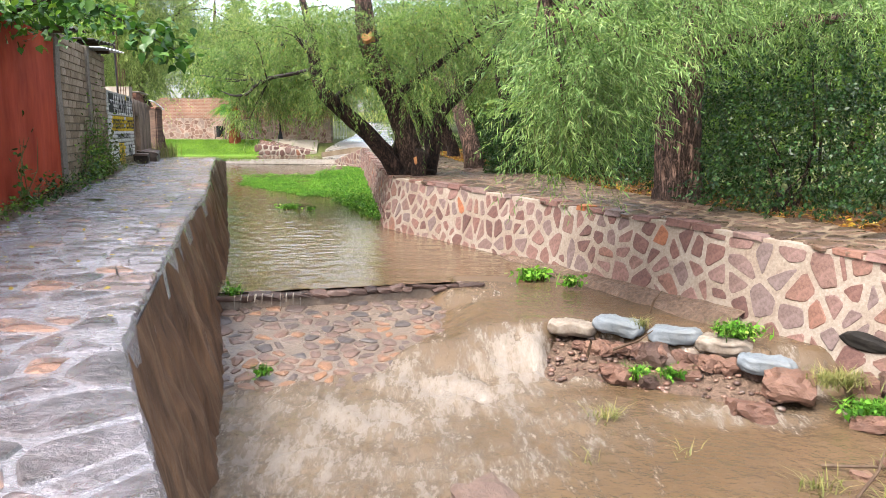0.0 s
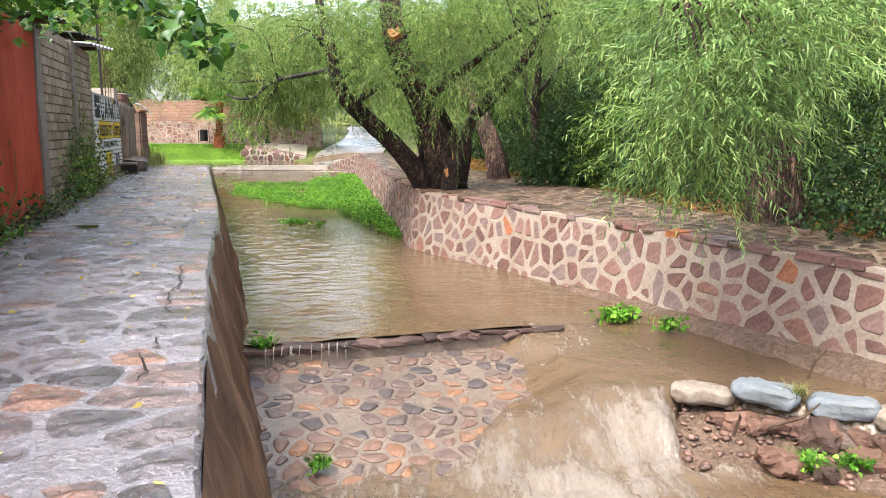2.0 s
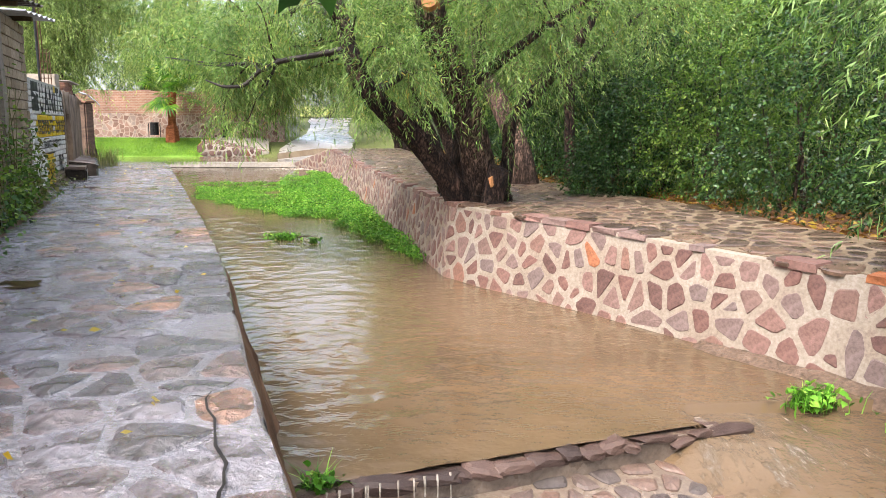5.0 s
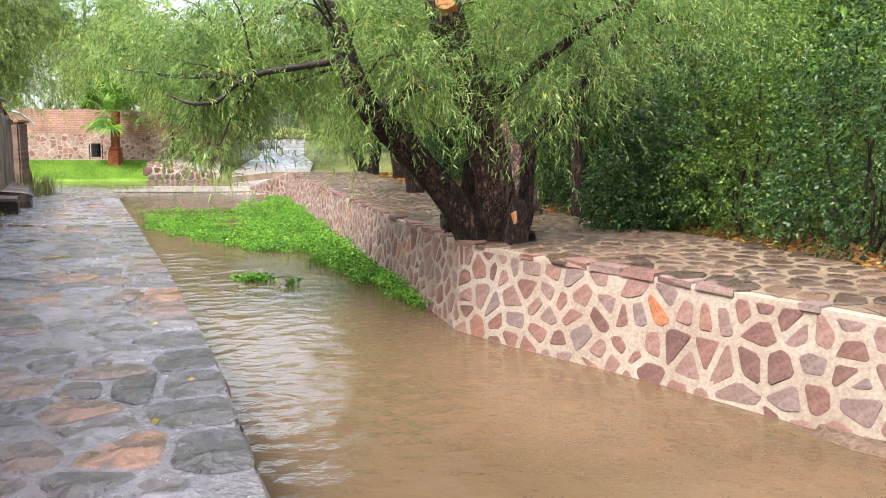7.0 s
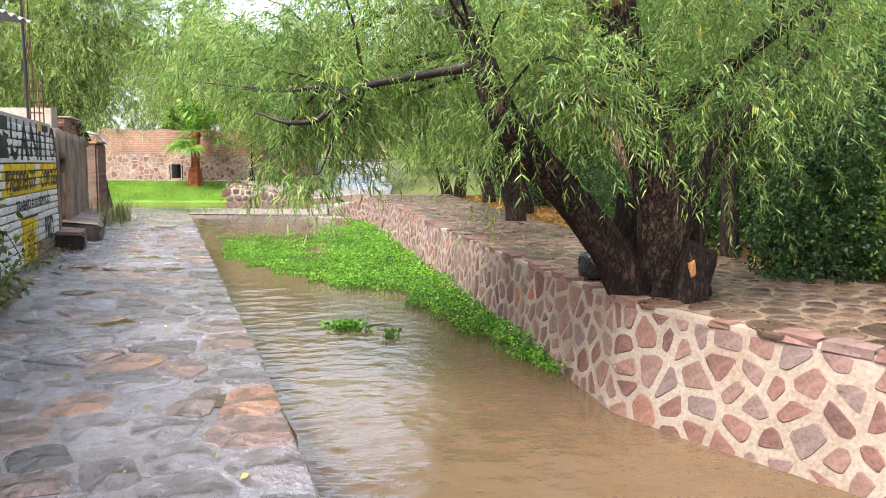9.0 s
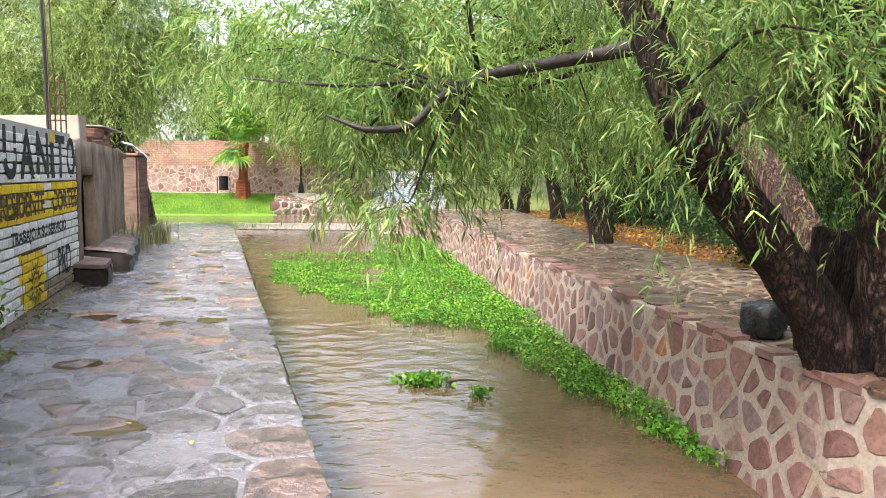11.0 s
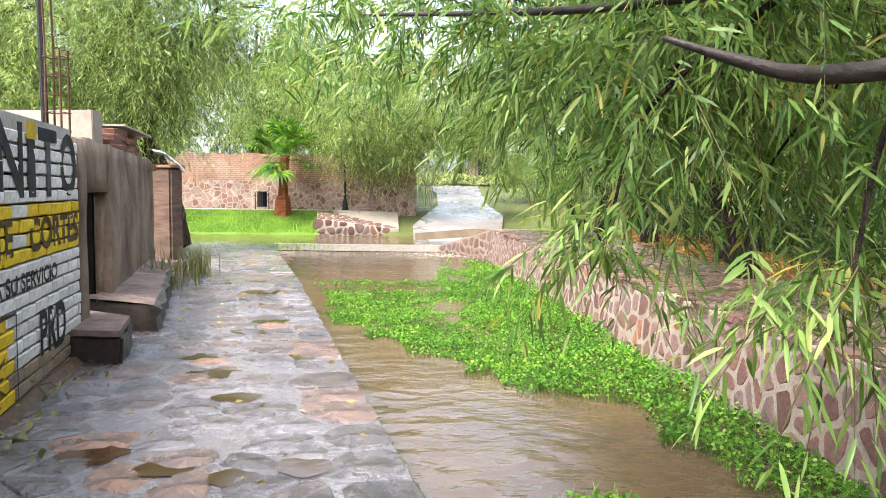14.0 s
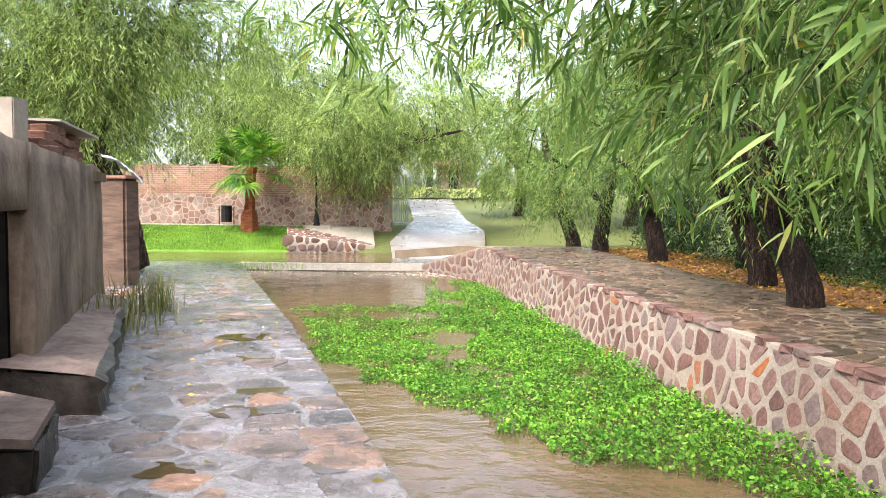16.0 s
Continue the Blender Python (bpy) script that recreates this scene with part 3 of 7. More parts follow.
# top line of the stone retaining wall across the stream
RW = [(11.0, -2.6), (6.2, 5.76), (0.40, 15.88), (-0.75, 17.55), (-1.28, 18.5), (-2.28, 26.13), (-3.5, 35.7), (-4.7, 45.0)]
def right_x(y):
    return interp(y, [p[1] for p in RW], [p[0] for p in RW])


def cap_z(y):
    return interp(y, [-3, 6, 8.2, 10.3, 13, 16.9, 18.4, 22, 30, 36, 45], [0.05, 0.1, 0.125, 0.19, 0.24, 0.34, 0.38, 0.33, 0.33, 0.37, 0.45])


BACK = [(16.0, -3.0), (8.6, 5.0), (5.5, 9.5), (4.2, 12.5), (3.1, 15.5), (2.6, 17.5), (1.8, 21.5), (0.3, 28.0), (-0.4, 33.0), (-1.3, 45.0)]
def back_x(y):
    return interp(y, [p[1] for p in BACK], [p[0] for p in BACK])


POOL_Z, LOW_Z = -0.85, -1.4


def ground_z(x, y):
    """Height of the natural ground."""
    e, w = edge_x(y), right_x(y)
    yy = y - 1.5 * max(0.0, min(1.0, -9.5 - x)) * (1 if y < 55 else max(0.0, 1 - (y - 55) / 2))
    far = interp(yy, [46, 49, 52.6, 57, 80, 100, 140, 400], [-0.62, -0.62, -0.55, 0.52, 2.1, 3.4, 5.0, 9.0])
    if y > 49:
        z = far
        if x > -4:
            z += min(x + 4, 14) * 0.04
        return z
    if x < e - 0.9:
        return walk_z(y) - 0.35
    if x < w:
        if y < 11.0:
            return -1.9
        return interp(y, [11, 12, 40, 46.5, 48, 49], [-1.6, -1.3, -1.15, -1.0, -0.8, -0.62])
    if x < w + 0.6:
        return -1.3
    return cap_z(min(y, 45)) - 0.12 + 0.05 * max(0, x - back_x(min(y, 45))) * 0.6


def build_ground():
    xs = sorted(set([round(v, 2) for v in np.arange(-34, 24, 0.5)] + [-1500, -700, -300, -150, -90, -60, -45, 32, 45, 60, 90, 150, 300, 700, 1500]))
    ys = sorted(set([round(v, 2) for v in np.arange(-10, 66, 0.5)] + [-1500, -600, -250, -100, -50, -25, -15, 72, 80, 90, 105, 125, 160, 220, 320, 500, 900, 1800]))
    vs = [(x, y, ground_z(x, y) + (0.03 * noise.noise((x * 0.6, y * 0.6, 0)) if abs(x) < 40 else 0)) for y in ys for x in xs]
    nx = len(xs)
    fs = [(j * nx + i, j * nx + i + 1, (j + 1) * nx + i + 1, (j + 1) * nx + i) for j in range(len(ys) - 1) for i in range(nx - 1)]
    tagged(mesh_from("ground", vs, fs, M_GROUND, smooth=True), "uneven grassy ground round the stream", "ground", kind="structure")


build_ground()


# ---- walkway ----
def build_walkway():
    ys = [round(v, 2) for v in np.arange(-6, 47.8, 0.3)]
    vs, fs = [], []
    for y in ys:
        e, z = edge_x(y), walk_z(y)
        lx = left_x(y) - 0.1 if y < 32 else left_x(32) - 0.1 - (y - 32) * 0.5
        wob = 0.025 * noise.noise((3.1, y * 2.3, 0.5)) + 0.012 * noise.noise((3.1, y * 9, 0.5))
        row = [(lx, y, z - 0.9), (lx, y, z)]
        row += [(lx + (e - 0.03 + wob - lx) * k / 8, y, z + 0.010 * noise.noise((k * 0.7, y * 0.9, 2))) for k in range(1, 8)]
        row += [(e - 0.03 + wob, y, z), (e + wob, y, z - 0.05), (e + 0.05 + wob, y, z - 0.30)]
        vs += row
    m = len(ys)
    w = 12
    for j in range(m - 1):
        for i in range(w - 1):
            fs.append((j * w + i, j * w + i + 1, (j + 1) * w + i + 1, (j + 1) * w + i))
    fs.append(tuple(range(w)))
    fs.append(tuple(range((m - 1) * w, m * w))[::-1])
    slab = tagged(mesh_from("walkway_pavement", vs, fs, M_SLAB), "wet grey flagstone walkway beside the stream", "pavement", kind="structure")
    # rough face towards the stream
    vs, fs = [], []
    ys = [round(v, 2) for v in np.arange(-6, 47.8, 0.18)]
    hs = [0.0, 0.12, 0.25, 0.4, 0.55, 0.7, 0.85, 1.0]
    for y in ys:
        e, z = edge_x(y), walk_z(y)
        for h in hs:
            drop = h * (2.1 if y < 12 else 1.6)
            d = 0.07 * noise.noise((y * 1.7, drop * 2.2, 1)) + 0.05 * noise.noise((y * 6.0, drop * 4, 7))
            vs.append((e - 0.0 + 0.27 * drop + d * min(1, h * 6), y, z - 0.06 - drop))
    k = len(hs)
    fs = [(j * k + i, j * k + i + 1, (j + 1) * k + i + 1, (j + 1) * k + i) for j in range(len(ys) - 1) for i in range(k - 1)]
    under(tagged(mesh_from("wall_face", vs, fs, M_SIDE), "rough muddy rubble face"), slab)
    # flagstones
    r = random.Random(3)

    def near_edge(px, py):
        best = None
        for a, b in zip(EDGE, EDGE[1:]):
            if a[1] - 0.5 <= py <= b[1] + 0.5:
                L = math.hypot(b[0] - a[0], b[1] - a[1])
                nx, ny = (b[1] - a[1]) / L, -(b[0] - a[0]) / L
                yield nx, ny, nx * a[0] + ny * a[1] - 0.015

    def inside(x, y):
        e = edge_x(y)
        lx = left_x(y) + 0.15 if y < 32 else left_x(32) - (y - 32) * 0.5
        return lx < x < e - 0.1

    pts = scatter(-15, 4, -3, 47, 0.4, r, 0.46, inside)
    # squarer stones along the edge
    ed = []
    y = 11.5
    while y < 40:
        s = r.uniform(0.32, 0.62)
        ed.append((edge_x(y) - 0.2, y))
        y += s
    pts = [p for p in pts if p[1] < 11.3 or edge_x(p[1]) - p[0] > 0.52] + ed
    polys = [q for q in cells(pts, 0.018, 0.45, near_edge, 0.045, r) if r.random() < 0.88 or edge_x(q[0][1]) - q[0][0] < 0.5 and q[0][1] > 11.3]

    def rise(x, y):
        smooth = y < 11.5 and edge_x(y) - x < 1.7
        return (-0.006 if smooth else -0.003) + r.uniform(-0.004, 0.006)

    lay(polys, lambda u, v, h: (u, v, walk_z(v) + h), -0.05, 0.012, r, slab, "flagstone", M_FLAG, M_FLAG_J, lambda u, v: 4.0 < v < 22 and u > edge_x(v) - 2.6, "far_flagstones", 0.02, 0.006, rise, 0.16)
    return slab


# ---- retaining wall ----
def wall_frames():
    fr, s = [], 0.0
    for a, b in zip(RW, RW[1:]):
        L = math.hypot(b[0] - a[0], b[1] - a[1])
        fr.append((s, a, ((b[0] - a[0]) / L, (b[1] - a[1]) / L), L))
        s += L
    return fr, s


FRAMES, RW_LEN = wall_frames()
def wall_at(s, h, out):
    """A place on the wall's face: s along it, h below the top, out towards the stream."""
    for s0, a, d, L in FRAMES:
        if s <= s0 + L or (s0, a, d, L) == FRAMES[-1]:
            break
    k = s - s0
    x, y = a[0] + d[0] * k, a[1] + d[1] * k
    o = out + 0.13 * h
    nx, ny = -d[1], d[0]
    # soften the bend between two stretches
    return (x + nx * o, y + ny * o, cap_z(y) - h)


def build_retaining_wall():
    ss = [v for v in np.arange(0, RW_LEN, 0.25)] + [RW_LEN]
    hs = [0.0, 0.2, 0.45, 0.7, 0.95, 1.2, 1.6, 2.0]
    vs, fs = [], []
    for s in ss:
        for h in hs:
            vs.append(wall_at(s, h, 0.003 * noise.noise((s * 3, h * 3, 4))))
        vs.append(wall_at(s, 2.0, -0.9))
        x, y, z = wall_at(s, 0.0, -0.45)
        vs.append((x, y, z))
    k = len(hs) + 2
    for j in range(len(ss) - 1):
        for i in range(k):
            fs.append((j * k + i, (j + 1) * k + i, (j + 1) * k + (i + 1) % k, j * k + (i + 1) % k))
    fs += [tuple(range(k)), tuple(range((len(ss) - 1) * k, len(ss) * k))[::-1]]
    body = tagged(mesh_from("retaining_wall", vs, fs, M_MORTAR), "rubble stone retaining wall with raised cream mortar joints", "wall", kind="structure")
    r = random.Random(5)
    pts = [p for p in scatter(0.1, RW_LEN, 0.08, 1.5, 0.315, r, 0.5) if r.random() < 0.9]
    polys = cells(pts, 0.06, 0.34, lambda u, v: [(0, -1, -0.05)], 0.04, r)
    lay(polys, lambda u, v, h: wall_at(u, v, h), -0.06, 0.007, r, body, "stone", M_STONE, M_STONE_J, lambda u, v: 11.5 < u < 34.0 and v < 1.25, "far_stones", 0.012, 0.006, lambda u, v: r.uniform(-0.003, 0.004), 0.15)
    # cap stones along the top
    s, n = 8.0, 0
    while s < RW_LEN - 0.3:
        L = r.uniform(0.22, 0.5)
        if r.random() < 0.62:
            w, hgt = r.uniform(0.16, 0.36), r.uniform(0.025, 0.06)
            a, b = Vector(wall_at(s + 0.02, 0, 0.03)), Vector(wall_at(s + L - 0.02, 0, 0.03))
            ins = Vector(wall_at(s, 0, -1)) - Vector(wall_at(s, 0, 0))
            bm = bmesh.new()
            q = [a, b, b + ins * w * r.uniform(0.85, 1.1), a + ins * w * r.uniform(0.85, 1.1)]
            mid = sum(q, Vector()) / 4
            lo = [bm.verts.new(p - mid + Vector((r.uniform(-.02, .02), r.uniform(-.02, .02), -0.04))) for p in q]
            up = [bm.verts.new((p - mid) * 0.96 + Vector((r.uniform(-.015, .015), r.uniform(-.015, .015), hgt * r.uniform(0.75, 1.1)))) for p in q]
            bm.faces.new(lo[::-1])
            bm.faces.new(up)
            for i in range(4):
                bm.faces.new((lo[i], lo[(i + 1) % 4], up[(i + 1) % 4], up[i]))
            bmesh.ops.recalc_face_normals(bm, faces=bm.faces)
            ob = part("cap_stone", bm, M_STONE, body)
            ob.location = mid
        s += L
    return body


def build_promenade():
    ys = [round(v, 2) for v in np.arange(-3, 49.8, 0.4)]
    vs, fs = [], []
    for y in ys:
        a, b, z = right_x(y) + 0.2 - max(0, y - 45) * 0.75, back_x(y) + 0.25, cap_z(y) - max(0, y - 46) * 0.12
        vs += [(a, y, z - 0.3), (a, y, z + 0.012), ((a + b) / 2, y, z + 0.02 + 0.01 * noise.noise((1, y, 0))), (b, y, z + 0.03), (b, y, z - 0.3)]
    fs = [(j * 5 + i, j * 5 + i + 1, (j + 1) * 5 + i + 1, (j + 1) * 5 + i) for j in range(len(ys) - 1) for i in range(4)]
    slab = tagged(mesh_from("promenade_pavement", vs, fs, M_PROM_MORTAR), "brown flagstone path along the top of the stone wall", "pavement", kind="structure")
    r = random.Random(9)
    pts = scatter(-6, 12, 3, 45, 0.36, r, 0.4, lambda x, y: right_x(y) + 0.42 < x < back_x(y) + 0.1)
    polys = cells(pts, 0.038, 0.36, None, 0.03, r)
    lay(polys, lambda u, v, h: (u, v, cap_z(v) + 0.02 + h), -0.04, 0.012, r, slab, "flagstone", M_PROM, M_PROM_J, lambda u, v: v < 22.5, "far_flagstones", 0.03, 0.006)


# ---- water ----
def low_water(x, y):
    """Surface of the lower stream, with the cascade past the weir's end."""
    dam = max(0.0, min(1.0, (x - 1.15) / 0.35))
    lip = (9.55 + 0.2 * math.sin(x * 2.2)) * (1 - dam) + (9.72 - 0.62 * (x - 1.6)) * dam
    run = 1.15 * (1 - dam) + 0.16 * dam
    if x > 3.75:
        lip, run = 8.75 - 0.2 * (x - 3.75), 0.45
    t = max(0.0, min(1.0, (y - (lip - run)) / run))
    t = t * t * (3 - 2 * t)
    up = -0.97 + 0.05 * max(0.0, min(1.0, (y - 10) / 1.5))
    side = max(0.0, min(1.0, (x - (-0.95 + min(y - 8.4, 2.2) * 0.27 - max(0.0, y - 10.6) * 0.5) + 0.18 * noise.noise((x * 1.5, y * 2.2, 5))) / 1.0))
    z = LOW_Z + (up - LOW_Z) * t * side
    rough = 0.0
    for cx, cy, rx, ry, a in FOAM:
        d = math.hypot((x - cx) / rx, (y - cy) / ry)
        rough = max(rough, 0.8 * a * max(0, 1 - d))
    z += 0.010 * noise.noise((x * 2.2, y * 3.4, 1)) + 0.006 * noise.noise((x * 5, y * 7, 4))
    z += rough * (0.13 * noise.noise((x * 3.2, y * 3.0, 3)) + 0.06 * noise.noise((x * 8, y * 7, 9)) + 0.03 * noise.noise((x * 18, y * 14, 2)))
    return z


def build_water():
    xs, ys = np.arange(-4.2, 9.0, 0.065), np.arange(-6, 12.4, 0.065)
    keep, vs, fs = {}, [], []
    def vid(i, j):
        if (i, j) not in keep:
            keep[(i, j)] = len(vs)
            x, y = float(xs[i]), float(ys[j])
            vs.append((x, y, low_water(x, y)))
        return keep[(i, j)]
    for j in range(len(ys) - 1):
        y = ys[j]
        for i in range(len(xs) - 1):
            x = xs[i]
            if not edge_x(y) + 0.1 < x < right_x(y) + 0.1:
                continue
            fs.append((vid(i, j), vid(i + 1, j), vid(i + 1, j + 1), vid(i, j + 1)))
    tagged(mesh_from("stream_water", vs, fs, M_LOWER, smooth=True), "brown flood water foaming below the weir", "water", kind="structure")
    vs, fs = [], []
    rows = [round(v, 3) for v in np.arange(10.9, 27, 0.06)] + [round(v, 2) for v in np.arange(27, 48.3, 0.25)]
    m = 84
    for y in rows:
        a, b = edge_x(y) + 0.05, right_x(y) + 0.15
        z = interp(y, [10.9, 30, 40, 48], [POOL_Z, POOL_Z + 0.01, POOL_Z + 0.08, POOL_Z + 0.24])
        for k in range(m):
            x = a + (b - a) * k / (m - 1)
            yy = max(y, 10.84 + (x + 3.26) * 0.27) if x < 0.15 else max(y, 11.76 + 0.3 * min(1, x - 0.15))
            lively = 0.16 + 0.6 * max(0.0, 1 - (x - a) / 3.2)
            w = 0.026 * noise.noise((x * 1.9 + y * 0.7, y * 2.4 - x * 0.8, 1)) + 0.022 * noise.noise((x * 4.2 + y * 1.2, y * 4.8 - x * 0.9, 4)) + 0.008 * noise.noise((x * 8.5, y * 8, 6))
            vs.append((x, yy, z + lively * w - (0.075 if x > 0.2 and yy < 12.2 else 0)))
    fs = [(j * m + i, j * m + i + 1, (j + 1) * m + i + 1, (j + 1) * m + i) for j in range(len(rows) - 1) for i in range(m - 1)]
    tagged(mesh_from("pool_water", vs, fs, M_POOL, smooth=True), "brown rippled water between the two weirs", "water", kind="structure")
    # flooded ford above the upper weir
    vs = []
    xs, ys = np.linspace(-30, -3.4, 26), np.linspace(48.02, 54, 13)
    for y in ys:
        for x in xs:
            vs.append((float(x), float(y), -0.34 + (0.0 if y < 53 else 0.01)))
    fs = [(j * 26 + i, j * 26 + i + 1, (j + 1) * 26 + i + 1, (j + 1) * 26 + i) for j in range(12) for i in range(25)]
    tagged(mesh_from("ford_water", vs, fs, M_POOL, smooth=True), "shallow brown water spread over the ford", "water", kind="structure")


# ---- weirs and apron ----
def rock_mesh(name, sx, sy, sz, seed, material, detail=2, rough=0.28):
    bm = bmesh.new()
    bmesh.ops.create_icosphere(bm, subdivisions=detail, radius=0.5)
    for v in bm.verts:
        q = v.co.normalized()
        k = 1 + rough * noise.noise(q * 1.3 + Vector((seed * 3.7, 0, 0))) + 0.4 * rough * noise.noise(q * 3.1 + Vector((0, seed, 0))) + 0.2 * rough * noise.noise(q * 7.0 + Vector((seed, 0, 0)))
        c = q * 0.5 * k
        c = Vector([math.copysign(min(abs(a), 0.40 + 0.06 * noise.noise(q * 2 + Vector((seed, seed, 0)))), a) for a in c])
        v.co = Vector((c.x * sx * 1.15, c.y * sy * 1.15, c.z * sz * 1.15))
    me = bpy.data.meshes.new(name)
    bm.to_mesh(me)
    bm.free()
    me.materials.append(material)
    return me


ROCKS = [rock_mesh("rock", 1, 1, 1, k, M_ROCK, 3, 0.5) for k in range(6)]
M_LIP = stone_mat("dark_wet_stone", [(0.0, (0.05, 0.03, 0.024)), (1.0, (0.15, 0.09, 0.07))], False, (0.3, 0.6), 0.1)
LIPS = [rock_mesh("lip", 1, 1, 1, k + 20, M_LIP, 2, 0.5) for k in range(5)]


def build_weir():
    w = empty("weir", -1.5, 11.4, -1.2, "low stone weir with water trickling over its lip", "weir")
    bm = bmesh.new()
    L = math.hypot(3.4, 0.92)
    box(bm, 0, 0, 0.13, L + 0.3, 0.34, 0.36, math.degrees(math.atan2(0.92, 3.4)), 0.02)
    part("core", bm, M_APRON, w)
    r = random.Random(2)
    x = -1.8
    while x < 1.75:
        s = r.uniform(0.12, 0.42)
        ob = new("lip_stone", r.choice(LIPS))
        ob.parent = w
        ob.matrix_basis = pose(x + s / 2, (x + s / 2) * 0.27 - 0.14 + r.uniform(-.03, .03), 0.285 + r.uniform(-.02, .02), r.uniform(-14, 14), r.uniform(-8, 8), r.uniform(-5, 35)) @ Matrix.Diagonal((s * 1.35, 0.2, 0.075 + r.uniform(0, 0.05), 1))
        x += s * 0.86
    for dx, dy, dz, s in ((1.78, 0.5, 0.2, 0.36), (1.98, 0.52, 0.14, 0.34), (1.9, 0.28, 0.12, 0.3), (2.2, 0.6, 0.1, 0.3), (2.08, 0.3, 0.08, 0.3)):
        ob = new("lip_stone", r.choice(LIPS))
        ob.parent = w
        ob.matrix_basis = pose(dx, dy, dz, r.uniform(-10, 10), r.uniform(-10, 10), r.uniform(0, 90)) @ Matrix.Diagonal((s, s * 0.85, s * 0.7, 1))
    # thin falling trickles
    for i in range(12):
        x = -1.45 + i * 0.075 + r.uniform(-0.06, 0.06)
        h = r.uniform(0.05, 0.2)
        v, f = tube([(x, x * 0.27 - 0.2, 0.34), (x, x * 0.27 - 0.25, 0.3), (x, x * 0.27 - 0.27, 0.3 - h)], [0.008, 0.007, 0.003], 5, 0.3, i)
        mesh_from("trickle", v, f, M_WHITEWATER, w)
    # cobbled apron
    ap = tagged(mesh_from("apron", [(-3.7, 10.8, -1.08), (0.35, 11.85, -1.02), (1.2, 10.6, -1.12), (0.6, 9.0, -1.28), (0.0, 7.4, -1.52), (-1.3, 6.6, -1.62), (-2.9, 6.9, -1.6)], [(0, 6, 5, 4, 3, 2, 1)], M_APRON), "cobbled stone apron below the weir, half under water", "apron", kind="structure")
    def az(x, y):
        d = (10.85 + (x + 3.3) * 0.27) - y
        return -1.07 - 0.125 * d
    r = random.Random(4)
    def ins(x, y):
        d = (10.85 + (x + 3.3) * 0.27) - y
        return d > 0.12 and x > edge_x(y) + 0.35 and x < 0.75 - 0.22 * d and d < 3.4
    pts = scatter(-3.6, 1.4, 6.8, 12.0, 0.235, r, 0.46, ins)
    polys = [q for q in cells(pts, 0.03, 0.2, None, 0.06, r) if r.random() < 0.93]
    lay(polys, lambda u, v, h: (u, v, az(u, v) + h), -0.05, 0.02, r, ap, "cobble", M_COB, M_COB, lambda u, v: True, "far_cobbles", 0.025, 0.01, None, 0.17)
    me = ap.data
    for v in me.vertices:
        v.co.z = az(v.co.x, v.co.y)
    # upper weir across the ford
    vs, fs = [], []
    for k in range(30):
        x = -13.9 + 7.5 * k / 29
        y = 48.0 - 0.25 * math.sin(k / 29 * math.pi)
        o = 0.03 * noise.noise((x * 3, 1, 1))
        vs += [(x, y - 0.12 + o, -1.0), (x, y - 0.1 + o, -0.40), (x, y - 0.02, -0.345), (x, y + 0.3, -0.36), (x, y + 0.3, -1.0)]
    fs = [(k * 5 + i, (k + 1) * 5 + i, (k + 1) * 5 + i + 1, k * 5 + i + 1) for k in range(29) for i in range(4)]
    tagged(mesh_from("upper_weir", vs, fs, M_DARKSTONE), "long dark weir step with water pouring over", "weir")
    vs, fs = [], []
    for k in range(60):
        x = -13.6 + 7.0 * k / 59
        y = 48.0 - 0.25 * math.sin((x + 13.9) / 7.5 * math.pi)
        t = noise.noise((x * 6, 4, 1))
        vs += [(x, y + 0.05, -0.335), (x, y - 0.13, -0.36), (x, y - 0.17 - 0.02 * t, -0.46), (x, y - 0.24 - 0.06 * t, -0.6)]
    fs = [(k * 4 + i, (k + 1) * 4 + i, (k + 1) * 4 + i + 1, k * 4 + i + 1) for k in range(59) for i in range(3) ]
    tagged(mesh_from("falling_water", vs, fs, M_WHITEWATER), "white curtain of water over the weir step", "water", kind="structure")


M_WHITEWATER = surface("white_water", [(0.3, (0.26, 0.2, 0.15)), (0.6, (0.46, 0.41, 0.35))], 30, 5, (0.2, 0.5), 0.02)


# ---- boundary walls beside the walkway ----
WU = Vector((-0.253, 1.0, 0)).normalized()
WN = Vector((WU.y, -WU.x, 0))
W_ANGLE = math.degrees(math.atan2(WU.y, WU.x))


def wall_point(y, z, out=0.0):
    p = Vector((left_x(y), y, z)) + WN * out
    return p


def wall_block(name, y0, y1, z0, z1, thick, material, label, out=0.0, wob=0.0, seed=1):
    """A wall along the boundary line with a slightly uneven face and top."""
    n = max(2, int((y1 - y0) / 0.25))
    m = max(2, int((z1 - z0) / 0.25))
    vs, fs = [], []
    for i in range(n + 1):
        y = y0 + (y1 - y0) * i / n
        top = z1 + wob * 0.6 * noise.noise((y * 1.5, seed, 0))
        for j in range(m + 1):
            z = z0 + (top - z0) * j / m
            vs.append(wall_point(y, z, out + wob * noise.noise((y * 1.1, z * 1.1, seed))))
        vs.append(wall_point(y, top - 0.01, out - thick))
        vs.append(wall_point(y, z0, out - thick))
    k = m + 3
    for i in range(n):
        for j in range(k):
            fs.append((i * k + j, (i + 1) * k + j, (i + 1) * k + (j + 1) % k, i * k + (j + 1) % k))
    fs += [tuple(range(k)), tuple(range(n * k, n * k + k))[::-1]]
    return tagged(mesh_from(name, vs, fs, material), label, "wall", kind="structure")


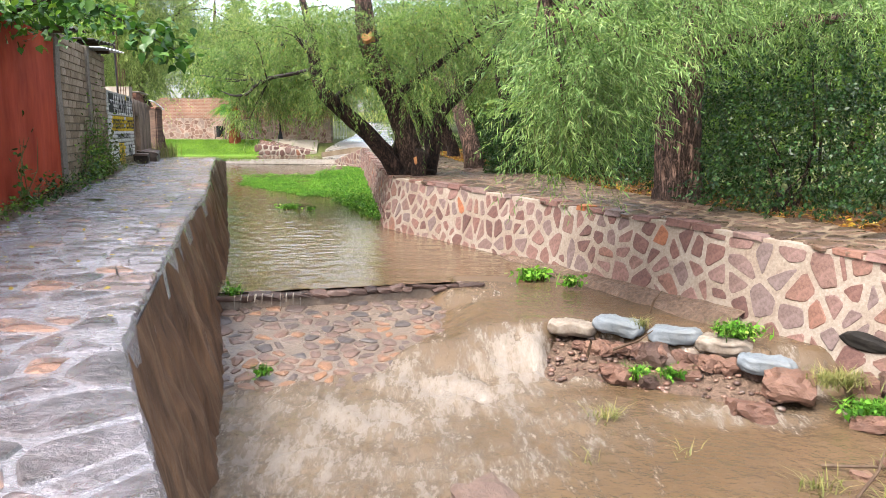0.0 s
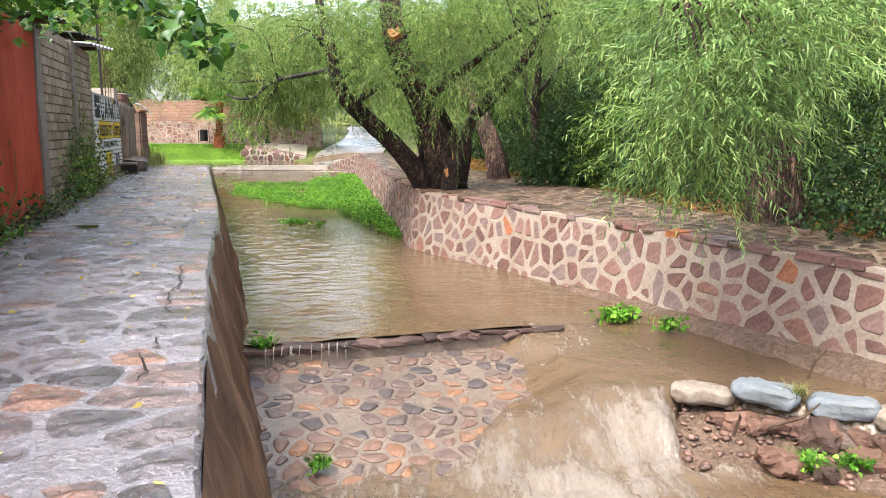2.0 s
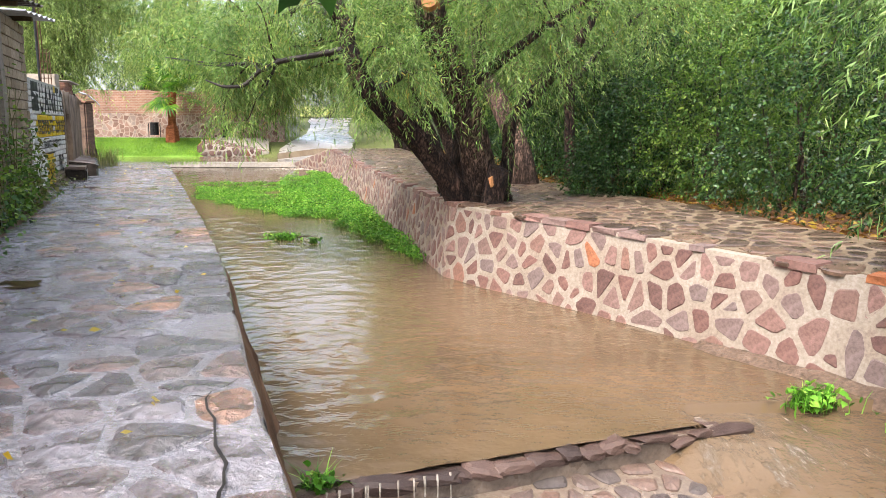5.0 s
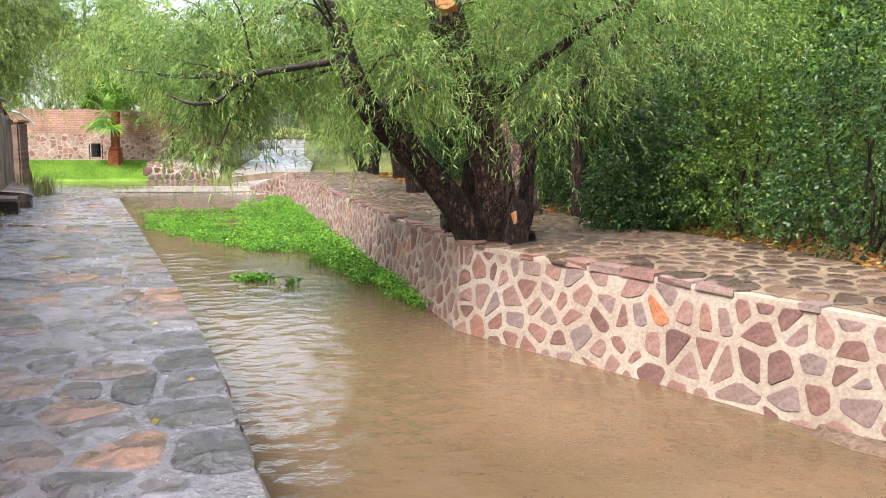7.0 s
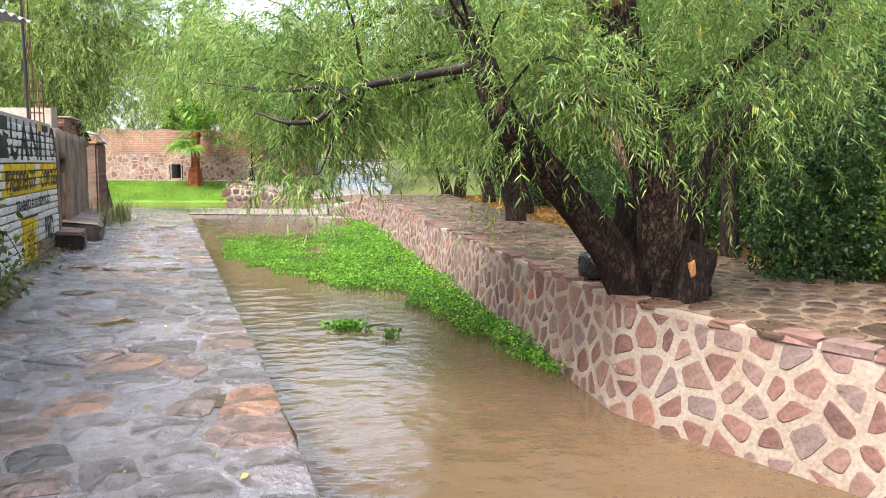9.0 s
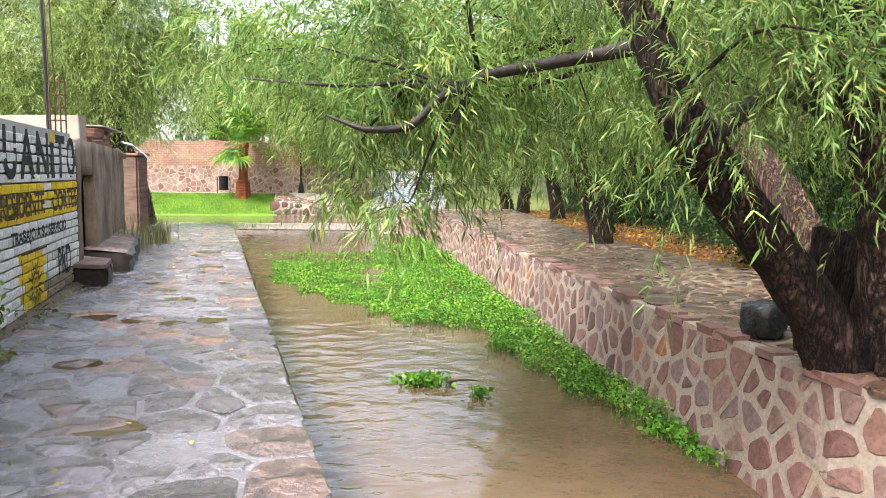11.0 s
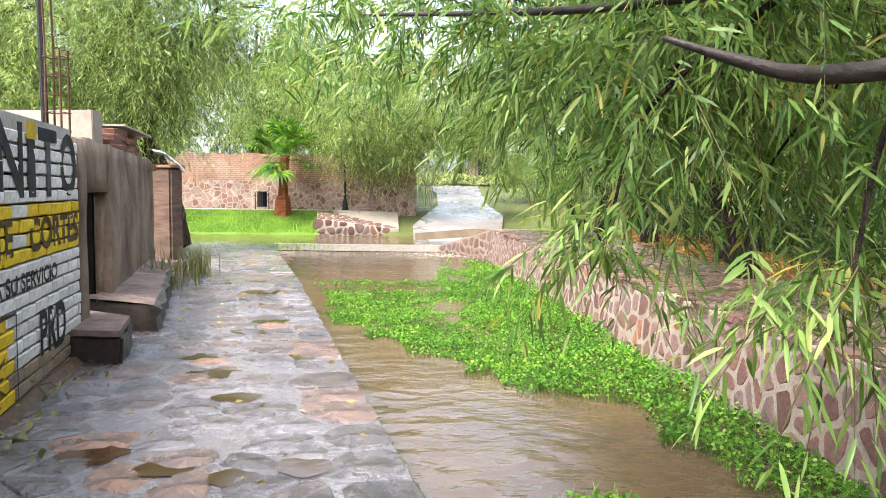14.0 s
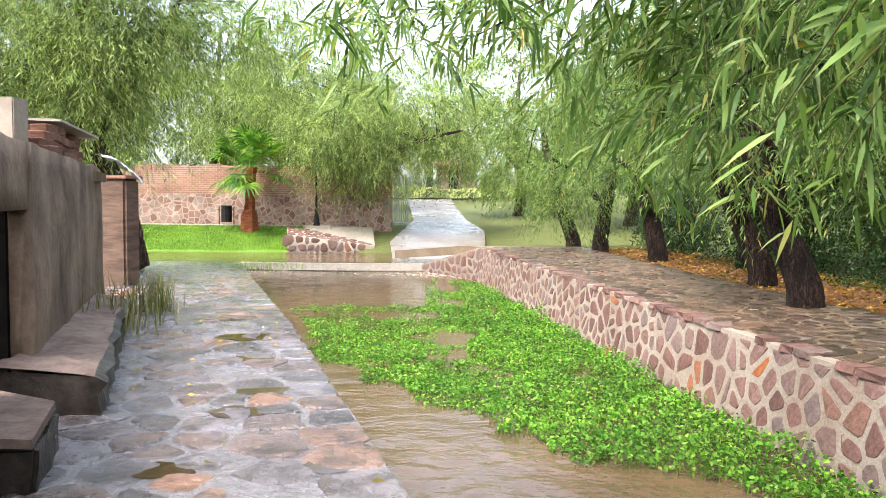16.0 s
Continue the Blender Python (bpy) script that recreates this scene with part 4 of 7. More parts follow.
def brick_mesh(L, D, H, seed):
    bm = bmesh.new()
    r = random.Random(seed)
    box(bm, 0, 0, 0, L, D, H)
    for v in bm.verts:
        v.co += Vector((r.uniform(-1, 1) * 0.008, r.uniform(-1, 1) * 0.004, r.uniform(-1, 1) * 0.005))
    bmesh.ops.bevel(bm, geom=list(bm.edges), offset=0.008, segments=1, affect="EDGES")
    me = bpy.data.meshes.new("brick")
    bm.to_mesh(me)
    bm.free()
    return me


def lay_bricks(parent, y0, y1, z0, z1, L, H, seed, pick, out):
    """Courses of bricks on a wall's face; pick(u_mid, z) gives the material."""
    r = random.Random(seed)
    kinds = {}
    rows = int((z1 - z0) / H)
    length = (y1 - y0) / WU.y
    for j in range(rows):
        z = z0 + (j + 0.5) * H
        u = -(j % 2) * L * 0.5 - r.uniform(0, 0.05)
        while u < length:
            a, b = max(u, 0.0), min(u + L, length)
            u += L
            if b - a < 0.06:
                continue
            m = pick((a + b) / 2 / length, z)
            key = (round(b - a, 1), r.randrange(3), m.name)
            if key not in kinds:
                kinds[key] = brick_mesh(key[0] - 0.014, 0.05, H - 0.014, len(kinds))
                kinds[key].materials.append(m)
            ob = new("brick", kinds[key])
            ob.parent = parent
            c = wall_point(y0 + (a + b) / 2 * WU.y, z, out + r.uniform(-0.006, 0.006))
            sx = (b - a) / key[0]
            ob.matrix_basis = pose(c.x, c.y, c.z, r.uniform(-.6, .6), r.uniform(-.5, .5), W_ANGLE + r.uniform(-.6, .6)) @ Matrix.Diagonal((sx, 1, 1, 1))


def lettering(text, y0, y1, z0, z1, material, parent, out=0.032):
    """Painted letters that fill a stretch of the wall."""
    cu = bpy.data.curves.new("lettering", "FONT")
    cu.body, cu.extrude, cu.offset = text, 0.0, 0.026
    tmp = new("lettering_curve", cu)
    bpy.context.view_layer.update()
    me = bpy.data.meshes.new_from_object(tmp.evaluated_get(bpy.context.evaluated_depsgraph_get()))
    bpy.data.objects.remove(tmp)
    co = np.empty(len(me.vertices) * 3)
    me.vertices.foreach_get("co", co)
    co = co.reshape(-1, 3)
    lo, hi = co.min(0), co.max(0)
    u = (co[:, 0] - lo[0]) / (hi[0] - lo[0])
    v = (co[:, 1] - lo[1]) / (hi[1] - lo[1])
    pts = [wall_point(y0 + (y1 - y0) * a, z0 + (z1 - z0) * b, out) for a, b in zip(u, v)]
    me.vertices.foreach_set("co", np.array([tuple(p) for p in pts]).ravel())
    me.materials.clear()
    me.materials.append(material)
    me.update()
    ob = new("lettering", me)
    ob.parent = parent
    return ob


def painted_bar(name, y0, y1, z0, z1, material, parent, out=0.032, lean=0.0):
    q = [wall_point(y0, z0, out), wall_point(y1, z0, out), wall_point(y1 + lean, z1, out), wall_point(y0 + lean, z1, out)]
    return mesh_from(name, q, [(0, 1, 2, 3)], material, parent)


def build_boundary():
    wall_block("wall_red", 2.0, 13.95, -0.2, 3.1, 0.3, M_RED, "red plastered wall with dark stains, overhung by leaves", 0, 0.03, 2)
    wall_block("pilaster", 13.9, 14.25, -0.2, 3.12, 0.34, M_GJOINT, "narrow grey mortar pier at the end of the red wall", 0.03, 0.03, 6)
    g = wall_block("wall_grey_brick", 14.25, 18.75, -0.2, 3.25, 0.28, M_GJOINT, "unplastered grey brown brick wall with rough joints", -0.03, 0.015, 3)
    lay_bricks(g, 14.27, 18.73, 0.3, 3.2, 0.34, 0.145, 8, lambda u, z: M_GBRICK, 0.0)
    wall_block("pier", 16.5, 16.72, -0.2, 3.24, 0.3, M_GJOINT, "rough grey mortar pier in the brick wall", 0.06, 0.03, 8)
    w = wall_block("wall_white_brick", 18.8, 22.95, -0.2, 2.44, 0.25, M_WJOINT, "white painted brick wall with black and yellow election lettering", -0.03, 0.006, 4)

    def pick(u, z):
        y = 18.8 + u * 4.15
        if 1.45 < z < 1.8 and (19.35 < y < 21.28 or 21.5 < y < 22.95):
            return M_YBRICK
        if 0.42 < z < 1.13 and 20.22 < y < 21.2:
            return M_YBRICK
        if z < 0.72 and y > 21.2 or z < 0.5:
            return M_GBRICK
        return M_WBRICK

    lay_bricks(w, 18.82, 22.93, 0.36, 2.42, 0.31, 0.0985, 9, pick, 0.0)
    for ch, y0, y1 in (("U", 19.78, 20.2), ("A", 20.3, 20.85), ("N", 20.95, 21.45), ("I", 21.55, 21.72), ("T", 21.8, 22.28), ("O", 22.36, 22.85)):
        lettering(ch, y0, y1, 1.88, 2.38, M_BLACK, w)
    painted_bar("paint_bar", 18.95, 19.65, 1.9, 2.38, M_BLACK, w)
    painted_bar("paint_bar", 21.52, 21.75, 2.28, 2.4, M_YEL, w, 0.036)
    lettering("PRESIDENTE", 19.45, 21.2, 1.5, 1.75, M_DKTXT, w)
    lettering("CORTES", 21.55, 22.88, 1.5, 1.74, M_DKTXT, w, 0.031)
    lettering("TRABAJO A SU SERVICIO", 19.9, 22.2, 1.22, 1.38, M_BLACK, w)
    lettering("PRD", 21.72, 22.4, 0.72, 1.07, M_BLACK, w)
    # sun emblem
    vs, fs = [], []
    cy, cz = 20.7, 0.78
    for k in range(16):
        a = 2 * math.pi * k / 16
        r0, r1 = 0.12, 0.30 if k % 2 else 0.24
        c, s = math.cos(a), math.sin(a)
        i = len(vs)
        for rr, ww in ((r0, 0.02), (r1, 0.006)):
            vs += [wall_point(cy + rr * c - ww * s, cz + rr * s + ww * c, 0.033), wall_point(cy + rr * c + ww * s, cz + rr * s - ww * c, 0.033)]
        fs.append((i, i + 1, i + 3, i + 2))
    mesh_from("emblem_rays", vs, fs, M_DKTXT, w)
    vs = [wall_point(cy + rr * math.cos(k * math.pi / 12), cz + rr * math.sin(k * math.pi / 12), 0.033) for rr in (0.065, 0.08) for k in range(24)]
    mesh_from("emblem_ring", vs, [(k, (k + 1) % 24, 24 + (k + 1) % 24, 24 + k) for k in range(24)], M_DKTXT, w)
    for y0, y1, z0, z1 in ((20.2, 20.22, 0.42, 1.15), (21.2, 21.22, 0.42, 1.15), (20.2, 21.22, 1.13, 1.15)):
        painted_bar("panel_border", y0, y1, z0, z1, M_BLACK, w)
    # sheet-metal eave on the brick wall's top
    for y0, z in ((17.0, 3.35), (18.2, 3.3), (13.9, 3.25)):
        e = empty("roof_sheet", left_x(y0) + 0.1, y0, z, "dark corrugated roof sheet jutting over the wall", "roof sheet", "roof sheets")
        vs, fs = [], []
        for i in range(25):
            for j in range(2):
                vs.append((0.28 - 0.9 * j, -0.55 + 1.1 * i / 24, 0.02 * math.sin(i * 1.6) + 0.05 * j))
        k = len(vs)
        vs += [(a, b, c - 0.012) for a, b, c in vs]
        fs = [(2 * i, 2 * i + 1, 2 * i + 3, 2 * i + 2) for i in range(24)] + [(k + 2 * i, k + 2 * i + 2, k + 2 * i + 3, k + 2 * i + 1) for i in range(24)] + [(2 * i, 2 * i + 2, k + 2 * i + 2, k + 2 * i) for i in range(24)]
        sh = mesh_from("sheet", vs, fs, M_WHITE if y0 > 18 else M_DARKSTONE, e)
        bm = bmesh.new()
        box(bm, -0.3, 0.0, -0.05, 0.9, 0.06, 0.07)
        part("batten", bm, M_STICK, e)
    # dirt strip with plants at the wall's foot
    vs, fs = [], []
    ys = np.arange(2, 22.9, 0.3)
    for y in ys:
        w0 = 0.32 + 0.12 * noise.noise((y, 3, 3)) - (0.2 if y > 19 else 0)
        z = walk_z(y)
        p, q = wall_point(y, z + 0.05, 0), wall_point(y, z + 0.004, max(w0, 0.08))
        m = wall_point(y, z + 0.06, max(w0, 0.08) * 0.5)
        vs += [p, m, q]
    fs = [(3 * i + k, 3 * i + k + 1, 3 * i + k + 4, 3 * i + k + 3) for i in range(len(ys) - 1) for k in range(2)]
    tagged(mesh_from("soil_strip", vs, fs, M_SOIL, smooth=True), "narrow strip of damp soil at the foot of the walls", "soil", kind="structure")


def build_house():
    h = empty("adobe_house", -9.8, 25, 0.4, "weathered brown adobe house with a dark doorway", "house")
    front = [(-9.18, 22.96), (-9.26, 23.3), (-9.58, 24.42), (-10.26, 26.6), (-11.13, 29.4)]

    def face(y):
        return interp(y, [p[1] for p in front], [p[0] for p in front])

    # front wall in stretches round the doorway
    def stretch(name, y0, y1, z0, z1, seed):
        n, m = max(3, int((y1 - y0) / 0.16)), max(2, int((z1 - z0) / 0.16))
        vs, fs = [], []
        for i in range(n + 1):
            y = y0 + (y1 - y0) * i / n
            top = z1 + (0.05 * noise.noise((y * 1.3, 3, 0)) if z1 > 2.2 else 0)
            for j in range(m + 1):
                z = z0 + (top - z0) * j / m
                vs.append((face(y) + 0.04 * noise.noise((y * 1.2, z * 1.2, seed)) - 0.05 * max(0, z - 1.9) + 0.05 * max(0, 1.0 - z), y, z))
            vs += [(face(y) - 0.16, y, top - 0.02), (face(y) - 0.16, y, z0)]
        k = m + 3
        for i in range(n):
            for j in range(k):
                fs.append((i * k + j, (i + 1) * k + j, (i + 1) * k + (j + 1) % k, i * k + (j + 1) % k))
        fs += [tuple(range(k)), tuple(range(n * k, n * k + k))[::-1]]
        return under(mesh_from(name, vs, fs, M_ADOBE, smooth=True), h)

    stretch("wall", 22.97, 23.25, 0.0, 2.38, 1)
    stretch("wall", 24.4, 29.4, 0.0, 2.4, 1)
    stretch("lintel_wall", 23.25, 24.4, 1.9, 2.4, 1)
    # boxes behind the doorway, coloured near-black to stand in for the shade inside
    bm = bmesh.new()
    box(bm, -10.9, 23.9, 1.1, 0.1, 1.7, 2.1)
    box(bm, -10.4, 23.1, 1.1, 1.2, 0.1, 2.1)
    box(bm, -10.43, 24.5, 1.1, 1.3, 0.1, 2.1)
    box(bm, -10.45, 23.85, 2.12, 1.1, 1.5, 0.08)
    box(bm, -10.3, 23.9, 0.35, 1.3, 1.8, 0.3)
    under(part("doorway_shade", bm, M_DARK), h)
    bm = bmesh.new()
    box(bm, face(29.4) - 1.7, 29.3, 1.2, 3.3, 0.25, 2.3, 0)
    box(bm, -12.0, 26.4, 2.28, 3.2, 6.0, 0.12, 14)
    under(part("end_wall", bm, M_ADOBE), h)
    # crumbling brick heap on the wall's top
    r = random.Random(6)
    me = [brick_mesh(0.3, 0.16, 0.08, k) for k in range(3)]
    for m in me:
        m.materials.append(M_RBRICK)
    for j in range(4):
        for i in range(11 - j):
            ob = new("brick", r.choice(me))
            y = 26.05 + i * 0.23 + j * 0.1
            ob.matrix_world = pose(face(y) - 0.22 + r.uniform(-.04, .04), y, 2.44 + j * 0.075, r.uniform(-4, 4), r.uniform(-4, 4), 100 + r.uniform(-14, 14))
            under(ob, h)
    bm = bmesh.new()
    box(bm, face(27.3) - 0.42, 27.4, 2.75, 0.75, 2.3, 0.025, 14)
    under(part("roof_slab", bm, M_KERB, label="thin pale roof slab"), h)
    # rendered block behind
    b = empty("rendered_wall", -10.9, 24, 2.2, "grey rendered parapet wall behind the painted wall", "wall")
    bm = bmesh.new()
    box(bm, -11.85, 25.9, 1.6, 3.1, 0.22, 2.55, -6, 0.01)
    under(part("panel", bm, M_CONC), b)
    # step and buttress ledge
    def slab_thing(name, label, pts, z0, z1, material, top_mat, seed):
        rr = random.Random(seed)
        e = empty(name, pts[0][0], pts[0][1], z0, label, "step")
        bm = bmesh.new()
        lo = [bm.verts.new((x, y, z0)) for x, y, *_ in pts]
        hi = [bm.verts.new((x - 0.02, y, (z1 if len(p) < 3 else p[2]))) for p in pts for x, y in [p[:2]]]
        bm.faces.new(lo[::-1])
        bm.faces.new(hi)
        n = len(pts)
        for i in range(n):
            bm.faces.new((lo[i], lo[(i + 1) % n], hi[(i + 1) % n], hi[i]))
        bmesh.ops.recalc_face_normals(bm, faces=bm.faces)
        bmesh.ops.bevel(bm, geom=list(bm.edges), offset=0.03, segments=2, affect="EDGES")
        bmesh.ops.subdivide_edges(bm, edges=list(bm.edges), cuts=3, use_grid_fill=True)
        for v in bm.verts:
            d = noise.noise_vector(v.co * 3.0 + Vector((seed, 0, 0)))
            v.co += d * 0.04 + noise.noise_vector(v.co * 9.0) * 0.015
        under(part("block", bm, material), e)
        if top_mat:
            vs = [(x * 1.0 - 0.03, y, (z1 if len(p) < 3 else p[2]) + 0.035) for p in pts for x, y in [p[:2]]]
            lo2 = [(x, y, z - 0.05) for x, y, z in vs]
            fs = [tuple(range(n))] + [(i, n + i, n + (i + 1) % n, (i + 1) % n) for i in range(n)]
            under(mesh_from("top_slab", vs + lo2, fs, top_mat), e)

    # The step's block is dark and its top plate paler.
    slab_thing("door_step", "worn stone door step with dark sides and a paler top", [(-8.62, 22.55), (-8.86, 23.3), (-9.42, 23.6), (-9.28, 22.6)], 0.3, 0.74, M_DARKSTONE, M_LEDGE, 2)
    # rough stone ledge along the wall's foot, dark on its front and pale on top
    e = empty("stone_bench", -9.2, 24.2, 0.35, "rough stone ledge along the foot of the adobe wall", "ledge")
    n, prof = 46, [(0.0, 0.0), (0.02, 0.14), (-0.02, 0.27), (0.03, 0.36), (-0.03, 0.4)]
    fv, tv = [], []
    for i in range(n):
        y = 23.95 + 4.6 * i / (n - 1)
        x0 = -8.9 - (y - 24) * 0.345
        zb = walk_z(y) - 0.12
        for k, (dx, dz) in enumerate(prof):
            q = noise.noise_vector((y * 2.6, k * 1.9, 3))
            fv.append((x0 + dx + 0.06 * q.x, y + 0.03 * q.y, zb + dz + 0.025 * q.z))
        xb = face(max(24.4, y)) - 0.06
        for k in range(7):
            u = k / 6
            x = x0 - 0.03 + (xb - x0) * u
            q = noise.noise((x * 3.5, y * 3.5, 1)) + 0.5 * noise.noise((x * 9, y * 9, 2))
            tv.append((x if k else fv[-1][0], y if k else fv[-1][1], (zb + 0.4 + 0.07 * u + 0.03 * q) if k else fv[-1][2]))
    ff = [(i * 5 + k, (i + 1) * 5 + k, (i + 1) * 5 + k + 1, i * 5 + k + 1) for i in range(n - 1) for k in range(4)]
    tf = [(i * 7 + k, (i + 1) * 7 + k, (i + 1) * 7 + k + 1, i * 7 + k + 1) for i in range(n - 1) for k in range(6)]
    b0 = len(fv)
    fv += [(-9.7, 24.0, 0.3), (-9.7, 24.0, 0.8)]
    ff.append((0, 1, 2, 3, 4, b0 + 1, b0))
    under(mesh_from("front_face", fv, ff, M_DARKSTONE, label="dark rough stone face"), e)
    under(mesh_from("top", tv, tf, M_LEDGE, smooth=True, label="pale rough top"), e)
    # round brick tower-like wall end
    b = empty("brick_pier", -12.9, 35, 0.2, "dark brick wall end beside the house", "wall")
    bm = bmesh.new()
    box(bm, -13.9, 34.9, 1.1, 2.6, 0.5, 2.6, -14, 0.05)
    under(part("end_face", bm, M_OLDBRICK), b)
    bm = bmesh.new()
    box(bm, -14.1, 37.4, 1.1, 0.4, 5.0, 2.5, 23, 0.05)
    under(part("side_wall", bm, M_OLDBRICK), b)
    bm = bmesh.new()
    box(bm, -13.9, 34.9, 2.43, 2.7, 0.6, 0.07, -14, 0.02)
    under(part("coping", bm, M_RBRICK), b)
    # crumpled white sheet on the roof's edge
    s = empty("white_sheet", -10.9, 29.2, 2.45, "crumpled white plastic sheet hanging over the roof edge", "sheet")
    vs, fs = [], []
    for i in range(9):
        for j in range(7):
            u, v = i / 8, j / 6
            vs.append((-11.0 + 0.42 * u + 0.05 * noise.noise((u * 4, v * 4, 0)), 28.9 + 0.6 * v, 2.56 - 0.16 * u * u - 0.2 * v * u + 0.07 * noise.noise((u * 5, v * 5, 3))))
    k = len(vs)
    vs += [(a - 0.008, b, c - 0.008) for a, b, c in vs]
    fs = [(i * 7 + j, (i + 1) * 7 + j, (i + 1) * 7 + j + 1, i * 7 + j + 1) for i in range(8) for j in range(6)]
    fs += [tuple(a + k for a in f)[::-1] for f in fs]
    under(mesh_from("fabric", vs, fs, M_WHITE, smooth=True), s)
    # reinforcing-bar mast
    m = empty("rebar_mast", -9.9, 23.9, 2.3, "tall rusty reinforcing-bar column with a dark pipe", "mast")
    for dx, dy in ((0, 0), (0.16, 0), (0, 0.16), (0.16, 0.16)):
        v, f = tube([(-9.95 + dx, 23.9 + dy, 2.0), (-9.94 + dx * 0.9, 23.9 + dy, 3.3), (-9.98 + dx * 0.8, 23.9 + dy, 3.3 + 1.4 * (dx == 0))], [0.011] * 3, 6)
        under(mesh_from("bar", v, f, M_RUST), m)
    for k in range(5):
        z = 2.5 + 0.18 * k
        v, f = tube([(-9.96, 23.89, z), (-9.78, 23.89, z), (-9.78, 24.07, z), (-9.96, 24.07, z), (-9.96, 23.89, z)], [0.006] * 5, 4)
        under(mesh_from("tie", v, f, M_RUST), m)
    v, f = tube([(-10.0, 24.0, 2.0), (-10.02, 24.0, 3.2), (-10.06, 24.0, 5.2)], [0.035, 0.035, 0.02], 8)
    under(mesh_from("pipe", v, f, M_METAL), m)


# ---- far bank ----
def build_far():
    vs, fs = [], []
    xs = np.arange(-34, -8.0, 0.5)
    for x in xs:
        y = 57.6 - 0.02 * (x + 8)
        t = 3.75 + (0.12 * noise.noise((x * 0.9, 0, 0))) - (0.25 if x < -21 else 0)
        vs += [(x, y, 0.2), (x, y, t), (x, y + 0.4, t), (x, y + 0.4, 0.2)]
    fs = [(4 * i + j, 4 * i + 4 + j, 4 * i + 4 + (j + 1) % 4, 4 * i + (j + 1) % 4) for i in range(len(xs) - 1) for j in range(4)] + [(0, 1, 2, 3), tuple(range(4 * len(xs) - 4, 4 * len(xs)))[::-1]]
    tagged(mesh_from("wall_far", vs, fs, M_FARWALL), "long garden wall of brick over rubble stone", "wall", kind="structure")
    g = empty("gate_pillar", -8.6, 57.4, 0.7, "square brick gate pillar at the end of the garden wall", "pillar")
    bm = bmesh.new()
    box(bm, -8.75, 57.5, 1.9, 1.0, 0.95, 3.6, 0, 0.03)
    under(part("shaft", bm, M_FARWALL), g)
    # open white gate
    gt = empty("metal_gate", -7.4, 58.2, 0.75, "open pale metal gate of upright bars", "gate")
    for k in range(9):
        v, f = tube([(-8.15 + k * 0.09, 57.9 + k * 0.18, 0.8), (-8.15 + k * 0.09, 57.9 + k * 0.18, 3.3)], [0.022, 0.022], 5)
        under(mesh_from("bar", v, f, M_WHITE), gt)
    for z in (0.95, 2.1, 3.2):
        v, f = tube([(-8.15, 57.9, z), (-7.43, 59.34, z)], [0.025, 0.025], 5)
        under(mesh_from("rail", v, f, M_WHITE), gt)
    # lawn bank
    vs, fs = [], []
    xs, ys = np.linspace(-24, -12.4, 40), np.linspace(52.2, 56.2, 16)

    def lawn_z(x, y):
        front = 53.5 + 0.9 * ((x + 18) / 6) ** 2 * 0.35
        t = max(0.0, min(1.0, (y - front) / (56 - front)))
        return -0.36 + 1.1 * (t ** 0.75)

    for y in ys:
        for x in xs:
            vs.append((float(x), float(y), lawn_z(x, y) + 0.02 * noise.noise((x * 2, y * 2, 0))))
    fs = [(j * 40 + i, j * 40 + i + 1, (j + 1) * 40 + i + 1, (j + 1) * 40 + i) for j in range(15) for i in range(39)]
    lawn = tagged(mesh_from("lawn", vs, fs, M_LAWN, smooth=True), "bright green mown lawn on a low bank", "grass", kind="structure")
    n = 26000
    px, py = nrg.uniform(-24, -12.5, n), nrg.uniform(53.3, 56.1, n)
    pz = np.array([lawn_z(a, b) for a, b in zip(px, py)])
    keep = pz > -0.3
    blades("lawn_grass", np.stack([px, py, pz], 1)[keep], 0.09, 0.018, M_GRASS, "short bright green grass blades", "grass")
    # path and kerb above the lawn
    bm = bmesh.new()
    box(bm, -18.2, 56.9, 0.66, 14, 1.3, 0.26, 0, 0.02)
    tagged(part("path_pavement", bm, M_KERB), "pale cement path along the garden wall", "pavement", kind="structure")
    # stone ramp
    r_ = empty("stone_ramp", -11.5, 55, 0.0, "stone ramp with pale mortar joints beside the lawn", "ramp")
    vs = [(-13.4, 56.6, -0.5), (-12.6, 52.9, -0.5), (-8.9, 54.2, -0.5), (-9.2, 56.9, -0.5), (-13.4, 56.6, 0.82), (-12.7, 52.95, 0.28), (-8.9, 54.2, -0.02), (-9.2, 56.9, 0.72)]
    vs[5] = (-12.75, 53.2, 0.5)
    body = under(mesh_from("body", vs, [(3, 2, 1, 0), (4, 5, 6, 7), (0, 1, 5, 4), (1, 2, 6, 5), (2, 3, 7, 6), (3, 0, 4, 7)], M_KERB), r_)
    rr = random.Random(12)
    A, B, C = Vector(vs[5]), Vector(vs[6]), Vector(vs[4])
    e1, e2 = (B - A).normalized(), (C - A).normalized()
    nn = e1.cross(e2).normalized()
    pts = scatter(0.1, 3.8, 0.1, 3.4, 0.5, rr, 0.4)
    for poly in cells(pts, 0.1, 0.5, lambda u, v: [(1, 0, 3.9), (-1, 0, 0), (0, -1, 0), (0, 1, 3.3)], 0.02, rr):
        q = soften(poly)
        v, f = stone_geo(q, lambda u, v2, h: A + e1 * u + e2 * v2 + nn * h, -0.02, 0.03, rr)
        under(mesh_from("stone", v, f, M_STONE), r_)
    D = Vector((-12.6, 52.9, -0.5))
    f1, f2 = (Vector((-8.9, 54.2, -0.5)) - D).normalized(), Vector((0, 0, 1))
    n2 = f1.cross(f2).normalized()
    pts = scatter(0.05, 3.6, 0.1, 0.95, 0.34, rr, 0.35, lambda u, v2: v2 < 0.92 - 0.14 * u)
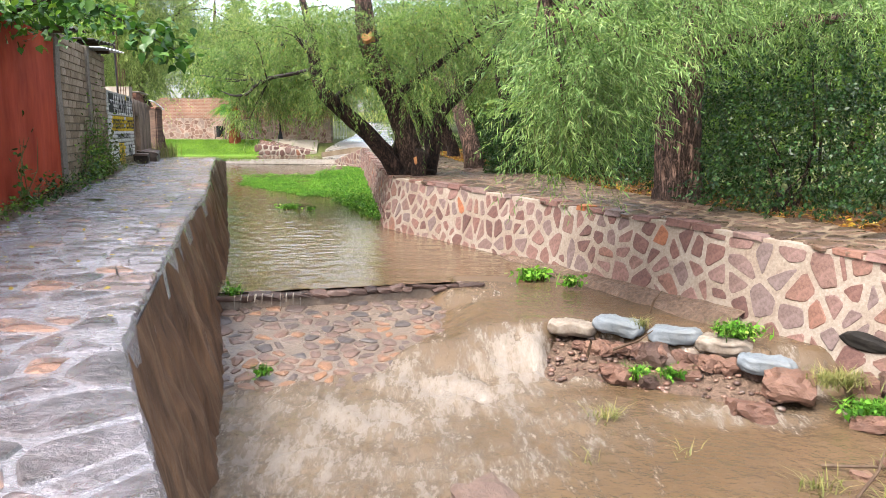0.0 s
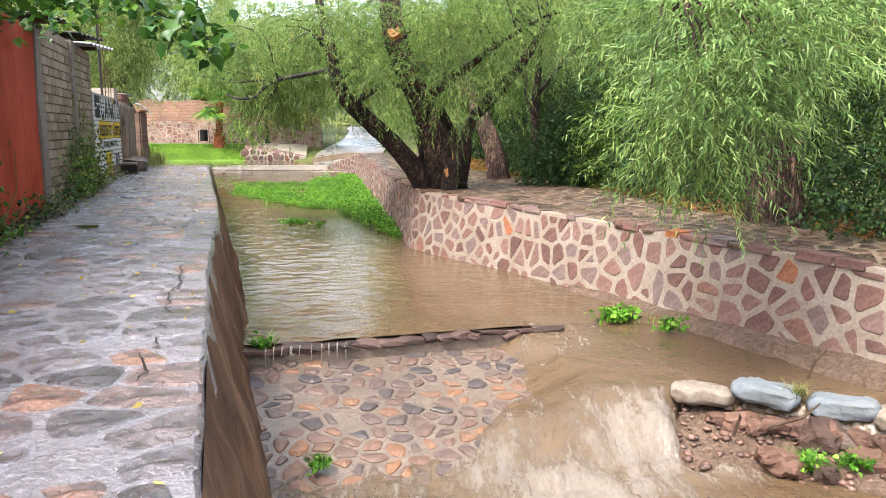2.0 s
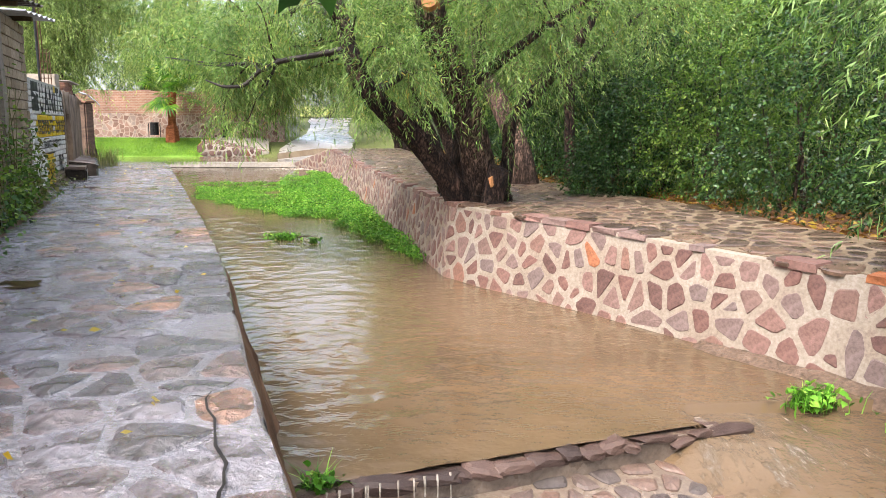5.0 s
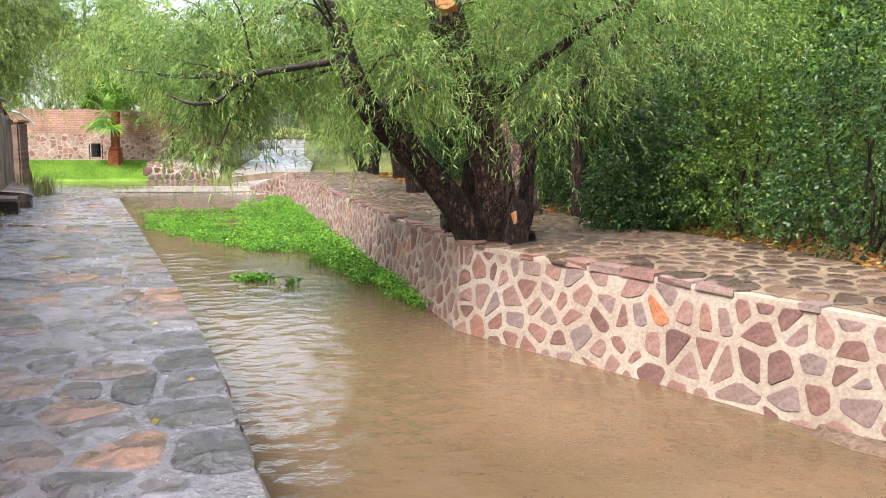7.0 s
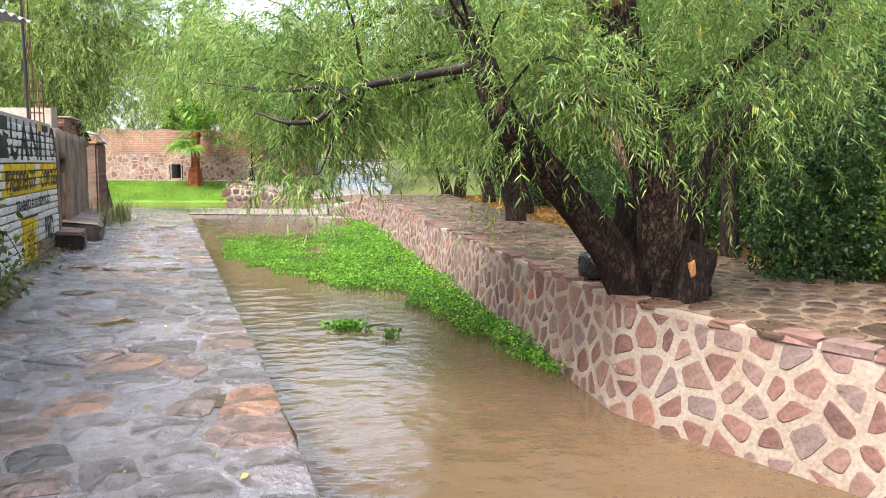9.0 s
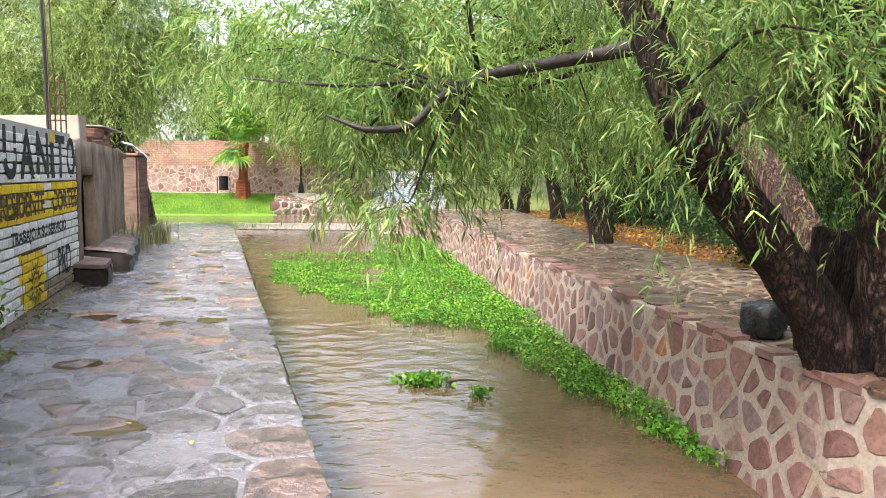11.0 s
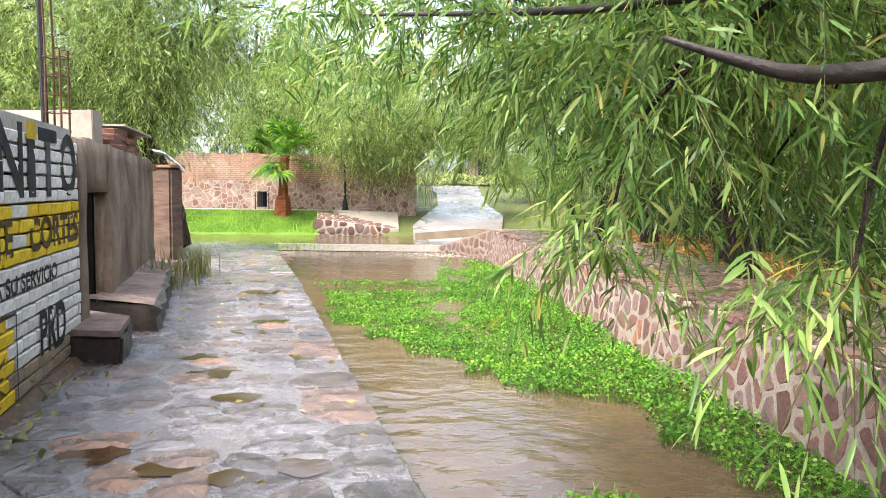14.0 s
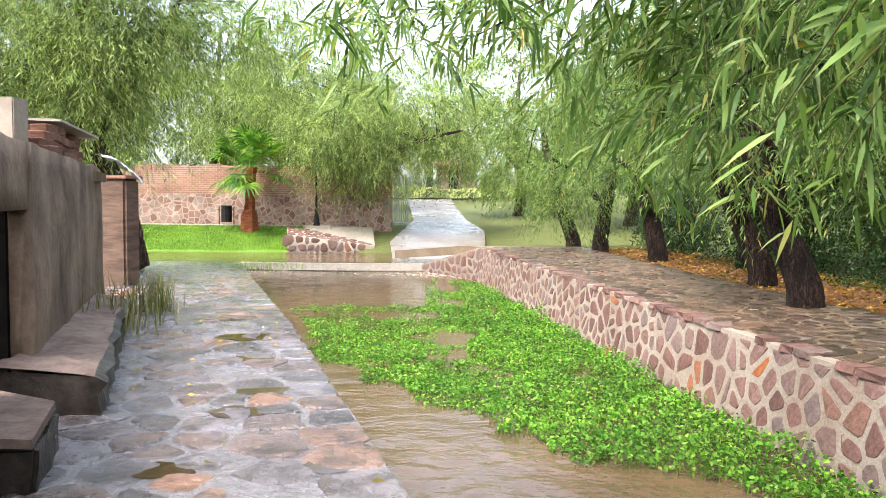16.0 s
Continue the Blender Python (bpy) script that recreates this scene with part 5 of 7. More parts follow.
    for poly in cells(pts, 0.08, 0.3, lambda u, v2: [(0.13, 1, 0.98)], 0.02, rr):
        q = soften(poly)
        v, f = stone_geo(q, lambda u, v2, h: D + f1 * u + f2 * v2 + n2 * h, -0.02, 0.03, rr)
        under(mesh_from("stone", v, f, M_STONE), r_)
    # wet road up from the ford
    vs, fs = [], []
    ys = np.arange(48.4, 82, 0.8)
    for y in ys:
        a = interp(y, [48, 50, 54, 57, 62, 72, 76], [-7.5, -7.9, -8.2, -7.7, -7.2, -7.6, -8.2])
        b = interp(y, [48, 50, 54, 57, 62, 72, 76], [-4.4, -4.2, -3.8, -3.6, -4.2, -4.4, -4.4])
        z = interp(y, [48, 50.5, 54, 57, 62, 80, 100], [-0.5, -0.36, 0.16, 0.61, 1.0, 2.2, 3.5])
        for k in range(6):
            x = a + (b - a) * k / 5
            vs.append((x, float(y), z + max(0, (51 - y)) * 0.2 * max(0, k - 2) / 3))
    fs = [(j * 6 + i, j * 6 + i + 1, (j + 1) * 6 + i + 1, (j + 1) * 6 + i) for j in range(len(ys) - 1) for i in range(5)]
    tagged(mesh_from("road", vs, fs, M_ROAD, smooth=True), "wet pale concrete road climbing from the ford", "road", kind="structure")
    vs, fs = [], []
    for j in range(9):
        for i in range(14):
            x, y = -16 + 22 * i / 13, 82 + 26 * j / 8
            vs.append((x, y, ground_z(x, y) + 0.12 + 0.1 * noise.noise((x * 0.4, y * 0.4, 3))))
    fs = [(j * 14 + i, j * 14 + i + 1, (j + 1) * 14 + i + 1, (j + 1) * 14 + i) for j in range(8) for i in range(13)]
    tagged(mesh_from("field", vs, fs, M_FIELD, smooth=True), "yellow-green rough field beyond the road", "field", kind="structure")
    hs = empty("distant_house", -3.1, 101, 3.4, "low brown house with a red tiled roof beyond the field", "house")
    bm = bmesh.new()
    box(bm, -3.1, 101, 4.6, 4.2, 3.5, 2.9, 0, 0.03)
    under(part("wall", bm, M_ADOBE), hs)
    bm = bmesh.new()
    box(bm, -3.1, 100.6, 6.2, 4.8, 4.6, 0.22, 0, 0.03, 8)
    under(part("roof", bm, M_RBRICK), hs)
    bm = bmesh.new()
    box(bm, -3.5, 99.2, 4.4, 1.0, 0.12, 1.9, 0, 0.02)
    under(part("door", bm, M_DARK), hs)
    # wing wall that drops from the promenade to the ford
    bm = bmesh.new()
    q = [(-4.75, 45.0), (-6.65, 47.7)]
    vs = []
    for (x, y), z in zip(q, (0.46, -0.33)):
        vs += [(x, y, -1.3), (x, y, z), (x + 0.5, y + 0.35, z), (x + 0.5, y + 0.35, -1.3)]
    ww = tagged(mesh_from("wing_wall", vs, [(0, 4, 5, 1), (1, 5, 6, 2), (2, 6, 7, 3), (0, 1, 2, 3), (7, 6, 5, 4)], M_MORTAR), "short rubble wing wall sloping down to the ford", "wall", kind="structure")
    D, f1 = Vector((-4.75, 45.0, -1.0)), Vector((-1.9, 2.7, 0)).normalized()
    n2 = Vector((-f1.y, f1.x, 0))
    pts = scatter(0.05, 3.2, 0.05, 1.4, 0.33, rr, 0.35, lambda u, v2: v2 < 1.35 - 0.24 * u)
    for poly in cells(pts, 0.07, 0.3, lambda u, v2: [(0.24, 1, 1.42)], 0.02, rr):
        v, f = stone_geo(soften(poly), lambda u, v2, h: D + f1 * u + f2 * v2 + n2 * h, -0.02, 0.02, rr)
        mesh_from("stone", v, f, M_STONE, ww)
    # litter bin
    b = empty("litter_bin", -16.35, 56.7, 0.8, "black slatted metal litter bin on a post frame", "bin")
    for k in range(18):
        a = 2 * math.pi * k / 18
        bm = bmesh.new()
        box(bm, -16.35 + 0.25 * math.cos(a), 56.7 + 0.25 * math.sin(a), 1.33, 0.02, 0.075, 0.8, math.degrees(a), 0)
        under(part("slat", bm, M_METAL), b)
    for z in (0.98, 1.33, 1.72):
        pts = [(-16.35 + 0.265 * math.cos(a), 56.7 + 0.265 * math.sin(a), z) for a in np.linspace(0, 2 * math.pi, 17)]
        v, f = tube(pts, [0.018] * 17, 5)
        under(mesh_from("hoop", v, f, M_METAL), b)
    for dx in (-0.36, 0.36):
        v, f = tube([(-16.35 + dx, 56.7, 0.75), (-16.35 + dx, 56.7, 1.68)], [0.03, 0.03], 6)
        under(mesh_from("post", v, f, M_METAL), b)
    # lamp post
    lp = empty("lamp_post", -11.98, 56.9, 0.9, "slim black cast-iron lamp post", "lamp post")
    v, f = tube([(-11.98, 56.9, 0.7), (-11.98, 56.9, 0.95), (-11.98, 56.9, 1.3), (-11.98, 56.9, 1.4), (-11.98, 56.9, 4.6)], [0.2, 0.17, 0.12, 0.06, 0.045], 10)
    under(mesh_from("shaft", v, f, M_METAL), lp)
    v, f = tube([(-11.98, 56.9, 4.6), (-11.98, 56.9, 4.7), (-11.98, 56.9, 5.1), (-11.98, 56.9, 5.3)], [0.05, 0.16, 0.22, 0.03], 8)
    under(mesh_from("lantern", v, f, M_METAL), lp)


M_FIELD = surface("dry_field", [(0.3, (0.2, 0.24, 0.05)), (0.7, (0.36, 0.36, 0.1))], 3, 0.3, (0.8, 0.95), 0.05)
M_LAWN = surface("lawn_turf", [(0.3, (0.1, 0.2, 0.025)), (0.7, (0.2, 0.36, 0.045))], 12, 0.8, (0.8, 0.95), 0.02, (0.7, 0.75, 0.5), 0.6)


# ---- plants ----
def blades(name, pts, length, width, material, label, category, lean=0.5, parent=None):
    """Grass blades as one mass: two-faced tapered strips."""
    n = len(pts)
    a = nrg.uniform(0, 2 * np.pi, n)
    L = length * nrg.uniform(0.6, 1.3, n)
    d = np.stack([np.cos(a), np.sin(a), np.zeros(n)], 1)
    s = np.stack([-np.sin(a), np.cos(a), np.zeros(n)], 1) * width * 0.5
    k = nrg.uniform(0.1, lean, n)[:, None]
    mid = pts + d * (L[:, None] * k * 0.35) + np.array([0, 0, 1]) * (L * 0.6)[:, None]
    tip = pts + d * (L[:, None] * k) + np.array([0, 0, 1]) * (L * 0.95)[:, None]
    v = np.stack([pts - s, pts + s, mid + s * 0.7, mid - s * 0.7, tip], 1).reshape(-1, 3)
    b = np.arange(n)[:, None] * 5
    tri = np.concatenate([b + [0, 1, 2], b + [0, 2, 3], b + [3, 2, 4]], 0)
    ob = mesh_np(name, v, tri, material, parent)
    return tagged(ob, label, category, kind="stuff")


def unit(a):
    return a / np.maximum(np.linalg.norm(a, axis=1, keepdims=True), 1e-9)


def leaf_quads(p, d, L, W, fold=0.0):
    """Lancet leaves at p along d, as narrow four-sided blades."""
    n = len(p)
    side = unit(np.cross(d, nrg.normal(size=(n, 3))))
    up = np.cross(d, side)
    m = p + d * (L * 0.42)[:, None] - up * (L * 0.04)[:, None]
    tip = p + d * L[:, None] + np.array([0, 0, -0.12]) * L[:, None]
    s = side * (W * 0.5)[:, None]
    v = np.stack([p, m + s, tip, m - s], 1).reshape(-1, 3)
    q = (np.arange(n)[:, None] * 4 + [0, 1, 2, 3])
    return v, q


def leaf_lancet(p, d, L, W):
    """Lancet leaves of two faces, broadest below the middle, with a bent tip."""
    n = len(p)
    side = unit(np.cross(d, nrg.normal(size=(n, 3))))
    s = side * (W * 0.5)[:, None]
    a = p + d * (L * 0.28)[:, None]
    b = p + d * (L * 0.66)[:, None] - np.array([0, 0, 0.05]) * L[:, None]
    tip = p + d * L[:, None] - np.array([0, 0, 0.16]) * L[:, None]
    v = np.stack([p, a + s, b + s * 0.72, tip, b - s * 0.72, a - s], 1).reshape(-1, 3)
    k = np.arange(n)[:, None] * 6
    return v, np.concatenate([k + [0, 1, 2, 5], k + [5, 2, 3, 4]], 0)


def leaf_fine(p, d, L, W):
    """Close-up lancet leaves: a folded blade of six faces with a bent tip."""
    n = len(p)
    side = unit(np.cross(d, nrg.normal(size=(n, 3)) + np.array([0, 0, 1.5])))
    up = np.cross(side, d)
    def at(t, w, drop):
        c = p + d * (L * t)[:, None] - np.array([0, 0, 1]) * (L * drop)[:, None]
        s = side * (W * w * 0.5)[:, None]
        lift = up * (W * w * 0.18)[:, None]
        return c, c + s + lift, c - s + lift
    a0 = p
    c1, l1, r1 = at(0.22, 0.8, 0.01)
    c2, l2, r2 = at(0.5, 1.0, 0.06)
    c3, l3, r3 = at(0.78, 0.62, 0.16)
    t4, _, _ = at(1.0, 0, 0.27)
    v = np.stack([a0, c1, l1, r1, c2, l2, r2, c3, l3, r3, t4], 1).reshape(-1, 3)
    b = np.arange(n)[:, None] * 11
    tri = [(0, 1, 2), (0, 3, 1), (1, 4, 5), (1, 5, 2), (1, 3, 6), (1, 6, 4), (4, 7, 8), (4, 8, 5), (4, 6, 9), (4, 9, 7), (7, 10, 8), (7, 9, 10)]
    f = np.concatenate([b + list(t) for t in tri], 0)
    return v, f


PATH_XYZ = np.array([m.translation[:] for _, m in ROWS_M])


def clear_of_path(p, d=0.45):
    """Points that leave the walked line free."""
    ok = np.ones(len(p), dtype=bool)
    for a, b in zip(PATH_XYZ, PATH_XYZ[1:]):
        ab = b - a
        t = np.clip(((p - a) @ ab) / (ab @ ab), 0, 1)
        ok &= np.linalg.norm(p - (a + t[:, None] * ab), axis=1) > d
    return ok


def twigs(starts, dirs, length, droop, per, leaf_len, leaf_w, fine=False, spread=0.8, clear=0.5):
    """Hanging twigs with leaves: arrays of stem points and leaves."""
    n = len(starts)
    L = length * nrg.uniform(0.6, 1.25, n)
    g = droop * nrg.uniform(0.6, 1.4, n)
    s = (np.arange(per) + 0.6) / per
    t = (s[None, :] * L[:, None])
    pos = starts[:, None, :] + dirs[:, None, :] * t[:, :, None]
    pos[:, :, 2] -= (g[:, None] * t * t)
    tan = np.repeat(dirs[:, None, :], per, 1).copy()
    tan[:, :, 2] -= 2 * g[:, None] * t
    p = pos.reshape(-1, 3)
    tn = unit(tan.reshape(-1, 3))
    rnd = nrg.normal(size=p.shape)
    perp = unit(rnd - tn * (rnd * tn).sum(1, keepdims=True))
    d = unit(tn * 0.75 + perp * spread + np.array([0, 0, -0.25]))
    p = p + nrg.normal(size=p.shape) * 0.012
    ok = clear_of_path(p, clear)
    p, d = p[ok], d[ok]
    LL = leaf_len * nrg.uniform(0.6, 1.25, len(p))
    WW = leaf_w * nrg.uniform(0.75, 1.2, len(p))
    lv, lf = (leaf_lancet if fine == "lancet" else leaf_fine if fine else leaf_quads)(p, d, LL, WW)
    # stems: three-sided strands of four joints
    ks = np.linspace(0, 1, 5)
    tt = ks[None, :] * L[:, None]
    sp = starts[:, None, :] + dirs[:, None, :] * tt[:, :, None]
    sp[:, :, 2] -= g[:, None] * tt * tt
    rad = 0.0045 * (1.2 - ks)
    off = np.array([[1, 0, 0], [-0.5, 0.87, 0], [-0.5, -0.87, 0]])
    sv = (sp[:, :, None, :] + off[None, None] * rad[None, :, None, None])
    okk = clear_of_path(sp.reshape(-1, 3), clear).reshape(n, 5).all(1)
    sv = sv[okk].reshape(-1, 3)
    m = okk.sum()
    base = np.arange(m)[:, None, None, None] * 15
    jj = np.arange(4)[None, :, None, None] * 3
    kk = np.arange(3)
    quad = np.stack([kk, (kk + 1) % 3, 3 + (kk + 1) % 3, 3 + kk], 1)[None, None]
    sf = (base + jj + quad).reshape(-1, 4)
    return lv, lf, sv, sf


def merge(chunks):
    vs, fs, k = [], [], 0
    for v, f in chunks:
        vs.append(v)
        fs.append(f + k)
        k += len(v)
    return np.concatenate(vs), np.concatenate(fs)


def tree(name, label, trunks, masses, leaf, bark, group="", leaf_len=0.1, leaf_w=0.015, per=22, twig=0.7, droop=0.55, sides=12, fine=False, twig_rate=1.0, link=True, clear=1.0, lancet=False):
    """A tree: trunks and limbs as tapered tubes (x, y, z, radius), and
    masses (centre, radii, number of twigs) of hanging leafy twigs."""
    base = trunks[0][0]
    t = empty(name, base[0], base[1], base[2], label, "tree", group)
    nodes = []
    for k, pts in enumerate(trunks):
        sp = spline(pts, 6)
        nm = "trunk" if k == 0 else "limb"
        v, f = tube([p[:3] for p in sp], [max(p[3], 0.004) for p in sp], sides + 6 if pts[0][3] > 0.15 else 12 if pts[0][3] > 0.06 else 7, 0.1, k + len(name))
        under(mesh_from(nm, v, f, M_LIMB if pts[0][3] < 0.085 else bark, smooth=True), t)
        nodes += [p[:3] for p in sp[len(sp) // 3:]]
    nodes = np.array(nodes)
    chunks, stems, bv, bf = [], [], [], []
    for c, rad, n in masses:
        n = int(n * twig_rate)
        c, rad = np.array(c, float), np.array(rad, float)
        # clusters of twigs inside the mass
        nc = max(3, n // 14)
        q = unit(nrg.normal(size=(nc, 3))) * nrg.uniform(0.25, 1.0, (nc, 1)) ** (1 / 2.2)
        cen = c + q * rad
        if link:
            for p in cen[: max(2, nc // 3)]:
                near = nodes[np.argmin(np.linalg.norm(nodes - p, axis=1) + np.maximum(0, nodes[:, 2] - p[2] - 0.6) * 0.5)]
                m = (near + p) / 2 + np.array([0, 0, 0.18 * np.linalg.norm(p - near)])
                if clear_of_path(np.array([p, m, near]), clear + 0.9).all():
                    v, f = tube([near, m * 0.5 + near * 0.5, m, (m + p) / 2 + np.array([0, 0, 0.05]), p], [0.022, 0.018, 0.014, 0.01, 0.005], 5)
                    k = len(bv)
                    bv += v
                    bf += [tuple(i + k for i in g) for g in f]
        idx = nrg.integers(0, nc, n)
        st = cen[idx] + nrg.normal(size=(n, 3)) * 0.22 * np.minimum(rad, 1.4)
        out = unit((st - c) / rad + nrg.normal(size=(n, 3)) * 0.7)
        out[:, 2] = np.clip(out[:, 2], -0.5, 0.45)
        lv, lf, sv, sf = twigs(st, unit(out), twig, droop, per, leaf_len, leaf_w, "lancet" if lancet else fine, 0.8, clear)
        chunks.append((lv, lf))
        stems.append((sv, sf))
    v, f = merge(chunks)
    tagged(under(mesh_np("crown", v, f, leaf), t), kind="stuff")
    v, f = merge(stems)
    tagged(under(mesh_np("twig_mass", v, f, M_TWIG), t), kind="stuff")
    if bv:
        tagged(under(mesh_from("branchwork", bv, bf, bark, smooth=True), t), kind="stuff")
    return t


M_TWIG = surface("green_twig", [(0.3, (0.1, 0.11, 0.035)), (0.7, (0.2, 0.18, 0.07))], 30, 4, (0.5, 0.8), 0.002)


def bush(name, label, masses, leaf, leaf_len=0.07, leaf_w=0.04, per=10, twig=0.4, stems=5, group="", trunk_mat=None, droop=0.25):
    c0 = masses[0][0]
    z0 = ground_z(c0[0], c0[1])
    b = empty(name, c0[0], c0[1], z0, label, "bush", group)
    chunks = []
    st_all = []
    for c, rad, n in masses:
        c, rad = np.array(c, float), np.array(rad, float)
        q = unit(nrg.normal(size=(n, 3))) * nrg.uniform(0.35, 1.0, (n, 1)) ** 0.5
        st = c + q * rad * (1 + 0.18 * np.sin(q[:, :1] * 7) * np.cos(q[:, 1:2] * 5))
        out = unit(q + nrg.normal(size=(n, 3)) * 0.5 + np.array([0, 0, 0.2]))
        lv, lf, sv, sf = twigs(st, out, twig, droop, per, leaf_len, leaf_w, False, 1.0)
        chunks.append((lv, lf))
        st_all.append((sv, sf))
    v, f = merge(chunks)
    tagged(under(mesh_np("foliage", v, f, leaf), b), kind="stuff")
    v, f = merge(st_all)
    tagged(under(mesh_np("twig_mass", v, f, M_TWIG), b), kind="stuff")
    r = random.Random(int(abs(c0[0] * 100 + c0[1])))
    for k in range(stems):
        c, rad, n = masses[k % len(masses)]
        e = Vector((c[0] + r.uniform(-.5, .5) * rad[0], c[1] + r.uniform(-.5, .5) * rad[1], c[2] + rad[2] * 0.4))
        s = Vector((c[0] + r.uniform(-.3, .3), c[1] + r.uniform(-.3, .3), ground_z(c[0], c[1]) - 0.1))
        m = (s + e) / 2 + Vector((r.uniform(-.2, .2), r.uniform(-.2, .2), 0))
        v, f = tube([s, m, e], [0.035, 0.025, 0.008], 6)
        under(mesh_from("stem", v, f, M_BARK_DARK), b)
    return b


def build_trees():
    # the big willow on the wall's bend
    main = tree("willow_tree", "big leaning willow with several dark wet trunks on the stone path", [
        [(-0.68, 19.1, 0.2, 0.4), (-0.75, 18.95, 0.7, 0.3), (-0.92, 18.65, 1.4, 0.26), (-1.2, 18.4, 2.2, 0.24), (-1.58, 18.2, 3.1, 0.235), (-1.78, 18.1, 3.8, 0.22), (-1.9, 18.2, 5.2, 0.15)],
        [(-0.95, 19.1, 0.2, 0.32), (-1.28, 18.95, 0.75, 0.23), (-1.82, 18.75, 1.4, 0.19), (-2.4, 18.4, 1.95, 0.175), (-2.8, 18.1, 2.4, 0.15), (-3.0, 18.3, 3.0, 0.13), (-3.25, 19.2, 3.9, 0.11), (-3.6, 19.8, 5.0, 0.06)],
        [(-0.4, 19.3, 0.25, 0.2), (-0.2, 19.4, 1.0, 0.13), (-0.1, 19.5, 1.8, 0.12), (0.5, 19.6, 2.5, 0.14), (1.1, 19.6, 3.2, 0.1), (1.7, 19.8, 4.2, 0.05)],
        [(-2.95, 18.3, 2.9, 0.07), (-3.4, 18.5, 2.83, 0.05), (-3.72, 18.5, 2.77, 0.046), (-4.08, 18.5, 2.7, 0.042), (-4.3, 18.5, 2.59, 0.04), (-4.44, 18.5, 2.53, 0.036), (-4.55, 18.5, 2.42, 0.034), (-4.67, 18.5, 2.32, 0.032), (-4.86, 18.5, 2.29, 0.028), (-5.03, 18.5, 2.3, 0.022), (-5.3, 18.6, 2.4, 0.008)],
        [(-4.3, 18.5, 2.6, 0.022), (-4.56, 18.7, 2.7, 0.016), (-4.82, 18.7, 2.79, 0.013), (-5.03, 18.7, 2.83, 0.01), (-5.4, 18.9, 2.95, 0.004)],
        [(-4.4, 18.5, 2.55, 0.02), (-4.58, 18.7, 2.67, 0.018), (-4.76, 18.7, 2.66, 0.015), (-5.03, 18.7, 2.63, 0.013), (-5.5, 18.9, 2.66, 0.004)],
        [(-4.1, 18.5, 2.72, 0.026), (-4.17, 18.65, 2.72, 0.024), (-4.23, 18.7, 2.54, 0.02), (-4.3, 18.7, 2.43, 0.018), (-4.38, 18.7, 2.24, 0.012), (-4.5, 18.8, 2.1, 0.004)],
        [(-4.3, 18.6, 2.62, 0.04), (-4.8, 19.2, 2.7, 0.03), (-5.4, 19.8, 2.75, 0.02), (-6.4, 20.6, 2.9, 0.008)],
        [(-2.6, 18.25, 2.2, 0.08), (-1.9, 18.6, 2.6, 0.07), (-1.2, 19.3, 2.5, 0.05), (-0.6, 20.0, 2.6, 0.03)],
        [(-1.1, 18.4, 2.3, 0.1), (-0.3, 18.6, 2.9, 0.08), (0.5, 18.5, 3.5, 0.05), (1.4, 18.2, 4.0, 0.02)],
        [(-3.1, 18.7, 3.4, 0.08), (-3.8, 20.2, 3.8, 0.06), (-4.6, 21.6, 3.7, 0.03), (-5.2, 22.6, 3.3, 0.01)],
    ], [
        ((-4.9, 20.8, 3.7), (1.7, 2.0, 0.8), 430), ((-2.8, 20.4, 3.3), (1.5, 1.9, 0.9), 560), ((-0.8, 19.4, 4.2), (2.3, 1.9, 0.6), 430),
        ((1.0, 19.4, 4.0), (1.7, 1.8, 1.0), 600), ((-5.1, 19.2, 2.75), (1.0, 1.0, 0.45), 330), ((-3.2, 17.9, 3.7), (1.4, 0.9, 0.5), 220), ((-2.35, 17.55, 2.75), (0.55, 0.5, 0.8), 150), ((-0.7, 17.9, 2.5), (0.5, 0.4, 0.6), 70), ((-0.6, 18.0, 3.3), (1.2, 1.0, 0.8), 260), ((-4.0, 24.2, 4.0), (2.0, 2.0, 1.0), 330),
    ], M_WILLOW, M_BARK_DARK, "", 0.1, 0.014, 28, 0.75, 0.6, 14, clear=1.5, lancet=True)
    next(c for c in main.children if c.name.startswith("trunk")).data.materials[0] = M_TRUNK
    v, f = tube([(-0.6, 18.56, 0.25), (-0.6, 18.52, 0.45), (-0.57, 18.5, 0.65), (-0.53, 18.48, 0.85), (-0.5, 18.46, 1.0), (-0.5, 18.46, 0.94)], [0.24, 0.2, 0.185, 0.19, 0.17, 0.09], 18, 0.13, 5)
    under(mesh_from("broken_stump", v, f, M_BARK_DARK, label="dark broken stump with a hollow top", smooth=True), main)
    for k, (x, z, w, h) in enumerate(((-0.64, 0.78, 0.12, 0.2),)):
        ob = new("torn_wood", rock_mesh("torn_wood", 1, 1, 1, 70 + k, M_CUT, 2, 0.6))
        ob.matrix_world = pose(x, 18.33 + 0.03 * k, z, 0, 10 * k - 8, 20) @ Matrix.Diagonal((w, 0.06, h, 1))
        under(ob, main)
    ob = new("trunk_burl", rock_mesh("trunk_burl", 1, 1, 1, 51, M_BARK_DARK, 3, 0.4))
    ob.matrix_world = pose(-1.0, 19.35, 0.95, 0, 12, 30) @ Matrix.Diagonal((0.6, 0.5, 1.25, 1))
    under(ob, main)
    bag = tagged(new("rubbish_bag", rock_mesh("rubbish_bag", 1, 1, 1, 33, M_PLASTIC, 3, 0.35)), "shiny black plastic rubbish bag on the stone path", "bag")
    bag.matrix_world = pose(-1.16, 20.3, cap_z(20.3) + 0.19, 0, 0, 25) @ Matrix.Diagonal((0.42, 0.4, 0.42, 1))
    for poly in bag.data.polygons:
        poly.use_smooth = True
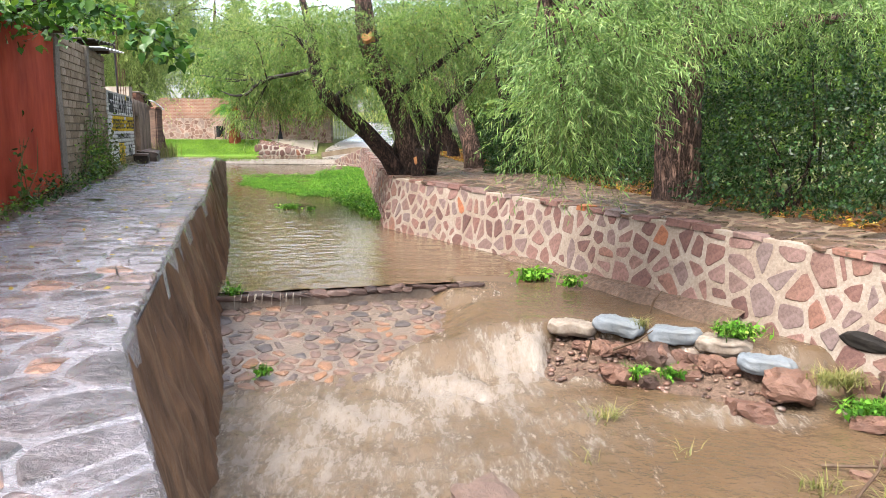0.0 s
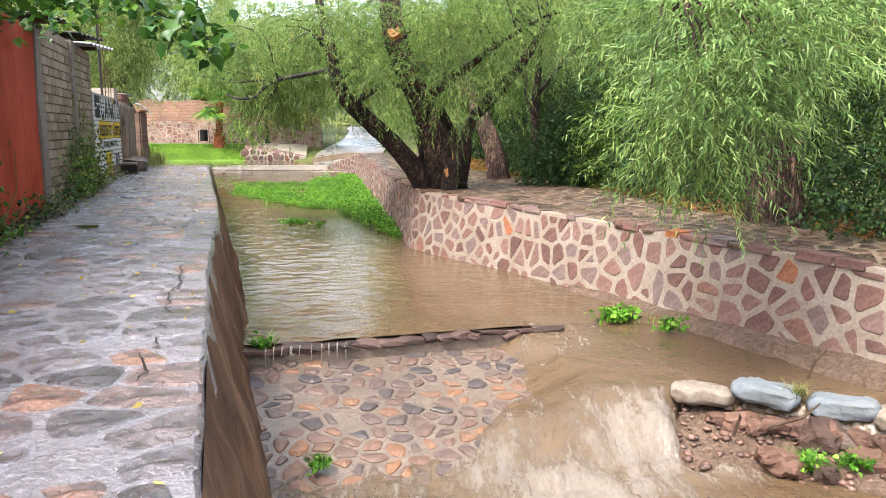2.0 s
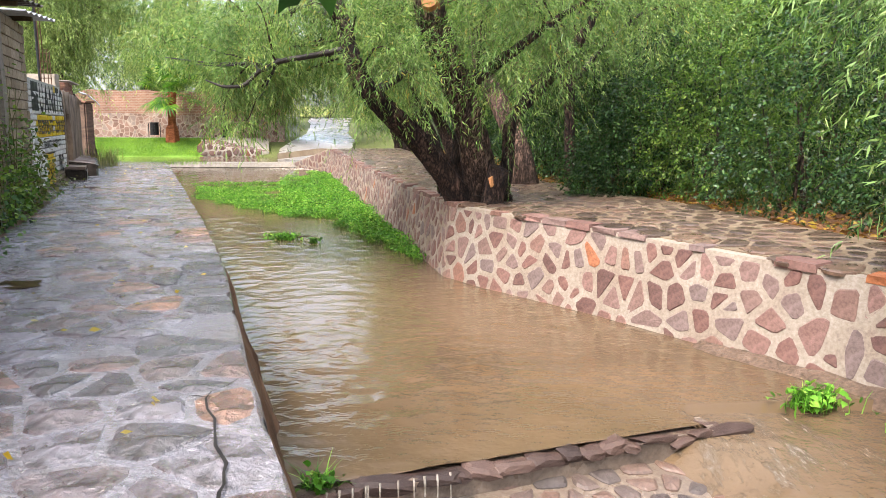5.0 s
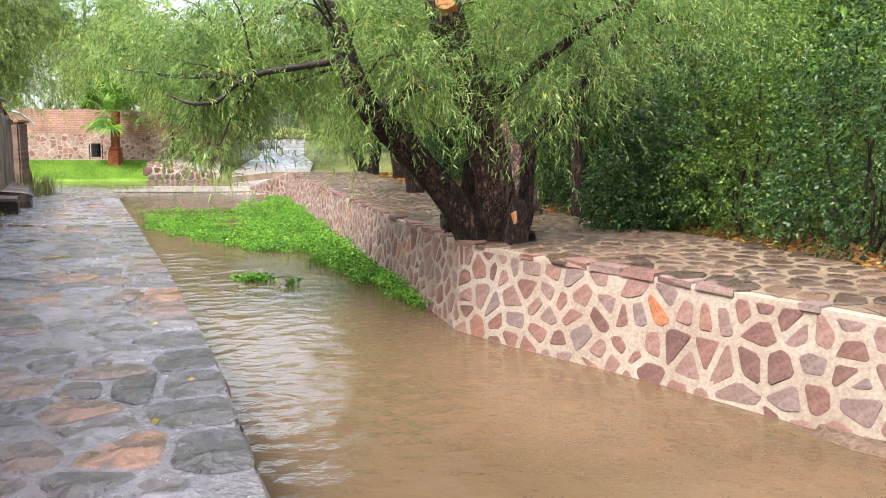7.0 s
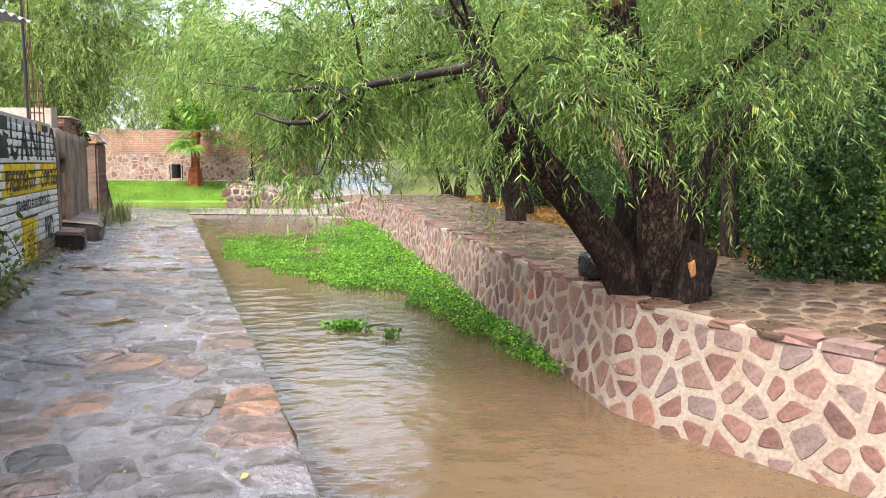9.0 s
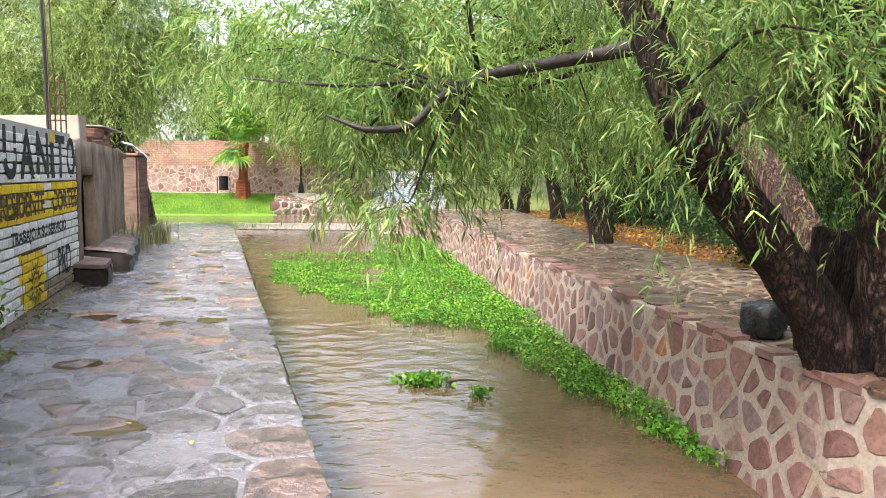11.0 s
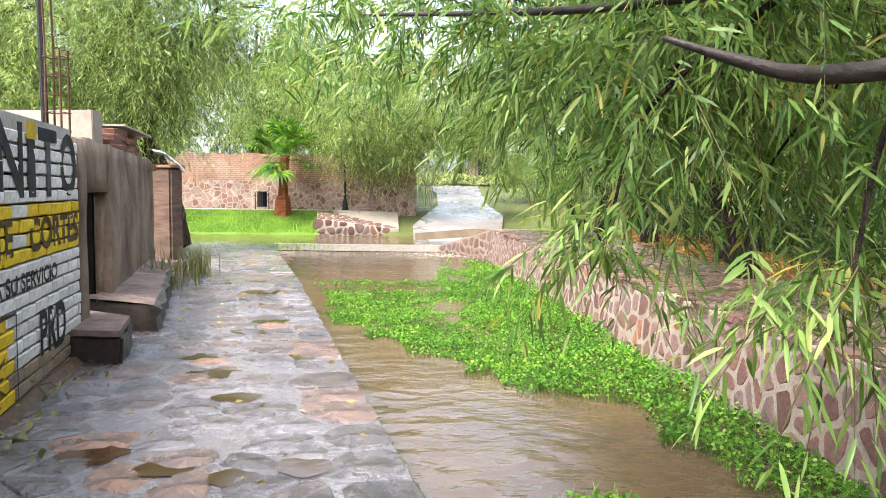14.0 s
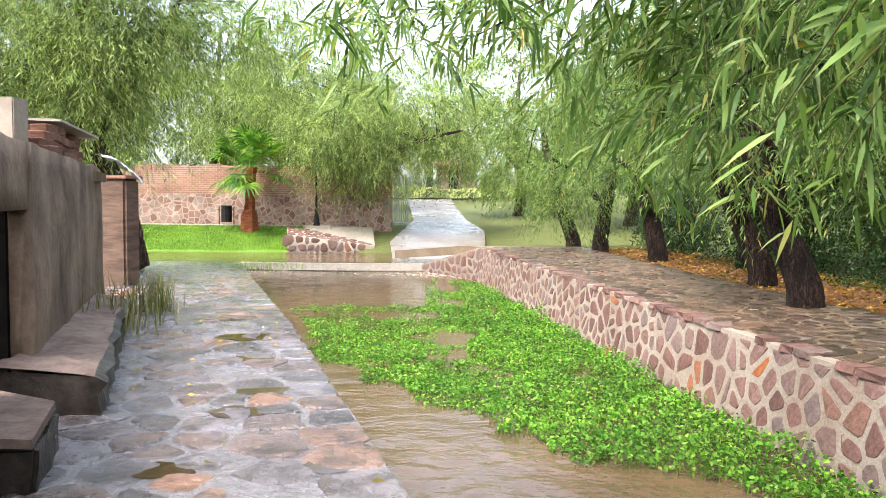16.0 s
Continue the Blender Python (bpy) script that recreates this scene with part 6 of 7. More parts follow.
    v, f = tube([(-1.62, 18.22, 3.4), (-1.72, 17.95, 3.55), (-1.74, 17.86, 3.6)], [0.15, 0.14, 0.13], 12, 0.06)
    under(mesh_from("cut_stub", v, f, M_CUT, label="orange sawn limb stub"), main)
    for k, (x, y, s) in enumerate(((-1.0, 18.95, 0.26), (-0.6, 18.75, 0.2), (-0.3, 18.95, 0.28), (-0.85, 18.72, 0.2))):
        ob = new("root_burl", rock_mesh("root_burl", 1, 1, 1, 40 + k, M_BARK_DARK, 2, 0.5))
        ob.matrix_world = pose(x, y, 0.42, 0, 0, k * 40) @ Matrix.Diagonal((s, s, s, 1))
        under(ob, main)
    # close sprays at the end of the walk
    sp = empty("willow_branch", -4.6, 22.2, 2.9, "low willow branch with long leaves hanging over the water", "branch")
    limbs = [[(-3.0, 21.0, 3.4, 0.03), (-4.0, 21.8, 3.2, 0.022), (-5.0, 22.3, 3.0, 0.012), (-5.5, 22.5, 2.6, 0.005)],
             [(-3.2, 21.0, 3.4, 0.03), (-4.1, 21.3, 3.2, 0.02), (-4.8, 21.5, 2.9, 0.012), (-5.2, 21.7, 2.5, 0.005)],
             [(-3.0, 21.2, 3.3, 0.03), (-3.9, 22.4, 3.1, 0.02), (-4.6, 23.2, 2.9, 0.012), (-5.0, 23.6, 2.5, 0.005)],
             [(-2.8, 20.8, 3.1, 0.03), (-3.7, 21.0, 2.8, 0.02), (-4.3, 21.3, 2.5, 0.012), (-4.6, 21.4, 2.1, 0.005)],
             [(-4.0, 21.8, 3.2, 0.02), (-5.0, 22.4, 3.3, 0.014), (-5.8, 22.9, 3.2, 0.008), (-6.4, 23.2, 2.95, 0.004)],
             [(-5.0, 22.4, 3.3, 0.014), (-5.8, 22.0, 3.4, 0.01), (-6.4, 21.7, 3.35, 0.007), (-6.95, 21.6, 3.15, 0.003)],
             [(-5.0, 22.4, 3.3, 0.014), (-5.9, 23.0, 3.5, 0.01), (-6.7, 23.4, 3.4, 0.007), (-7.3, 23.6, 3.1, 0.003)],
             [(-3.4, 20.9, 3.0, 0.02), (-4.3, 20.4, 2.9, 0.014), (-4.8, 20.2, 2.6, 0.008), (-5.0, 20.1, 2.2, 0.004)],
             [(-3.6, 21.0, 3.2, 0.02), (-4.4, 20.7, 3.1, 0.014), (-5.0, 20.5, 2.8, 0.008), (-5.3, 20.4, 2.4, 0.004)]]
    st = []
    for q in limbs:
        s_ = spline(q, 8)
        v, f = tube([p[:3] for p in s_], [p[3] for p in s_], 6)
        under(mesh_from("limb", v, f, M_BARK_DARK), sp)
        st.append(s_[4:, :3])
    st = np.concatenate(st)
    n = 620
    b = st[nrg.integers(0, len(st), n)] + nrg.normal(size=(n, 3)) * 0.2
    d = nrg.normal(size=(n, 3)) * np.array([1, 1, 0.35])
    lv, lf, sv, sf = twigs(b, unit(d), 0.55, 0.6, 18, 0.145, 0.02, True, 0.7)
    tagged(under(mesh_np("foliage", lv, lf, M_WILLOW), sp), kind="stuff")
    tagged(under(mesh_np("twig_mass", sv, sf, M_TWIG), sp), kind="stuff")
    for q, n in (([(-4.1, 18.7, 2.72, 0.02), (-4.45, 18.9, 2.3, 0.012), (-4.65, 18.75, 1.8, 0.008), (-4.72, 18.6, 1.75, 0.004)], 34), ([(-4.7, 19.2, 2.7, 0.018), (-5.1, 19.6, 2.3, 0.012), (-5.25, 19.6, 1.8, 0.006), (-5.3, 19.6, 1.8, 0.004)], 34), ([(-4.0, 19.4, 2.9, 0.02), (-4.2, 20.0, 2.4, 0.012), (-4.35, 20.2, 2.1, 0.006), (-4.4, 20.2, 1.8, 0.004)], 34)):
        s_ = spline(q, 8)
        v, f = tube([p[:3] for p in s_], [p[3] for p in s_], 6)
        under(mesh_from("limb", v, f, M_BARK_DARK), sp)
        b = s_[6:, :3][nrg.integers(0, len(s_) - 6, n)] + nrg.normal(size=(n, 3)) * 0.1
        d = nrg.normal(size=(n, 3)) * np.array([1, 1, 0.3]) + np.array([0, 0, -0.3])
        lv, lf, sv, sf = twigs(b, unit(d), 0.45, 0.9, 14, 0.12, 0.016, True, 0.7, 0.8)
        tagged(under(mesh_np("foliage", lv, lf, M_WILLOW), sp), kind="stuff")
        tagged(under(mesh_np("twig_mass", sv, sf, M_TWIG), sp), kind="stuff")
    # willow behind the promenade whose branches reach over the stream
    tree("willow_tree", "old willow with thick furrowed trunk and long hanging sprays", [
        [(4.25, 13.75, 0.1, 0.5), (4.2, 13.75, 0.7, 0.41), (4.15, 13.7, 1.8, 0.38), (4.2, 13.7, 2.6, 0.36), (4.35, 13.8, 4.2, 0.25), (4.4, 14, 6, 0.12)],
        [(4.15, 13.6, 2.3, 0.2), (3.3, 12.8, 3.2, 0.15), (2.4, 11.6, 3.9, 0.09), (1.6, 10.3, 3.7, 0.04), (1.2, 9.8, 3.2, 0.02)],
        [(4.3, 13.7, 2.7, 0.16), (5.2, 13.3, 3.1, 0.12), (6.3, 12.8, 3.3, 0.08), (7.5, 12.4, 3.3, 0.03)],
        [(4.3, 13.7, 3.2, 0.14), (4.6, 12.6, 3.6, 0.1), (5.0, 11.4, 3.6, 0.04)],
    ], [
        ((1.7, 9.7, 2.45), (0.75, 1.0, 0.95), 480), ((1.6, 9.8, 1.75), (0.6, 0.8, 0.55), 280), ((2.4, 11.0, 3.1), (1.3, 1.3, 0.9), 480), ((4.4, 12.2, 3.6), (1.6, 1.2, 0.5), 330), ((6.2, 12.5, 3.4), (1.4, 1.2, 0.5), 260), ((4.2, 14.5, 4.6), (2.2, 2.0, 0.8), 330),
    ], M_WILLOW2, M_BARK, "", 0.1, 0.015, 26, 0.62, 0.6, 18, lancet=True)
    # slender trees behind
    tree("willow_tree", "leaning brown willow behind the stone path", [
        [(0.95, 23.4, 0.2, 0.34), (0.85, 23.5, 1.0, 0.27), (0.55, 24.2, 2.0, 0.25), (0.2, 25.6, 3.2, 0.22), (0.0, 26.5, 5.0, 0.15)],
        [(0.4, 24.6, 2.4, 0.12), (-0.6, 25.2, 3.5, 0.08), (-1.6, 25.8, 4.4, 0.03)]],
        [((0.2, 26, 5.0), (3.0, 2.6, 1.6), 800), ((-1.6, 27, 4.2), (1.8, 2.4, 1.2), 500), ((2.4, 25, 4.0), (1.6, 1.6, 1.4), 420)], M_WILLOW, M_BARK, "", 0.12, 0.02, 20, 0.85, 0.5, 12)
    tree("slender_tree", "slender dark forked tree in the thicket", [
        [(2.0, 23.2, 0.2, 0.17), (1.95, 23.2, 1.2, 0.13), (1.9, 23.2, 2.1, 0.12), (2.0, 23.3, 3.4, 0.09), (2.2, 23.4, 5.2, 0.05)],
        [(1.95, 23.2, 1.9, 0.09), (1.6, 23.0, 2.9, 0.075), (1.55, 22.9, 4.6, 0.05)],
        [(2.0, 23.2, 2.7, 0.07), (2.7, 23.0, 3.6, 0.05), (3.4, 22.9, 4.2, 0.03)]],
        [((2.0, 23.4, 5.0), (2.2, 2, 1.2), 500), ((3.6, 22.6, 4.2), (1.4, 1.4, 1.0), 330)], M_WILLOW2, M_BARK_DARK, "", 0.11, 0.018, 20, 0.7, 0.5, 10)
    for x, y, lean, hgt, k in ((-0.45, 31.0, -0.9, 5.5, 1), (-0.7, 44.2, 0.3, 6, 2), (0.1, 40.6, -0.5, 6, 3), (0.45, 34.6, -1.0, 6, 4), (1.7, 38.2, 0.5, 5.5, 5), (-1.1, 47.0, -0.9, 5.0, 6)):
        rr = random.Random(k)
        z = 0.25
        tree("willow_tree", "dark leaning willow at the back of the stone path" if k == 1 else "thick old willow near the road", [
            [(x, y, z - 0.2, 0.34), (x - 0.05, y, z + 0.5, 0.26), (x + lean * 0.5, y + 0.2, z + 1.6, 0.22), (x + lean, y + 0.2, z + 2.8, 0.18), (x + lean * 1.3, y + 0.4, hgt, 0.08)],
            [(x + lean * 0.5, y, z + 1.5, 0.12), (x - 0.9, y - 0.6, z + 2.6, 0.08), (x - 1.9, y - 1.0, z + 3.2, 0.03)]],
            [((x + lean, y, hgt - 0.4), (2.4, 2.2, 1.4), 460), ((x - 1.3, y - 0.6, 2.7 if k in (2, 6) else 3.5), (1.1, 1.3, 0.9), 260)], M_WILLOW, M_BARK_DARK, "", 0.15, 0.026, 18, 0.9, 0.5, 10)
    # weeping trees over the house and garden wall
    tree("pepper_tree", "tall weeping tree behind the adobe house", [
        [(-15.2, 41.5, 0.0, 0.4), (-15.4, 41, 2.0, 0.32), (-16.3, 40.5, 4.2, 0.27), (-17.2, 40.2, 6.5, 0.2), (-17.8, 40, 9.0, 0.1)],
        [(-16.0, 40.6, 3.6, 0.16), (-14.6, 40.4, 5.6, 0.12), (-13.4, 40.2, 7.4, 0.06)],
        [(-16.9, 40.4, 5.8, 0.14), (-15.4, 39.6, 7.6, 0.1), (-14.2, 39.2, 9.0, 0.05)],
        [(-17.0, 40.4, 6.0, 0.14), (-18.9, 39.6, 7.6, 0.1), (-20.2, 39.2, 8.4, 0.05)]],
        [((-14.8, 40.0, 6.8), (1.8, 2.0, 1.9), 900), ((-11.9, 42, 7.4), (1.6, 1.6, 1.0), 260), ((-16.6, 39.4, 7.2), (2.6, 2.2, 2.6), 1250), ((-19.4, 39.2, 6.6), (2.6, 2.2, 2.4), 1100), ((-16.2, 40, 9.6), (4.5, 3, 1.6), 700), ((-18.6, 37.5, 4.8), (1.8, 1.6, 1.3), 560), ((-22.5, 39, 6.3), (2.2, 2.4, 2.6), 800), ((-15.2, 38.6, 4.9), (0.9, 0.9, 0.9), 240)], M_YOUNG, M_BARK, "", 0.19, 0.032, 22, 1.5, 0.55, 12)
    tree("pepper_tree", "weeping tree behind the far garden wall", [
        [(-9.6, 61, 0.8, 0.4), (-9.8, 60.5, 3.6, 0.3), (-10.6, 60, 6.4, 0.2), (-11, 60, 9, 0.1)],
        [(-9.8, 60.5, 3.8, 0.2), (-8.2, 58, 4.6, 0.14), (-6.6, 55.5, 5.0, 0.1), (-5, 53, 5.2, 0.05)],
        [(-10.0, 60.4, 4.4, 0.16), (-11.2, 57.8, 5.6, 0.1), (-11.6, 55.0, 5.6, 0.04)]],
        [((-11.0, 55.6, 5.4), (2.0, 1.8, 1.6), 900), ((-8.8, 56.0, 4.4), (1.4, 1.6, 0.9), 500), ((-12.6, 59, 7.6), (3.5, 3, 2.2), 900), ((-6.8, 55.8, 6.6), (2.4, 2.4, 1.3), 620), ((-5.2, 56.5, 4.9), (1.6, 1.8, 0.7), 320), ((-16.5, 60, 7.0), (3.5, 2, 2.2), 800), ((-8.2, 60, 8.6), (2.8, 2, 1.5), 420)], M_YOUNG, M_BARK_DARK, "", 0.22, 0.038, 20, 1.4, 0.5, 10)
    rr = random.Random(21)
    for k, (x, y, hgt) in enumerate(((-26, 64, 12), (-19, 66, 13), (-12, 70, 9), (-0.8, 66, 11), (4, 58, 11), (8, 48, 11), (-28, 50, 11), (10, 36, 10), (9, 84, 12), (-20, 90, 14), (14, 26, 10), (9.5, 25, 8), (6.5, 30, 8), (5.0, 38, 9), (-30, 74, 12), (14, 70, 11), (-6, 112, 12))):
        z = ground_z(x, y)
        tree("background_tree", "leafy green tree in the distance", [
            [(x, y, z - 0.2, 0.38), (x + 0.2, y, z + 2, 0.3), (x - 0.2, y, z + hgt * 0.5, 0.2), (x, y, z + hgt * 0.85, 0.06)],
            [(x, y, z + 2.5, 0.14), (x + 1.8, y - 0.4, z + 4.6, 0.05)], [(x, y, z + 2.8, 0.14), (x - 1.9, y - 0.6, z + 5, 0.05)]],
            [((x, y, z + hgt * 0.72), (3.8, 3.2, hgt * 0.26), 620), ((x + 1.9, y - 1, z + hgt * 0.42), (2.3, 2.2, hgt * 0.22), 400), ((x - 2.0, y - 1, z + hgt * 0.45), (2.3, 2.2, hgt * 0.22), 400), ((x, y - 1.6, z + hgt * 0.3), (2.4, 1.6, hgt * 0.14), 170)],
            (M_YOUNG, M_WILLOW, M_BUSH2)[k % 3], M_BARK, "background trees", 0.26, 0.075, 18, 1.2, 0.45, 8)


def build_bushes():
    spots = [(5.2, 15.2, 1.6, 1.3), (5.8, 12.6, 1.5, 1.4), (7.4, 10.6, 1.4, 1.5), (4.3, 17.6, 1.9, 1.4), (3.9, 19.8, 2.0, 1.3), (5.6, 18.6, 2.6, 1.6), (3.4, 21.8, 1.8, 1.2), (7.2, 14.6, 2.3, 1.7), (4.8, 22.6, 2.3, 1.6), (2.9, 24.6, 1.9, 1.2), (6.6, 21.6, 2.8, 1.8), (9.3, 12.0, 2.0, 1.7), (2.6, 27.2, 1.7, 1.2), (3.9, 29, 2.0, 1.5), (2.2, 20.6, 1.2, 0.7), (9.4, 8.6, 1.4, 1.3), (2.9, 31, 1.3, 1.2), (3.2, 34, 1.6, 1.4), (2.6, 37.5, 1.4, 1.3), (3.0, 41, 1.6, 1.5), (1.9, 44, 1.2, 1.0), (5, 32, 2.4, 1.8), (5.5, 36, 2.6, 1.9), (5, 41, 2.6, 2.0), (3, 47.5, 1.8, 1.6), (7.5, 28, 2.8, 2.0), (-6.8, 82, 1.2, 2.4), (-2.0, 80, 1.4, 2.6), (2.4, 72, 1.6, 2.2)]
    for k, (x, y, h, w) in enumerate(spots):
        z = ground_z(x, y)
        tall = h * 1.1
        bush("thicket_bush", "dense dark green bush with small round leaves" if h < 1.95 else "bright green leafy bush in the thicket", [((x, y, z + tall * 0.62), (w, w, tall * 0.62), 430), ((x - 0.3, y - 0.3, z + tall * 0.3), (w * 1.05, w, tall * 0.35), 250), ((x + 0.3, y, z + tall * 1.3), (w * 0.7, w * 0.7, tall * 0.42), 260)],
             M_BUSH if h < 1.95 else M_BUSH2, 0.075, 0.042, 12, 0.42, 5, "thicket")


def build_left_plants():
    # broad-leaved branch that leans over the red wall
    b = empty("mulberry_branch", -5.4, 10.2, 3.0, "broad-leaved branch leaning over the red wall", "branch")
    limbs = [[(-7.2, 12.5, 2.9, 0.06), (-6.2, 11.4, 3.15, 0.045), (-5.0, 10.2, 3.15, 0.03), (-4.0, 9.2, 2.88, 0.018), (-3.25, 8.6, 2.52, 0.008), (-2.85, 8.4, 2.32, 0.004)],
             [(-7.0, 12.0, 2.9, 0.05), (-6.2, 10.6, 3.3, 0.03), (-5.3, 9.2, 3.4, 0.015), (-4.6, 8.4, 3.2, 0.006)],
             [(-7.2, 12.8, 2.9, 0.05), (-6.4, 12.0, 3.3, 0.03), (-5.6, 11.6, 3.3, 0.015), (-5.0, 11.2, 3.0, 0.006)],
             [(-6.6, 10.4, 2.9, 0.04), (-6.0, 9.6, 3.1, 0.02), (-5.4, 9.0, 2.9, 0.008)]]
    P = []
    for i, q in enumerate(limbs):
        s = spline(q, 8)
        v, f = tube([p[:3] for p in s], [p[3] for p in s], 6)
        under(mesh_from("limb", v, f, M_BARK_DARK), b)
        P.append(np.repeat(s[8:, :3], 14 if i else 12, 0))
    P = np.concatenate(P)
    P = P + nrg.normal(size=P.shape) * np.array([0.13, 0.13, 0.1])
    extra = np.array([-6.4, 11.2, 3.15]) + nrg.normal(size=(700, 3)) * np.array([0.45, 1.2, 0.2])
    under(broad_leaves("foliage", np.concatenate([P, extra]), 0.125, M_BROAD, None), b)
    # shrubs along the walls
    for k, (y, h, n, mat, ln) in enumerate(((10.8, 0.9, 60, M_BROAD, 0.09), (9.6, 0.25, 150, M_BUSH2, 0.045), (10.6, 0.22, 170, M_BUSH2, 0.045), (11.6, 0.3, 200, M_BUSH, 0.05), (12.6, 0.32, 230, M_BUSH, 0.05), (13.5, 0.3, 200, M_BUSH2, 0.05), (14.8, 0.5, 220, M_BUSH, 0.06), (15.6, 1.1, 520, M_BUSH2, 0.06), (16.4, 1.5, 700, M_BUSH2, 0.06), (17.3, 1.0, 420, M_DRYGRASS, 0.07), (18.2, 0.6, 220, M_BUSH2, 0.05), (8.4, 0.22, 140, M_BUSH2, 0.045), (20.1, 0.12, 60, M_DRYGRASS, 0.05), (21.6, 0.1, 40, M_DRYGRASS, 0.04))):
        p0 = wall_point(y, walk_z(y) + 0.04, 0.17)
        e = empty("wall_plant", p0.x, p0.y, p0.z, ("tall weed with broad leaves against the red wall" if k == 0 else "tangled weeds growing at the foot of the wall" if h > 0.45 else "low green weeds along the wall's foot"), "plant", "weeds along the wall")
        q = np.array(p0) + nrg.normal(size=(n, 3)) * np.array([0.11, 0.36 if k else 0.12, 0]) + np.stack([np.zeros(n), np.zeros(n), np.abs(nrg.normal(size=n)) * h * 0.45], 1)
        ok = (q - np.array(p0)) @ np.array(WN) > -0.12
        ob = broad_leaves("foliage", q[ok], ln, mat, None)
        under(ob, e)
        rr = random.Random(k)
        for j in range(4 if h > 0.3 else 2):
            v, f = tube([(p0.x, p0.y + rr.uniform(-.25, .25), p0.z - 0.05), (p0.x + rr.uniform(-.08, .1), p0.y + rr.uniform(-.3, .3), p0.z + h * 0.6), (p0.x + rr.uniform(-.05, .15), p0.y + rr.uniform(-.35, .35), p0.z + h * 1.1)], [0.009, 0.007, 0.003], 5)
            under(mesh_from("stem", v, f, M_TWIG), e)


def broad_leaves(name, p, size, material, parent):
    """Heart-shaped leaves with a fold along the midrib."""
    n = len(p)
    p = p[clear_of_path(p, 0.5)]
    n = len(p)
    d = unit(nrg.normal(size=(n, 3)) * np.array([1, 1, 0.5]) + np.array([0.1, -0.1, -0.45]))
    side = unit(np.cross(d, nrg.normal(size=(n, 3)) * 0.5 + np.array([0, 0, 1.0])))
    up = np.cross(side, d)
    L = (size * nrg.uniform(0.6, 1.3, n))[:, None]
    pts = [p]
    for t, w in ((0.12, 0.34), (0.42, 0.42), (0.75, 0.2)):
        c = p + d * L * t
        pts += [c, c + side * L * w + up * L * 0.09, c - side * L * w + up * L * 0.09]
    pts.append(p + d * L - np.array([0, 0, 0.1]) * L)
    v = np.stack(pts, 1).reshape(-1, 3)
    b = np.arange(n)[:, None] * 11
    tri = [(0, 1, 2), (0, 3, 1), (1, 4, 5), (1, 5, 2), (1, 3, 6), (1, 6, 4), (4, 7, 8), (4, 8, 5), (4, 6, 9), (4, 9, 7), (7, 10, 8), (7, 9, 10)]
    return tagged(mesh_np(name, v, np.concatenate([b + list(t) for t in tri], 0), material, parent), kind="stuff")


def build_water_plants():
    """The mat of green water plants between the weirs."""
    n = 190000
    px, py = nrg.uniform(-11, -1, n), nrg.uniform(19.5, 44.5, n)
    keep = []
    for x, y in zip(px, py):
        a = interp(y, [19.5, 21.9, 22.6, 25.3, 26.3, 26.9, 28, 28.7, 29.5, 31.5, 33, 38.8, 40, 44], [-1.5, -2.6, -2.9, -3.4, -3.9, -4.9, -5.7, -6.0, -6.7, -7.9, -8.7, -10.0, -10.6, -7.2])
        b = right_x(y) - 0.15
        w = 0.5 * noise.noise((x * 0.9, y * 0.9, 4)) + 0.25 * noise.noise((x * 2.6, y * 2.6, 1))
        gap = noise.noise((x * 0.75 + 9, y * 0.6, 8)) + 0.35 * noise.noise((x * 3.1, y * 3.1, 6)) > 0.27 and x < right_x(y) - 1.0
        far = y > 39 and x < -6.6
        keep.append(a + w < x < b and not gap and not far)
    keep = np.array(keep)
    px, py = px[keep], py[keep]
    hh = np.array([0.05 + 0.3 * max(0, noise.noise((x * 1.7, y * 1.7, 2))) + 0.30 * max(0, min(1, (x - right_x(y) + 3.2) / 2.6)) * (0.5 + 0.5 * noise.noise((x * 0.8, y * 0.8, 6))) for x, y in zip(px, py)])
    pz = POOL_Z + 0.02 + nrg.uniform(0.15, 1.0, len(px)) * hh
    e = empty("water_plants", -4, 28, POOL_Z, "mat of bright green leafy water plants along the wall", "plants", kind="stuff")
    ob = broad_leaves("foliage", np.stack([px, py, pz], 1), 0.05, M_CRESS, None)
    under(ob, e)
    k = nrg.random(len(px)) < 0.2
    ob = blades("stem_mass", np.stack([px[k], py[k], np.full(k.sum(), POOL_Z - 0.02)], 1), 0.13, 0.012, M_CRESS, "", "", 0.6, e)
    ob.matrix_parent_inverse = e.matrix_world.inverted()
    # separate tufts
    for x, y, s, n in ((-4.6, 22.9, 0.3, 260), (-3.9, 22.3, 0.13, 60), (-1.75, 20.9, 0.35, 200), (1.46, 12.2, 0.24, 200), (1.98, 11.62, 0.17, 80)):
        z = POOL_Z if y > 13 else -0.86
        t = empty("plant_tuft", x, y, z, "small green tuft standing in the water", "plant", "tufts")
        q = np.array([x, y, z]) + nrg.normal(size=(n, 3)) * np.array([s * 0.55, s * 0.4, 0]) + np.stack([np.zeros(n), np.zeros(n), nrg.uniform(0, 0.14, n)], 1)
        under(broad_leaves("foliage", q, 0.075, M_CRESS, None), t)
        under(blades("stem_mass", q[: n // 2] * np.array([1, 1, 0]) + np.array([0, 0, z - 0.03]), 0.2, 0.01, M_CRESS, "", "", 0.8, t), t)


